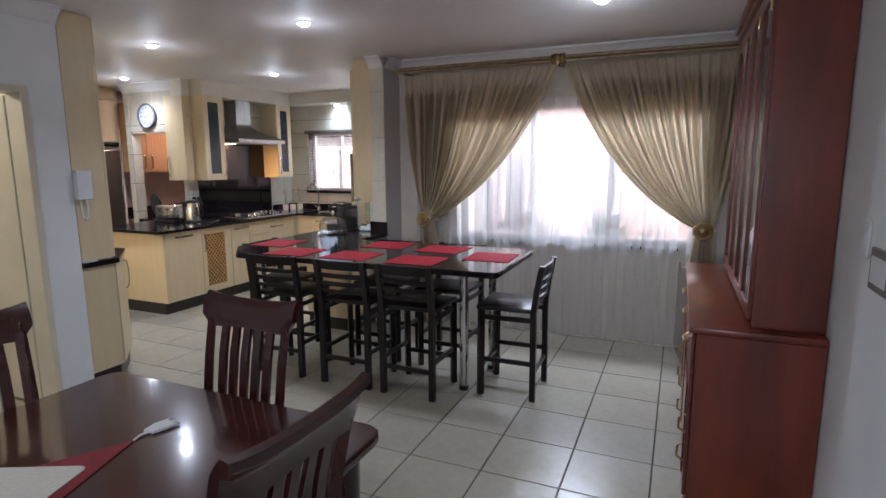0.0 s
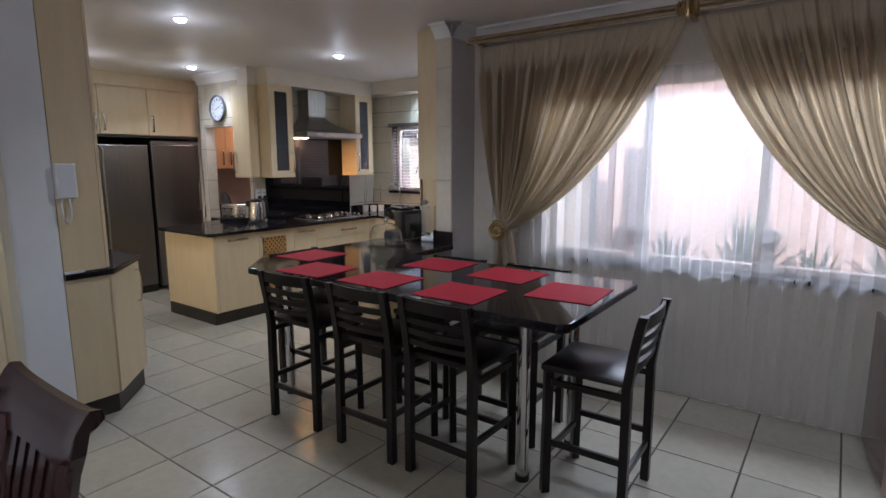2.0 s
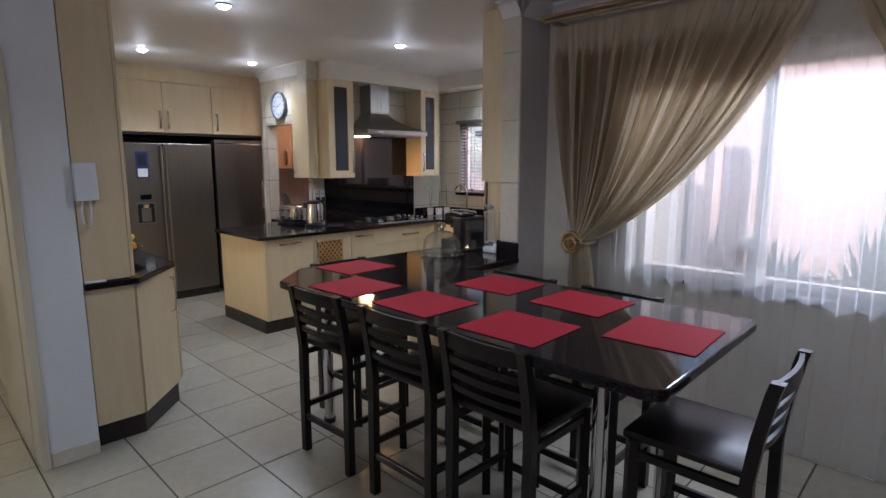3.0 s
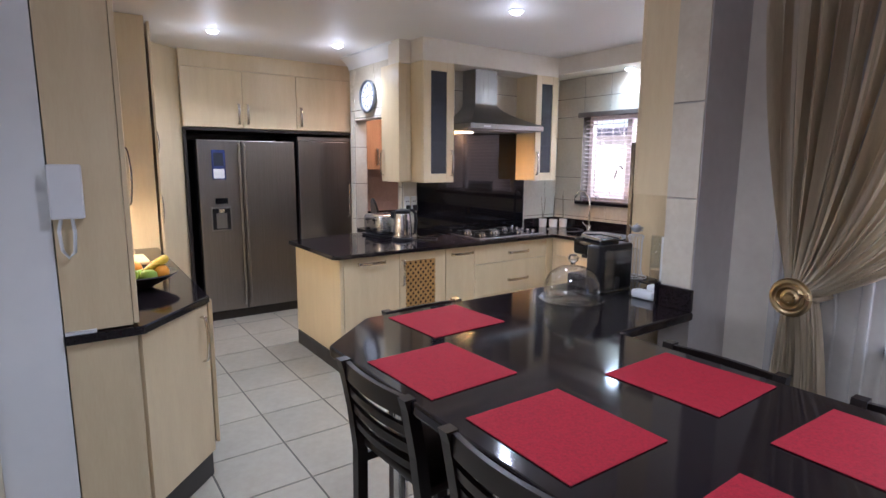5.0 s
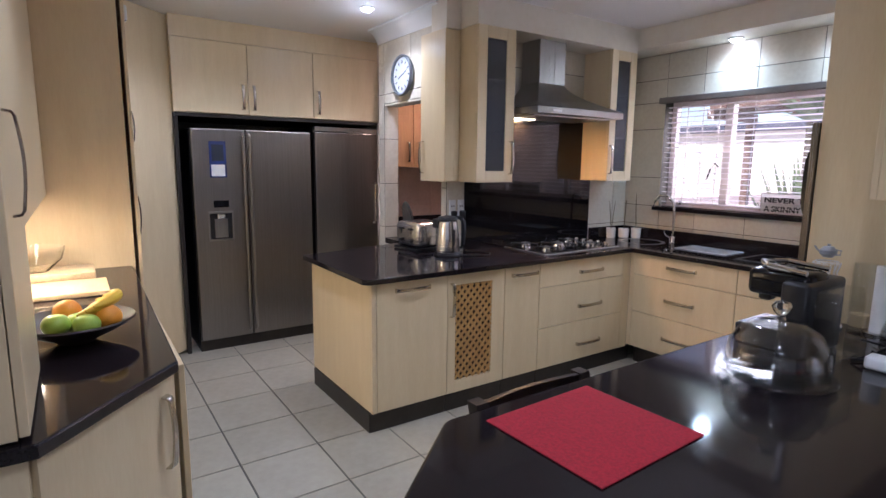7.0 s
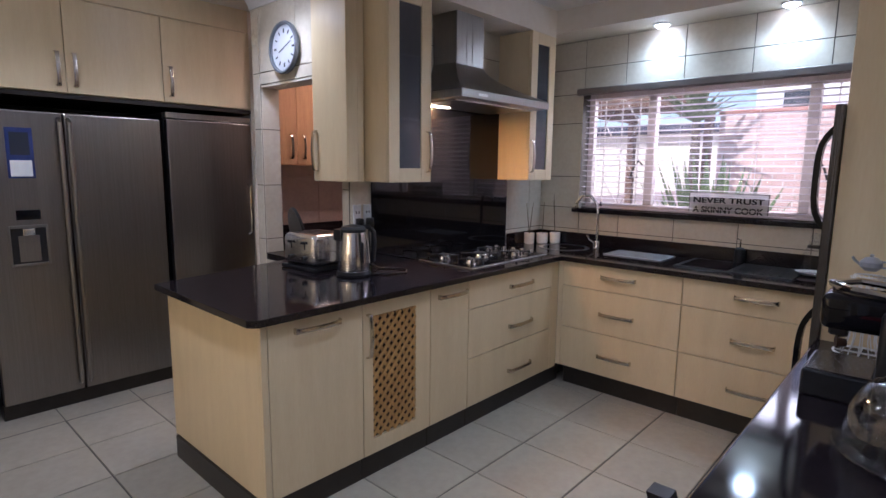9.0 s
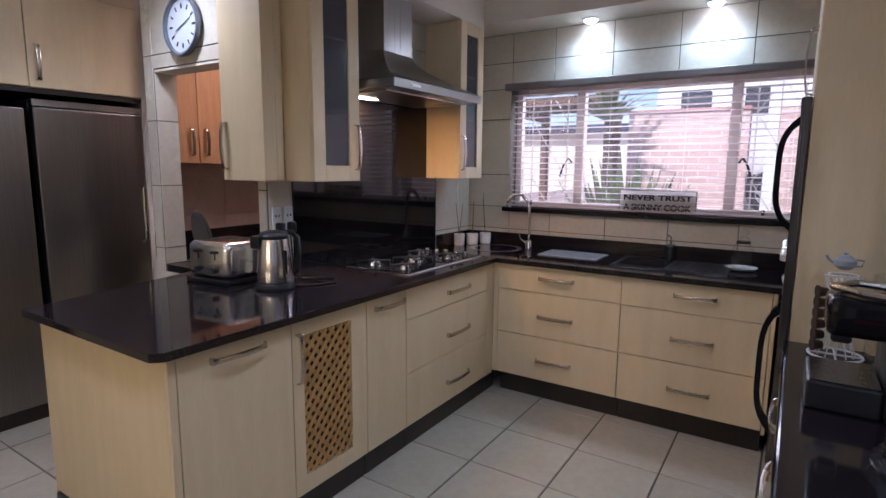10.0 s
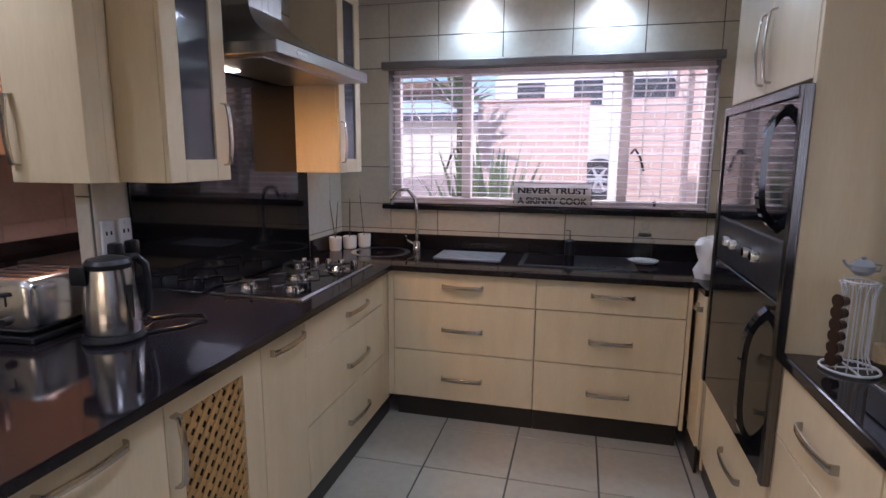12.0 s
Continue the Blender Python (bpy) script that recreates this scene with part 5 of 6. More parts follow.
single("table_cloth", prism(bmesh.new(), rounded([(-2.02, 0.25, 0), (-1.36, 0.25, 1), (-1.425, 0.72, 1), (-1.487, 0.912, 1), (-1.72, 0.80, 1), (-2.02, 0.62, 0)], 0.03), 0.7645, 0.7675, 0.001, 1), M["cloth"], "cream cloth folded on the dining table", "cloth")
bm = tube(bmesh.new(), [(-1.506, 1.062, 0.764), (-1.512, 1.09, 0.766), (-1.505, 1.12, 0.765)], 0.004, 6)
prism(bm, [(-1.525, 1.112), (-1.488, 1.118), (-1.474, 1.150), (-1.463, 1.196), (-1.480, 1.182), (-1.492, 1.205), (-1.503, 1.186), (-1.518, 1.201), (-1.531, 1.158)], 0.761, 0.773, 0.003)
single("tassel", bm, M["paper"], "pale frayed tassel at the tip of the runner", "tassel")

s = thing("sideboard", (0.36, 3.35, 0), "polished mahogany sideboard with drawers and brass drop handles", "sideboard")
part("body", boxes(((0.105, 2.535, 0.06), (0.585, 4.16, 0.865)), bevel=0.003), M["mahogany"], s)
part("plinth", boxes(((0.10, 2.525, 0), (0.585, 4.17, 0.06)), bevel=0.004), M["mahogany"], s)
part("top", boxes(((0.072, 2.528, 0.866), (0.587, 4.19, 0.897)), bevel=0.008, seg=2), M["mahogany"], s, "", True)
for k in range(3):
    y0, y1 = 2.56 + 0.535 * k, 2.56 + 0.535 * (k + 1) - 0.012
    d = part("drawer", boxes(((0.088, y0, 0.68), (0.104, y1, 0.85)), bevel=0.004), M["mahogany"], s)
    part("handle", tube(bmesh.new(), [(0.088, (y0 + y1) / 2 - 0.05, 0.775), (0.062, (y0 + y1) / 2 - 0.045, 0.75), (0.06, (y0 + y1) / 2 + 0.045, 0.75), (0.088, (y0 + y1) / 2 + 0.05, 0.775)], 0.006, 8), M["brass"], d, "brass drop handle", True)
    d = part("door", boxes(((0.088, y0, 0.08), (0.104, y1, 0.665)), bevel=0.004), M["mahogany"], s)
    part("panel", boxes(((0.080, y0 + 0.07, 0.15), (0.087, y1 - 0.07, 0.595)), bevel=0.006), M["mahogany"], d)
    for z in (0.32, 0.46):
        part("handle", tube(bmesh.new(), [(0.088, y0 + 0.04, z), (0.058, y0 + 0.04, z - 0.02), (0.058, y0 + 0.04, z - 0.07), (0.088, y0 + 0.04, z - 0.09)], 0.006, 8), M["brass"], d, "brass drop handle", True)
bm = bmesh.new()
prism(bm, [(0.10, 4.172), (0.118, 4.172), (0.045, 4.74), (0.027, 4.74)], 0.09, 0.80, 0.002)
part("drop_leaf", bm, M["mahogany_dark"], s, "dark end leaf hanging open")
h = thing("hutch", (0.48, 3.35, 0.898), "tall glazed mahogany display hutch standing on the sideboard", "display cabinet")
part("side_panel", boxes(((0.315, 2.60, 0.899), (0.585, 2.625, 2.36)), bevel=0.002), M["mahogany"], h)
part("side_panel", boxes(((0.315, 4.085, 0.899), (0.585, 4.11, 2.36)), bevel=0.002), M["mahogany"], h)
part("back_panel", boxes(((0.57, 2.626, 0.899), (0.585, 4.084, 2.36))), M["mahogany_dark"], h)
for z in (0.90, 1.35, 1.80, 2.33):
    part("shelf", boxes(((0.33, 2.627, z), (0.568, 4.083, z + 0.02))), M["mahogany_dark"], h)
part("cornice", boxes(((0.29, 2.575, 2.362), (0.587, 4.135, 2.40)), ((0.27, 2.555, 2.40), (0.587, 4.155, 2.44)), bevel=0.008, seg=2), M["mahogany"], h, "", True)
for k in range(4):
    y0, y1 = 2.627 + 0.364 * k, 2.627 + 0.364 * (k + 1) - 0.004
    d = part("door", boxes(((0.30, y0, 0.925), (0.322, y0 + 0.05, 2.33)), ((0.30, y1 - 0.05, 0.925), (0.322, y1, 2.33)), ((0.30, y0 + 0.05, 0.925), (0.322, y1 - 0.05, 0.985)), ((0.30, y0 + 0.05, 2.27), (0.322, y1 - 0.05, 2.33)), bevel=0.003), M["mahogany"], h, "glazed mahogany door")
    part("pane", boxes(((0.309, y0 + 0.05, 0.985), (0.313, y1 - 0.05, 2.27))), M["smoked"], d)
    part("hinge", tube(bmesh.new(), [(0.297, y0 + 0.003, 2.2), (0.297, y0 + 0.003, 2.26)], 0.006, 8), M["brass"], d, "brass hinge")
sw = thing("light_switch", (0.59, 2.23, 1.35), "white light switch plate on the wall", "switch")
part("plate", boxes(((0.580, 2.19, 1.29), (0.59, 2.26, 1.41)), bevel=0.003), M["white"], sw)
part("rocker", boxes(((0.575, 2.21, 1.33), (0.58, 2.24, 1.37)), bevel=0.002), M["white"], sw)
wp = thing("wall_panel", (0.59, 2.04, 1.26), "small grey framed control panel on the white wall", "control panel")
part("frame", boxes(((0.576, 1.94, 1.20), (0.59, 2.13, 1.335)), bevel=0.004), M["headrail"], wp)
part("face", boxes(((0.572, 1.965, 1.225), (0.5755, 2.105, 1.31)), bevel=0.001), M["white"], wp)

# ---- door beyond the dining place ----
d1 = thing("door_1", (DW, 1.24, 0), "cream painted door standing open into the passage", "door", kind="structure")
part("frame", boxes(((DW - 0.15, 2.115, 0), (DW + 0.012, 2.155, 2.08)), ((DW - 0.15, 1.24, 0), (DW + 0.012, 1.28, 2.08)), ((DW - 0.15, 1.281, 2.04), (DW + 0.012, 2.114, 2.08)), bevel=0.003), M["door"], d1)
lf = part("leaf", boxes(((-4.67, 2.108, 0.01), (-3.865, 2.148, 2.03)), bevel=0.003), M["door"], d1)
part("door_handle", tube(bmesh.new(), [(-4.58, 2.108, 1.02), (-4.58, 2.06, 1.02), (-4.47, 2.06, 1.02)], 0.008, 8), M["handle"], lf, "", True)

# ---- lights in the ceiling ----
ring = thing("downlight", (0, 0, CEIL), "round recessed white downlight glowing in the ceiling", "downlight", "downlights")
part("rim", lathe(bmesh.new(), [(0.052, 0.0), (0.056, -0.006), (0.046, -0.010), (0.040, -0.004)], (0, 0, CEIL), 28), M["white"], ring, "", True)
part("lamp_face", lathe(bmesh.new(), [(0.041, -0.004), (0.036, -0.016), (0.022, -0.025), (0.0, -0.028)], (0, 0, CEIL), 24), M["lightface"], ring, "glowing lamp face")
# fixtures for all of them, the two added dining ones included
places = [(x, y, CEIL) for x, y in DOWNLIGHTS + [(-4.9, 1.1)]] + [(x, y, 2.43) for x, y in SOFFIT]
for i, p in enumerate(places):
    if i == 0:
        ring.location = p
    else:
        copy_thing(ring, pose(*p))

# ---- clock and sockets ----
def turn_to(ob, root, place, *angles):
    """Lays a part that was turned about the origin into its place under root."""
    ob.data.transform(Matrix.Translation(Vector(place) - root.location) @ pose(0, 0, 0, *angles) @ Matrix.Translation(root.location))


c = thing("wall_clock", (-6.075, KY - 0.01, 2.185), "round dark-rimmed wall clock with a white face", "clock")
o = part("rim", lathe(bmesh.new(), [(0.130, 0.0), (0.150, 0.004), (0.153, 0.022), (0.146, 0.032), (0.136, 0.030), (0.133, 0.012)], (0, 0, 0), 48), M["clockrim"], c, "dark blue-grey rim", True)
turn_to(o, c, (-6.075, KY - 0.012, 2.185), 90, 0, 0)
o = part("face", lathe(bmesh.new(), [(0.134, 0.012), (0.0, 0.013)], (0, 0, 0), 48), M["clockface"], c, "pale grey-white face")
turn_to(o, c, (-6.075, KY - 0.012, 2.185), 90, 0, 0)
for k in range(12):
    an = radians(30 * k)
    ca, sa = math.cos(an), math.sin(an)
    bm = bmesh.new()
    for v in bmesh.ops.create_cube(bm, size=1.0)["verts"]:
        q = Vector((v.co.x * (0.011 if k % 3 == 0 else 0.008), 0, v.co.z * 0.024 + 0.098))
        v.co = Vector((-6.075 + q.x * ca + q.z * sa, KY - 0.0265 + v.co.y * 0.002, 2.185 - q.x * sa + q.z * ca))
    part("hour_mark", bm, M["black"], c)
for an, ln, w in ((247, 0.062, 0.006), (68, 0.088, 0.0045)):
    ca, sa = math.cos(radians(an)), math.sin(radians(an))
    bm = bmesh.new()
    for v in bmesh.ops.create_cube(bm, size=1.0)["verts"]:
        q = Vector((v.co.x * w, 0, (v.co.z + 0.42) * ln))
        v.co = Vector((-6.075 + q.x * ca + q.z * sa, KY - 0.030 + v.co.y * 0.002, 2.185 - q.x * sa + q.z * ca))
    part("clock_hand", bm, M["black"], c)
for y0 in (4.915, 4.988):
    so = thing("wall_socket", (-5.49, y0 + 0.03, 1.2), "white double wall socket on the tiles", "socket", "wall sockets")
    part("plate", boxes(((-5.491, y0, 1.155), (-5.480, y0 + 0.055, 1.275)), bevel=0.003), M["white"], so)
    for dz in (0.02, 0.065):
        part("pin_hole", boxes(((-5.481, y0 + 0.015, 1.16 + dz), (-5.4785, y0 + 0.021, 1.173 + dz)), ((-5.481, y0 + 0.034, 1.16 + dz), (-5.4785, y0 + 0.04, 1.173 + dz))), M["black"], so)
    part("switch", boxes(((-5.481, y0 + 0.020, 1.253), (-5.476, y0 + 0.036, 1.267)), bevel=0.001), M["white"], so)

# ---- toaster and kettle ----
t = thing("toaster", (0, 0, 0), "brushed steel four-slice toaster with black trim", "toaster")
x0, x1, y0, y1 = -0.29, 0.0, 0.0, 0.27
part("base", boxes(((x0 - 0.006, y0 - 0.008, 0.903), (x1 + 0.006, y1 + 0.006, 0.9245)), bevel=0.004), M["black"], t, "black base")
part("shell", boxes(((x0, y0, 0.925), (x1, y1, 1.105)), bevel=0.034, seg=4), M["polished"], t, "", True)
for k in range(4):
    yy = y0 + 0.045 + k * 0.048
    part("slot", boxes(((x0 + 0.05, yy, 1.1045), (x1 - 0.05, yy + 0.022, 1.1065))), M["black"], t)
for xx in (x0 + 0.085, x1 - 0.085):
    part("lever_track", boxes(((xx - 0.004, y0 - 0.001, 1.02), (xx + 0.004, y0 + 0.002, 1.065))), M["black"], t)
    part("lever", boxes(((xx - 0.017, y0 - 0.018, 1.052), (xx + 0.017, y0, 1.066)), bevel=0.004), M["black"], t, "black lever")
    kn = part("dial", lathe(bmesh.new(), [(0, 0.018), (0.012, 0.018), (0.015, 0.0)], (0, 0, 0), 16), M["black"], t, "", True)
    turn_to(kn, t, (xx, y0, 0.972), 90, 0, 0)
t.matrix_basis = pose(-5.575, 4.715, 0.003, 0, 0, 4)
k = thing("kettle", (-5.385, 4.835, 0.905), "brushed steel jug kettle with a black handle and lid", "kettle")
kx, ky = -5.385, 4.835
part("base", lathe(bmesh.new(), [(0, 0), (0.088, 0), (0.090, 0.008), (0.084, 0.022), (0, 0.022)], (kx, ky, 0.906), 36), M["black"], k, "black power base", True)
part("jug", lathe(bmesh.new(), [(0, 0.023), (0.081, 0.023), (0.083, 0.035), (0.075, 0.12), (0.066, 0.195), (0.063, 0.21)], (kx, ky, 0.906), 36), M["polished"], k, "", True)
part("lid", lathe(bmesh.new(), [(0.064, 0.208), (0.066, 0.222), (0.058, 0.235), (0.02, 0.243), (0, 0.244)], (kx, ky, 0.906), 32), M["black"], k, "black lid", True)
part("spout", prism(bmesh.new(), [(kx - 0.058, ky - 0.045), (kx - 0.100, ky - 0.012), (kx - 0.100, ky + 0.0), (kx - 0.058, ky + 0.03)], 1.07, 1.128, 0.01), M["black"], k, "black spout", True)
part("handle", tube(bmesh.new(), [(kx + 0.045, ky + 0.02, 1.135), (kx + 0.075, ky + 0.035, 1.135), (kx + 0.098, ky + 0.045, 1.11), (kx + 0.102, ky + 0.047, 1.05), (kx + 0.094, ky + 0.043, 0.97), (kx + 0.08, ky + 0.035, 0.945)], 0.013, 10), M["black"], k, "black handle", True)
part("gauge", boxes(((kx + 0.05, ky - 0.058, 0.97), (kx + 0.062, ky - 0.046, 1.07)), bevel=0.004), M["black"], k, "black water gauge")
for ob in k.children:
    ob.data.transform(Matrix.Diagonal((1.04, 1.04, 1.12, 1)))
k.rotation_euler = (0, 0, radians(42))
single("power_cord", tube(bmesh.new(), [(-5.32, 4.90, 0.911), (-5.25, 4.98, 0.910), (-5.22, 5.07, 0.910), (-5.28, 5.13, 0.910), (-5.37, 5.10, 0.910), (-5.42, 5.04, 0.910), (-5.45, 5.01, 0.94), (-5.47, 5.01, 1.17)], 0.004, 8), M["black"], "black kettle cord looped on the worktop", "cord", smooth=True)
single("plug", boxes(((-5.477, 4.995, 1.145), (-5.44, 5.032, 1.20)), bevel=0.008, seg=2), M["black"], "black plug in the wall socket", "plug", "plugs", True)
single("plug", boxes(((-5.477, 4.922, 1.145), (-5.44, 4.959, 1.20)), bevel=0.008, seg=2), M["black"], "black plug in the wall socket", "plug", "plugs", True)

# ---- by the kitchen window ----
for x, y, r, hgt in ((-5.425, 6.59, 0.038, 0.088), (-5.37, 6.69, 0.043, 0.082), (-5.30, 6.765, 0.04, 0.088)):
    pl = thing("reed_pot", (x, y, 0.903), "small white pot with dry upright reeds", "pot", "reed pots")
    part("pot", lathe(bmesh.new(), [(0, 0), (r * 0.8, 0), (r, 0.01), (r * 1.08, hgt), (r * 0.98, hgt), (r * 0.92, hgt - 0.014), (0, hgt - 0.016)], (x, y, 0.903), 24), M["ceramic"], pl, "", True)
    for a in range(2):
        tx, ty = x + random.uniform(-0.06, 0.03), y + random.uniform(-0.02, 0.03)
        part("reed", tube(bmesh.new(), [(x, y, 0.97), ((x + tx) / 2, (y + ty) / 2, 1.1), (tx, ty, 1.2 + random.uniform(-0.03, 0.09))], [0.003, 0.0025, 0.0012], 6), M["stem"], pl)
sk = thing("prep_sink", (-5.15, 6.62, 0.903), "round steel sink bowl set in the worktop", "sink")
part("bowl", lathe(bmesh.new(), [(0.185, 0.004), (0.175, 0.006), (0.160, 0.004), (0.150, 0.0012), (0.05, 0.0008), (0, 0.0006)], (-5.13, 6.615, 0.9025), 40), M["steel"], sk, "", True)
part("drain", lathe(bmesh.new(), [(0.028, 0.002), (0.02, 0.0035), (0, 0.002)], (-5.13, 6.615, 0.9035), 20), M["chrome"], sk, "", True)
tp = thing("tap", (-4.93, 6.74, 0.903), "chrome swan-neck mixer tap", "tap")
part("spout", tube(bmesh.new(), [(-4.93, 6.74, 0.905), (-4.93, 6.74, 1.16), (-4.942, 6.735, 1.235), (-4.985, 6.72, 1.29), (-5.045, 6.70, 1.29), (-5.085, 6.69, 1.235), (-5.09, 6.69, 1.20)], 0.011, 12), M["chrome"], tp, "", True)
part("base", lathe(bmesh.new(), [(0.026, 0), (0.026, 0.05), (0.02, 0.06), (0, 0.06)], (-4.93, 6.74, 0.903), 20), M["chrome"], tp, "", True)
part("lever", tube(bmesh.new(), [(-4.95, 6.74, 0.945), (-4.99, 6.73, 0.965), (-5.0, 6.72, 1.0)], 0.007, 8), M["chrome"], tp, "", True)
single("glass_board", boxes(((-4.76, 6.50, 0.904), (-4.36, 6.76, 0.912)), bevel=0.003), M["glassboard"], "grey frosted rectangular glass cutting board on the worktop", "cutting board")
s2 = thing("composite_sink", (-3.95, 6.6, 0.903), "black composite sink with a drainer set in the worktop", "sink")
part("rim", boxes(((-4.25, 6.40, 0.9035), (-3.62, 6.80, 0.911)), bevel=0.003), M["black"], s2)
part("bowl", boxes(((-4.22, 6.43, 0.9112), (-3.95, 6.77, 0.9124)), bevel=0.0005), M["granite"], s2)
for kk in range(6):
    part("drainer_rib", boxes(((-3.92 + 0.045 * kk, 6.45, 0.911), (-3.905 + 0.045 * kk, 6.75, 0.9145)), bevel=0.001), M["black"], s2)
sd = thing("soap_dispenser", (-3.98, 6.80, 0.903), "small dark soap dispenser with a chrome pump", "soap dispenser")
part("bottle", lathe(bmesh.new(), [(0, 0), (0.03, 0), (0.033, 0.02), (0.03, 0.085), (0.02, 0.095), (0, 0.097)], (-3.98, 6.79, 0.912), 20), M["black"], sd, "", True)
part("pump", tube(bmesh.new(), [(-3.98, 6.79, 1.0), (-3.98, 6.79, 1.06), (-4.0, 6.77, 1.065)], 0.005, 8), M["chrome"], sd, "", True)
jr = thing("glass_jar", (-3.57, 6.66, 0.903), "clear glass jar with a glass stopper on a pale dish", "jar")
part("dish", lathe(bmesh.new(), [(0, 0), (0.07, 0), (0.085, 0.014), (0.08, 0.014), (0.065, 0.006), (0, 0.006)], (-3.57, 6.66, 0.912), 28), M["ceramic"], jr, "", True)
part("jar", lathe(bmesh.new(), [(0, 0.007), (0.055, 0.007), (0.06, 0.03), (0.056, 0.13), (0.035, 0.15), (0.035, 0.165)], (-3.57, 6.66, 0.912), 28), M["thinglass"], jr, "", True)
part("stopper", lathe(bmesh.new(), [(0.0, 0.16), (0.033, 0.164), (0.033, 0.18), (0.012, 0.19), (0.026, 0.21), (0.018, 0.232), (0, 0.236)], (-3.57, 6.66, 0.912), 20), M["thinglass"], jr, "round clear glass stopper", True)
part("ring", lathe(bmesh.new(), [(0.034, 0.150), (0.037, 0.152), (0.037, 0.162), (0.034, 0.164)], (-3.57, 6.66, 0.912), 24), M["plinth"], jr, "dark neck ring", True)
bagm = lathe(bmesh.new(), [(0, 0), (0.06, 0.0), (0.075, 0.04), (0.055, 0.085), (0.07, 0.12), (0.075, 0.17), (0.05, 0.205), (0.02, 0.21), (0, 0.2)], (-3.29, 6.35, 0.903), 26)
for v in bagm.verts:
    d = noise.noise(v.co * 22) * 0.02
    v.co += Vector((d, d * 0.8, 0.4 * d))
single("plastic_bag", bagm, M["ceramic"], "crumpled whitish plastic bag on the worktop", "bag", smooth=True)
sg = thing("sign_plaque", (-4.1, WY + 0.06, WZ0), "white plaque with black lettering standing on the sill behind the blind", "sign")
part("board", boxes(((-4.342, WY + 0.040, WZ0 + 0.001), (-3.862, WY + 0.056, WZ0 + 0.152)), bevel=0.002), M["headrail"], sg)
part("face", boxes(((-4.335, WY + 0.0375, WZ0 + 0.007), (-3.869, WY + 0.0405, WZ0 + 0.146))), M["paper"], sg)
for text, z in (("NEVER TRUST", WZ0 + 0.084), ("A SKINNY COOK", WZ0 + 0.021)):
    cu = bpy.data.curves.new("lettering", "FONT")
    cu.body, cu.size, cu.extrude, cu.offset = text, 0.066, 0.0006, 0.0022
    cu.align_x = "CENTER"
    tmp = bpy.data.objects.new("lettering", cu)
    me = bpy.data.meshes.new_from_object(tmp)
    bpy.data.objects.remove(tmp)
    w = max(v.co.x for v in me.vertices) - min(v.co.x for v in me.vertices)
    me.transform(Matrix.Translation(Vector((-4.102, WY + 0.0365, z)) - sg.location) @ pose(0, 0, 0, 90, 0, 0) @ Matrix.Diagonal((0.425 / w, 0.82, 1, 1)))
    me.materials.clear()
    me.materials.append(M["black"])
    ob = new("lettering", me)
    ob.parent = sg
for x in (-5.0, -3.5):
    ki = thing("window_stay", (x, WY + 0.06, WZ0), "dark iron window stay lying on the sill", "window stay", "window stays")
    part("arm", tube(bmesh.new(), [(x - 0.13, WY + 0.07, WZ0 + 0.012), (x + 0.13, WY + 0.07, WZ0 + 0.012)], 0.006, 8), M["plinth"], ki, "", True)
    part("knob", lathe(bmesh.new(), [(0, 0.05), (0.012, 0.045), (0.008, 0.02), (0.01, 0)], (x, WY + 0.07, WZ0 + 0.003), 12), M["plinth"], ki, "", True)

# ---- on the niche worktop ----
bw = thing("fruit_bowl", (-4.43, 2.71, 0.938), "shallow dark bowl heaped with oranges, apples and bananas", "bowl")
part("bowl", lathe(bmesh.new(), [(0, 0), (0.05, 0.0), (0.06, 0.008), (0.15, 0.055), (0.175, 0.072), (0.172, 0.078), (0.14, 0.062), (0.05, 0.018), (0, 0.016)], (-4.43, 2.71, 0.939), 36), M["plinth"], bw, "", True)
for (dx, dy, dz, r, mk) in ((-0.05, 0.07, 0.075, 0.04, "fruit_orange"), (0.03, 0.09, 0.075, 0.042, "fruit_orange"), (-0.07, -0.02, 0.085, 0.042, "fruit_orange"), (0.08, 0.03, 0.07, 0.04, "apple"), (0.05, -0.05, 0.075, 0.04, "apple"), (0.0, 0.01, 0.06, 0.04, "apple")):
    bm = bmesh.new()
    bmesh.ops.create_uvsphere(bm, u_segments=20, v_segments=14, radius=r)
    for v in bm.verts:
        if mk == "apple":
            v.co.z *= 0.92 - 0.18 * max(0, 1 - (v.co.xy.length / (0.6 * r)))
        v.co += Vector((-4.43 + dx, 2.71 + dy, 0.939 + dz))
    part("orange" if mk == "fruit_orange" else "apple", bm, M[mk], bw, "", True)
for a in range(3):
    pts = [(-4.43 + 0.10 * math.cos(q) - 0.04, 2.70 + 0.09 * math.sin(q) + 0.022 * a, 1.031 + 0.012 * a + 0.02 * math.sin(q)) for q in [0.2 + 0.28 * k for k in range(8)]]
    part("banana", tube(bmesh.new(), pts, [0.006, 0.014, 0.018, 0.019, 0.019, 0.017, 0.012, 0.005], 10), M["banana"], bw, "", True)
single("chopping_board", boxes(((-5.42, 2.46, 0.940), (-5.10, 2.84, 0.962)), bevel=0.006, seg=2), M["boardwood"], "pale wooden chopping board on the niche worktop", "chopping board", smooth=True)
single("rolling_board", boxes(((-5.76, 2.42, 0.940), (-5.50, 2.80, 0.981)), bevel=0.012, seg=2), M["boardwood"], "thick pale wooden serving board on the niche worktop", "serving board", smooth=True)
single("mixing_bowl", lathe(bmesh.new(), [(0, 0), (0.05, 0), (0.11, 0.06), (0.125, 0.12), (0.121, 0.12), (0.105, 0.062), (0.045, 0.006), (0, 0.006)], (-5.62, 2.56, 0.983), 30), M["glass"], "clear glass mixing bowl on the serving board", "bowl", smooth=True)

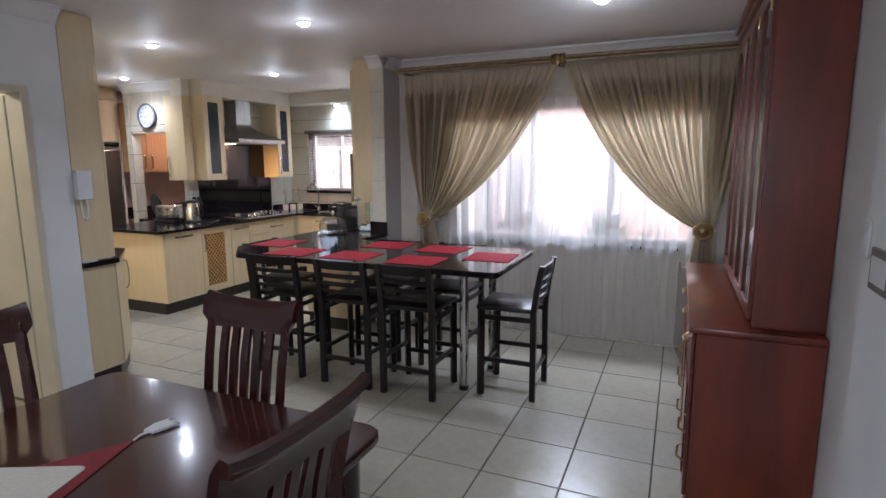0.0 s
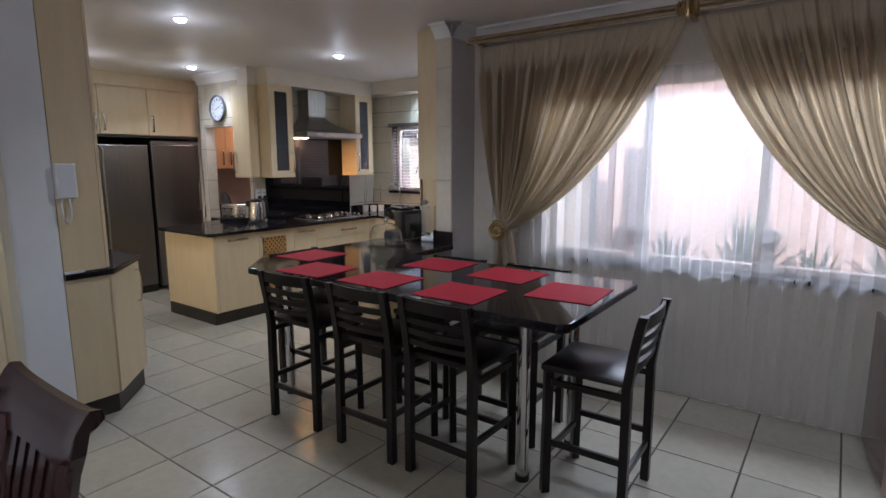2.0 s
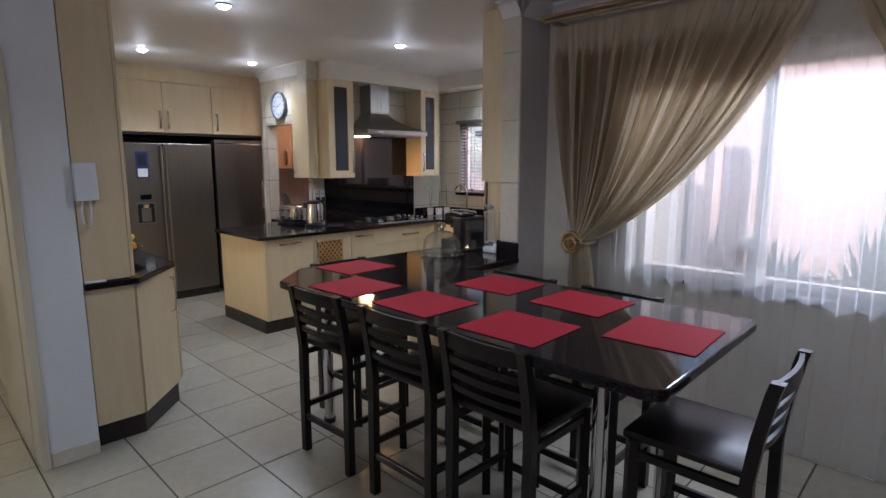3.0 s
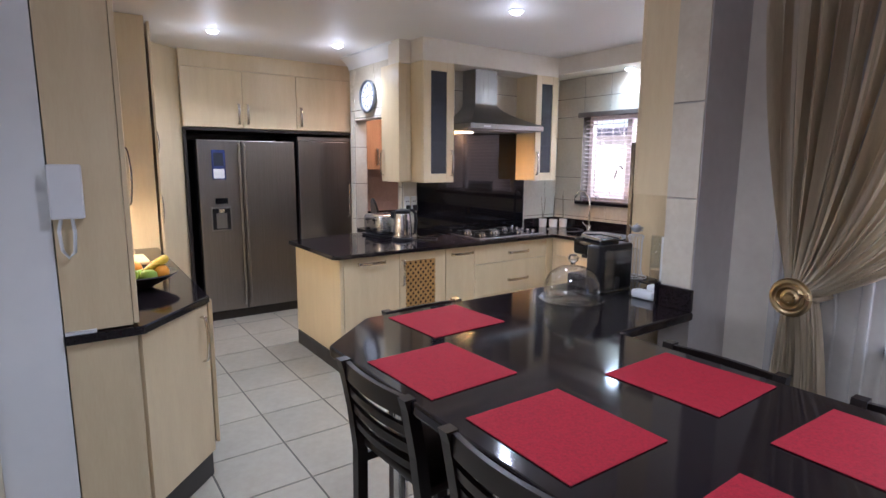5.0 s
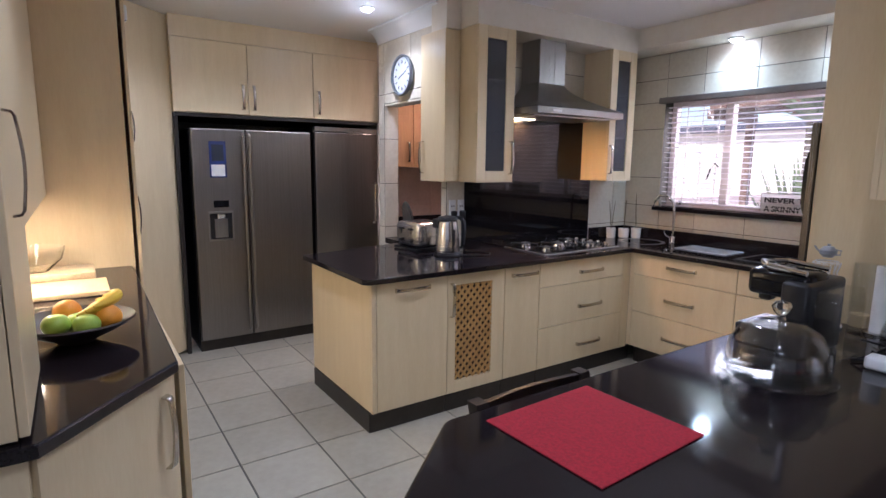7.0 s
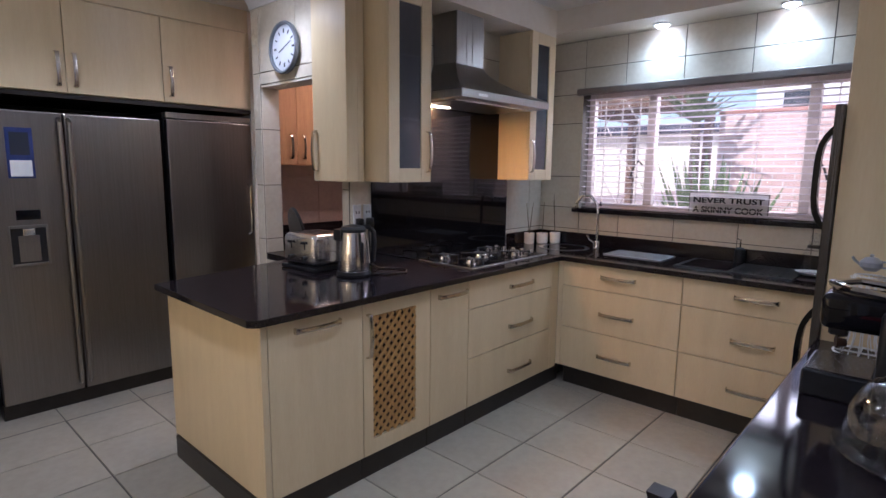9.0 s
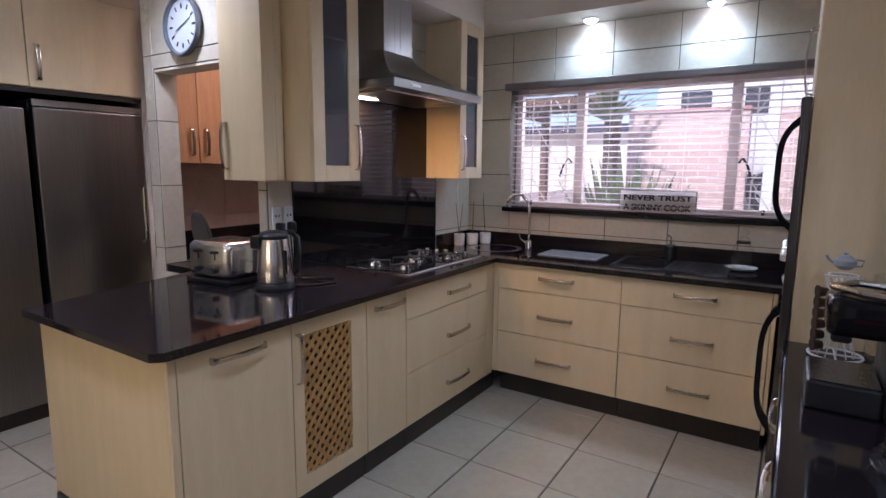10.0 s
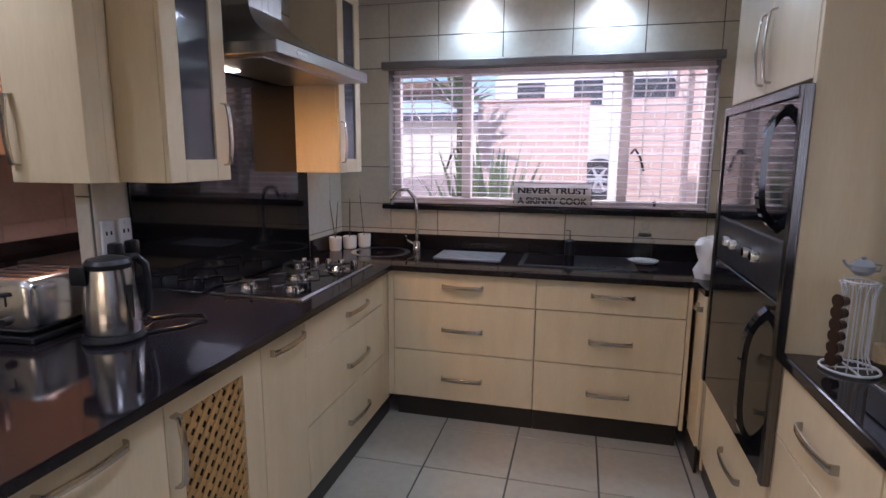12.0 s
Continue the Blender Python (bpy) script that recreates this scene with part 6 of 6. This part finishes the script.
# ---- coffee corner ----
cm = thing("coffee_machine", (-3.12, 4.68, TT), "black capsule coffee machine with a side water tank", "coffee machine")
z0 = TT + 0.001
part("body", boxes(((-3.14, 4.57, z0), (-3.055, 4.84, z0 + 0.24)), bevel=0.014, seg=3), M["black"], cm, "", True)
part("drip_tray", boxes(((-3.285, 4.60, z0), (-3.142, 4.80, z0 + 0.066)), ((-3.262, 4.612, z0 + 0.0005), (-3.15, 4.79, z0 + 0.03)), bevel=0.005, seg=2), M["black"], cm)
part("grid", boxes(((-3.278, 4.607, z0 + 0.066), (-3.146, 4.793, z0 + 0.070)), bevel=0.001), M["ovenframe"], cm, "dark steel drip grid")
part("head", boxes(((-3.26, 4.60, z0 + 0.175), (-3.07, 4.75, z0 + 0.265)), bevel=0.02, seg=3), M["blackgloss"], cm, "", True)
part("lever", tube(bmesh.new(), [(-3.08, 4.60, z0 + 0.268), (-3.20, 4.61, z0 + 0.278), (-3.25, 4.68, z0 + 0.278), (-3.20, 4.75, z0 + 0.278), (-3.08, 4.76, z0 + 0.268)], 0.009, 8), M["chrome"], cm, "", True)
part("water_tank", boxes(((-3.052, 4.60, z0 + 0.0), (-2.985, 4.80, z0 + 0.22)), bevel=0.008, seg=2), M["thinglass"], cm, "clear water tank")
part("spout", boxes(((-3.245, 4.655, z0 + 0.15), (-3.205, 4.70, z0 + 0.186)), bevel=0.005), M["black"], cm)
cs = thing("capsule_stand", (-3.18, 5.06, TT), "white wire capsule stand with dark capsules and a teapot finial", "capsule stand")
cx, cy = -3.205, 5.07
bm = bmesh.new()
tube(bm, [(cx + 0.068 * math.cos(a), cy + 0.068 * math.sin(a), z0 + 0.006) for a in [2 * math.pi * q / 28 for q in range(29)]], 0.0035, 6)
for a in (0, math.pi / 2):
    tube(bm, [(cx + 0.068 * math.cos(a), cy + 0.068 * math.sin(a), z0 + 0.006), (cx - 0.068 * math.cos(a), cy - 0.068 * math.sin(a), z0 + 0.006)], 0.003, 6)
for q in range(12):
    a = 2 * math.pi * q / 12
    tube(bm, [(cx + r_ * math.cos(a + t_), cy + r_ * math.sin(a + t_), z0 + z_) for r_, t_, z_ in ((0.05, 0, 0.006), (0.036, 0, 0.05), (0.036, 0, 0.215), (0.045, 0.1, 0.242), (0.045, 0.4, 0.242), (0.037, 0.52, 0.21))], 0.0018, 6)
tube(bm, [(cx + 0.036 * math.cos(a), cy + 0.036 * math.sin(a), z0 + 0.246) for a in [2 * math.pi * q / 20 for q in range(21)]], 0.0025, 6)
part("wire_frame", bm, M["white"], cs, "", True)
tpm = lathe(bmesh.new(), [(0, 0.235), (0.02, 0.236), (0.036, 0.252), (0.036, 0.27), (0.02, 0.287), (0.006, 0.29), (0.008, 0.298), (0, 0.302)], (cx, cy, z0 + 0.012), 20)
tube(tpm, [(cx - 0.03, cy, z0 + 0.012 + 0.255), (cx - 0.05, cy, z0 + 0.012 + 0.27), (cx - 0.06, cy, z0 + 0.012 + 0.285)], 0.005, 8)
tube(tpm, [(cx + 0.03, cy, z0 + 0.012 + 0.275), (cx + 0.055, cy, z0 + 0.012 + 0.272), (cx + 0.05, cy, z0 + 0.012 + 0.252), (cx + 0.033, cy, z0 + 0.012 + 0.25)], 0.004, 8)
bmesh.ops.transform(tpm, matrix=Matrix.Translation((cx, cy, z0 + 0.262)) @ Matrix.Scale(0.78, 4) @ Matrix.Translation((-cx, -cy, -z0 - 0.247)), verts=tpm.verts)
part("teapot_finial", tpm, M["greyceramic"], cs, "small grey-white teapot", True)
for q in range(6):
    cap = part("capsule", lathe(bmesh.new(), [(0, 0), (0.012, 0), (0.016, 0.02), (0.019, 0.024), (0.019, 0.027), (0, 0.027)], (0, 0, 0), 16), M["capsule"], cs, "", True)
    turn_to(cap, cs, (cx - 0.035, cy - 0.02, z0 + 0.035 + 0.032 * q), 0, -90, 20)
pr = thing("paper_roll", (-3.0, 5.0, TT), "white kitchen paper roll standing on its holder", "paper roll")
part("holder", lathe(bmesh.new(), [(0, 0), (0.045, 0), (0.045, 0.008), (0, 0.01)], (-3.03, 5.105, z0), 26), M["chrome"], pr, "", True)
part("roll", lathe(bmesh.new(), [(0.014, 0.01), (0.030, 0.01), (0.030, 0.25), (0.014, 0.25), (0.014, 0.01)], (-3.03, 5.105, z0), 26), M["paper"], pr, "", True)
gj = thing("storage_jar", (-3.03, 5.08, TT), "tall clear glass storage jar", "jar")
part("jar", lathe(bmesh.new(), [(0, 0), (0.036, 0), (0.038, 0.02), (0.036, 0.24), (0.033, 0.25), (0.031, 0.24), (0.034, 0.02), (0, 0.012)], (-3.098, 5.12, z0), 26), M["thinglass"], gj, "", True)
part("contents", lathe(bmesh.new(), [(0, 0.014), (0.031, 0.014), (0.031, 0.06), (0, 0.065)], (-3.098, 5.12, z0), 20), M["boardwood"], gj, "", True)
gb = single("glass_bowl", lathe(bmesh.new(), [(0, 0.15), (0.03, 0.145), (0.08, 0.10), (0.1, 0.03), (0.1, 0.0), (0.096, 0.0), (0.096, 0.03), (0.076, 0.096), (0.028, 0.14), (0, 0.145)], (-2.91, 5.06, z0), 28), M["thinglass"], "clear upturned glass bowl on the coffee worktop", "bowl", smooth=True)
ad = thing("plug_adapter", (-2.82, 4.57, TT), "white multi-plug adapter with black cables", "adapter")
part("block", boxes(((-2.93, 4.66, z0), (-2.81, 4.72, z0 + 0.042)), bevel=0.012, seg=3), M["white"], ad, "", True)
part("block", boxes(((-2.89, 4.725, z0), (-2.82, 4.78, z0 + 0.06)), bevel=0.01, seg=3), M["white"], ad, "", True)
part("cable", tube(bmesh.new(), [(-2.985, 4.80, z0 + 0.05), (-2.93, 4.86, z0 + 0.03), (-2.90, 4.83, z0 + 0.05), (-2.95, 4.76, z0 + 0.012), (-2.97, 4.70, z0 + 0.006), (-2.93, 4.69, z0 + 0.02)], 0.004, 8), M["black"], ad, "", True)
part("cable", tube(bmesh.new(), [(-2.83, 4.77, z0 + 0.06), (-2.84, 4.83, z0 + 0.08), (-2.90, 4.87, z0 + 0.05), (-2.95, 4.86, z0 + 0.012), (-2.98, 4.90, z0 + 0.006)], 0.004, 8), M["black"], ad, "", True)
cd = thing("cake_dome", (-3.03, 4.41, TT), "clear glass cake dome with a ball knob on a glass stand", "cake dome")
part("plate", lathe(bmesh.new(), [(0, 0.012), (0.13, 0.012), (0.145, 0.02), (0.148, 0.016), (0.13, 0.004), (0.06, 0.0), (0, 0.0)], (-3.05, 4.41, z0), 48), M["thinglass"], cd, "", True)
part("dome", lathe(bmesh.new(), [(0.128, 0.014), (0.131, 0.05), (0.124, 0.10), (0.10, 0.145), (0.06, 0.17), (0.015, 0.178), (0.0, 0.178), (0.0, 0.175), (0.015, 0.175), (0.059, 0.167), (0.098, 0.142), (0.121, 0.10), (0.128, 0.05), (0.125, 0.014), (0.128, 0.014)], (-3.05, 4.41, z0), 48), M["thinglass"], cd, "", True)
part("knob", lathe(bmesh.new(), [(0.012, 0.179), (0.01, 0.19), (0.02, 0.20), (0.026, 0.215), (0.018, 0.23), (0, 0.235)], (-3.05, 4.41, z0), 20), M["glass"], cd, "", True)

for ob in cd.children:
    ob.data.transform(Matrix.Translation((-0.005, -0.055, 0)) @ Matrix.Diagonal((1.02, 1.02, 0.97, 1)) @ Matrix.Translation((0.02, 0, 0)))

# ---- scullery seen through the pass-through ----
u = thing("scullery_cupboard", (-6.95, 5.8, 1.49), "maple wall cupboards with warm scullery light tinted into their colour", "cabinet")
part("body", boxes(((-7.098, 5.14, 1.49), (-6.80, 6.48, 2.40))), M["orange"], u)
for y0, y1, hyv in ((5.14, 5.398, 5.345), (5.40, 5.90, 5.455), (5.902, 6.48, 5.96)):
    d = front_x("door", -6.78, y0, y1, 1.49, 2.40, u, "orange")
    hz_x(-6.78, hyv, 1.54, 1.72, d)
single("scullery_worktop", boxes(((-7.098, 5.14, 0.86), (-6.46, 6.49, 0.90)), ((-6.46, 5.02, 0.86), (-5.63, 6.49, 0.90)), bevel=0.003), M["granite"], "black granite worktop of the scullery", "worktop")
single("scullery_upstand", boxes(((-7.098, 5.14, 0.901), (-7.07, 6.49, 1.0)), bevel=0.003), M["granite"], "black granite upstand in the scullery", "upstand")
single("scullery_sink", boxes(((-6.95, 5.75, 0.901), (-6.35, 6.25, 0.908)), bevel=0.003), M["steel"], "steel sink top in the scullery", "sink")
u = thing("scullery_cabinet", (-6.6, 6.0, 0), "maple base cabinet in the scullery", "cabinet")
part("body", boxes(((-7.09, 5.2, 0.0), (-5.64, 6.48, 0.859))), M["maple"], u)
tr = bmesh.new()
lathe(tr, [(0, 0), (0.15, 0.0), (0.16, 0.012), (0.155, 0.018), (0.14, 0.01), (0, 0.008)], (0, 0, 0), 36)
tr.transform(pose(-6.19, 4.99, 1.062, 0, 80, 74))
single("round_tray", tr, M["black"], "round black tray leaning in the pass-through", "tray", smooth=True)

# ---- outside ----
structure("ground", boxes(((-60, 7.1, -0.25), (60, 120, -0.15)), ((0.86, -60, -0.25), (60, 7.1, -0.15)), ((-60, -60, -0.25), (-8.81, 7.1, -0.15)), ((-8.81, -60, -0.25), (0.86, -3.82, -0.15))), M["paver"], "sunlit pinkish paving")
gw = thing("garden_wall", (-3, 10.6, -0.15), "pink face-brick garden wall in the sun", "wall")
part("brickwork", boxes(((-5.24, 10.5, -0.15), (-3.862, 10.75, 2.17))), M["brickwall"], gw)
part("coping", boxes(((-5.26, 10.48, 2.172), (-3.85, 10.77, 2.222)), bevel=0.01), M["brick"], gw)
gw = thing("boundary_wall", (0, 9.6, -0.15), "long pink face-brick boundary wall in the sun", "wall")
part("brickwork", boxes(((-3.0, 9.6, -0.15), (9.0, 9.85, 2.75))), M["brickwall"], gw)
part("low_brickwork", boxes(((-3.53, 9.6, -0.15), (-3.001, 9.85, 2.10))), M["brickwall"], gw, "lower length of brick wall")
part("coping", boxes(((-3.04, 9.56, 2.752), (9.04, 9.89, 2.83)), bevel=0.01), M["brick"], gw)
gp = thing("gate_pillar", (-3.0, 9.1, -0.15), "pink brick gate pillar", "pillar")
part("pillar", boxes(((-3.05, 8.5, -0.15), (-2.75, 8.8, 2.6))), M["brickwall"], gp)
fw = thing("neighbour_house", (-12, 31, -0.15), "pale far house wall with a dark roof edge", "house")
part("wall", boxes(((-24, 30, -0.15), (6.0, 36, 3.2))), M["wall"], fw)
part("roof", boxes(((-24.5, 29.4, 3.202), (6.5, 36.6, 3.6)), bevel=0.05), M["carroof"], fw)
pg = thing("pergola", (-6.0, 10.6, -0.15), "brown timber pergola in the garden", "pergola")
for k in range(7):
    part("slat", boxes(((-6.75, 10.2 + 0.16 * k, 2.30), (-5.55, 10.28 + 0.16 * k, 2.42)), bevel=0.004), M["timber"], pg)
for x in (-6.7, -5.6):
    part("beam", boxes(((x - 0.05, 10.15, 2.18), (x + 0.05, 11.35, 2.298)), bevel=0.004), M["timber"], pg)
    part("post", boxes(((x - 0.05, 11.2, -0.15), (x + 0.05, 11.3, 2.179)), bevel=0.004), M["timber"], pg)
structure("driveway", boxes(((-9.5, 11.2, -0.149), (1.5, 24.0, 0.82)), bevel=0.02), M["paver"], "raised pinkish paved driveway behind the garden wall")
van = thing("parked_van", (-3.2, 13.4, 0.82), "white van parked on the driveway behind the garden wall", "van")
bm = prism(bmesh.new(), [(-5.35, 0.30), (-1.0, 0.30), (-0.93, 0.85), (-1.05, 1.10), (-1.42, 1.22), (-1.75, 1.92), (-1.9, 2.02), (-5.25, 2.04), (-5.37, 1.9)], 0, 1.7, 0.05)
bm.transform(Matrix.Translation((0, 14.3, 0.82)) @ pose(0, 0, 0, 90, 0, 0))
part("body", bm, M["vanpaint"], van, "white painted body", True)
part("sill_cladding", boxes(((-5.30, 12.56, 1.06), (-0.98, 12.60, 1.42)), bevel=0.02), M["carpaint"], van, "dark lower cladding")
for x0, x1, z0, z1 in ((-4.99, -4.55, 2.42, 2.68), (-4.10, -3.66, 2.32, 2.70), (-3.2, -2.2, 2.36, 2.70)):
    part("window", boxes(((x0, 12.575, z0), (x1, 12.602, z1)), bevel=0.012), M["carpaint"], van, "dark tinted window")
for x in (-3.654, -1.55):
    w = part("wheel", lathe(bmesh.new(), [(0.21, 0), (0.31, 0.02), (0.335, 0.08), (0.335, 0.16), (0.31, 0.2), (0.21, 0.2)], (0, 0, 0), 32), M["black"], van, "", True)
    turn_to(w, van, (x, 12.72, 1.155), 90, 0, 0)
    rim = lathe(bmesh.new(), [(0.215, 0.196), (0.205, 0.175), (0.20, 0.165)], (0, 0, 0), 32)
    lathe(rim, [(0.055, 0.16), (0.05, 0.19), (0.0, 0.195)], (0, 0, 0), 16)
    for k in range(6):
        a = k * math.pi / 3
        tube(rim, [(0.04 * math.cos(a), 0.04 * math.sin(a), 0.182), (0.21 * math.cos(a), 0.21 * math.sin(a), 0.188)], [0.026, 0.018], 6)
    rm = part("rim", rim, M["rimgrey"], w, "bright six-spoke alloy rim", True)
    turn_to(rm, van, (x, 12.72, 1.155), 90, 0, 0)
gt = thing("gate_post", (-3.59, 9.65, -0.15), "pale painted gate post beside the brick wall", "post")
part("post", boxes(((-3.646, 9.6, -0.149), (-3.535, 9.72, 2.5)), bevel=0.008), M["wall_white"], gt)
part("cap", boxes(((-3.66, 9.585, 2.501), (-3.52, 9.735, 2.54)), bevel=0.012), M["wall_white"], gt)


def spiky(place, n, size, label):
    """A clump of long blades fanning out of one root."""
    p = thing("spiky_plant", place, label, "plant", "garden plants")
    bm = bmesh.new()
    for k in range(n):
        a, lean, ln = random.uniform(0, 2 * math.pi), random.uniform(0.15, 1.15), size * random.uniform(0.65, 1.1)
        d = Vector((math.cos(a), math.sin(a), 0))
        side = Vector((-d.y, d.x, 0))
        prev = None
        for q in range(5):
            s = q / 4
            c = Vector(place) + d * ln * s * math.sin(lean) + Vector((0, 0, ln * (s * math.cos(lean) - 0.25 * s * s * lean)))
            wd = size * 0.05 * (1 - s) * (0.5 + 1.2 * min(1, s * 3)) + 0.001
            cur = (bm.verts.new(c - side * wd), bm.verts.new(c + side * wd))
            if prev:
                bm.faces.new((prev[0], prev[1], cur[1], cur[0]))
            prev = cur
    part("blades", bm, M["leaf"], p)
    part("stem", tube(bmesh.new(), [Vector(place), Vector(place) + Vector((0, 0, size * 0.2))], [size * 0.06, size * 0.03], 8), M["stem"], p)
    return p


spiky((-4.9, 9.3, -0.15), 230, 1.85, "spiky green garden plant before the brick wall")
palm = spiky((-5.36, 10.0, 2.05), 46, 0.9, "small thin-trunked palm with drooping fronds before the brick wall")
part("trunk", tube(bmesh.new(), [(-5.38, 10.0, -0.15), (-5.34, 10.0, 0.9), (-5.36, 10.0, 2.06)], [0.09, 0.065, 0.05], 10), M["stem"], palm)
spiky((-3.2, 8.9, -0.15), 60, 1.3, "spiky green garden plant beside the pillar")
for x, y, s in ((-1.9, 8.4, 1.0), (-1.1, 8.8, 1.2), (-0.4, 8.5, 0.9), (0.5, 8.7, 1.25), (1.3, 8.6, 1.0)):
    spiky((x, y, -0.15), 70, s, "low leafy garden plant in front of the boundary wall")

# ---- wall tiles ----
def cut(rect, hole):
    (a0, b0, a1, b1), (c0, d0, c1, d1) = rect, hole
    if c0 >= a1 or c1 <= a0 or d0 >= b1 or d1 <= b0:
        return [rect]
    out = []
    if b0 < d0:
        out.append((a0, b0, a1, d0))
    if d1 < b1:
        out.append((a0, d1, a1, b1))
    lo, hi = max(b0, d0), min(b1, d1)
    if a0 < c0:
        out.append((a0, lo, c0, hi))
    if c1 < a1:
        out.append((c1, lo, a1, hi))
    return out


def tiling(parent, axis, at, sgn, span, cols, rows, holes=(), mat="walltile", gap=0.0022):
    """Tiles on an upright wall: axis 'x' or 'y' is the wall's normal, sgn the side it faces."""
    cs_, rs_ = [span[0]] + [c for c in cols if span[0] < c < span[2]] + [span[2]], [span[1]] + [r for r in rows if span[1] < r < span[3]] + [span[3]]
    for a0, a1 in zip(cs_, cs_[1:]):
        for b0, b1 in zip(rs_, rs_[1:]):
            pieces = [(a0, b0, a1, b1)]
            for h in holes:
                pieces = [q for p in pieces for q in cut(p, h)]
            for p0, q0, p1, q1 in pieces:
                if p1 - p0 < 0.012 or q1 - q0 < 0.012:
                    continue
                bm = bmesh.new()
                t0, t1, e = at, at + sgn * 0.004, 0.0012
                lo = [(p0 + gap, q0 + gap), (p1 - gap, q0 + gap), (p1 - gap, q1 - gap), (p0 + gap, q1 - gap)]
                hi = [(p0 + gap + e, q0 + gap + e), (p1 - gap - e, q0 + gap + e), (p1 - gap - e, q1 - gap - e), (p0 + gap + e, q1 - gap - e)]
                mk = (lambda u_, w_, t_: (u_, t_, w_)) if axis == "y" else (lambda u_, w_, t_: (t_, u_, w_))
                v0, v1 = [bm.verts.new(mk(u_, w_, t0)) for u_, w_ in lo], [bm.verts.new(mk(u_, w_, t1)) for u_, w_ in hi]
                bm.faces.new(v1)
                for k_ in range(4):
                    bm.faces.new((v0[k_], v0[(k_ + 1) % 4], v1[(k_ + 1) % 4], v1[k_]))
                bmesh.ops.recalc_face_normals(bm, faces=bm.faces)
                if (bm.faces[0:1] and bm.faces[:][0].normal[0 if axis == "x" else 1] * sgn < 0):
                    bmesh.ops.reverse_faces(bm, faces=bm.faces)
                ob = new("wall_tile", mesh_from("wall_tile", bm, M[mat]))
                ob.parent = parent


ob_named = bpy.data.objects
ZR = [0.625, 1.025, 1.428, 1.83, 2.23]
tiling(ob_named["wall_kitchen_window"], "y", WY, -1, (-5.494, 0.9, -2.66, 2.43), [-5.14, -4.82, -4.42, -4.015, -3.613, -3.215, -2.81], ZR, [(WX0, WZ0, WX1, WZ1)])
tiling(ob_named["wall_hob"], "x", -5.495, 1, (KY, 0.9, WY, 2.43), [5.07, 5.47, 5.87, 6.27, 6.67], ZR)
tiling(ob_named["wall_clock"], "y", KY, -1, (-6.50, 0.0, -5.50, 2.50), [-6.41, -5.99], [0.28, 0.63, 0.995, 1.357, 1.722, 2.075], [(-6.41, 0.86, -5.56, 2.0)])
tiling(ob_named["wall_clock"], "x", -6.41, 1, (KY, 0.9, KY + 0.13, 2.0), [], [0.995, 1.357, 1.722])
tiling(ob_named["wall_scullery"], "x", -7.10, 1, (5.14, 0.9, 6.49, 1.49), [5.40, 5.80, 6.20], [1.10, 1.40], (), "pinktile")
tiling(ob_named["wall_stub"], "y", 4.66, -1, (-2.77, 0.9, -2.62, 2.50), [], [1.028, 1.428, 1.84, 2.27])

# ---- floor tiles ----
def floor_tile_mesh(w, d):
    bm = bmesh.new()
    gx, gy, e = 0.0038, 0.0032, 0.0016
    lo = [(gx, gy), (w - gx, gy), (w - gx, d - gy), (gx, d - gy)]
    v0 = [bm.verts.new((x, y, -0.004)) for x, y in lo]
    v1 = [bm.verts.new((min(max(x, gx + e), w - gx - e), min(max(y, gy + e), d - gy - e), 0.0)) for x, y in lo]
    bm.faces.new(v1)
    for k_ in range(4):
        bm.faces.new((v0[k_], v0[(k_ + 1) % 4], v1[(k_ + 1) % 4], v1[k_]))
    return mesh_from("floor_tile", bm, M["tile"])


fl = ob_named["floor"]
tile_me = floor_tile_mesh(PX, P)
rest_v, rest_f = [], []
for i in range(-10, 14):
    for j in range(-17, 9):
        x, y = TX + PX * i, TY + P * j
        if x > 0.66 or x < -8.6 or y < -3.6:
            continue
        if -7.1 < x < 0.6 and 1.5 < y < 6.35 and not (x < -4.3 and y < 2.2) and not (x < -5.45 and y > 4.8):
            o = new("floor_tile", tile_me)
            o.parent = fl
            o.location = (x, y, 0.0)
        else:
            b = len(rest_v)
            g, h = 0.0032, 0.0024
            rest_v += [(x + g, y + h, 0.0), (x + PX - g, y + h, 0.0), (x + PX - g, y + P - h, 0.0), (x + g, y + P - h, 0.0)]
            rest_f.append((b, b + 1, b + 2, b + 3))
me = bpy.data.meshes.new("far_floor_tiles")
me.from_pydata(rest_v, [], rest_f)
me.materials.append(M["tile"])
o = tagged(new("far_floor_tiles", me), "cream glazed floor tiles farther off", kind="stuff")
o.parent = fl
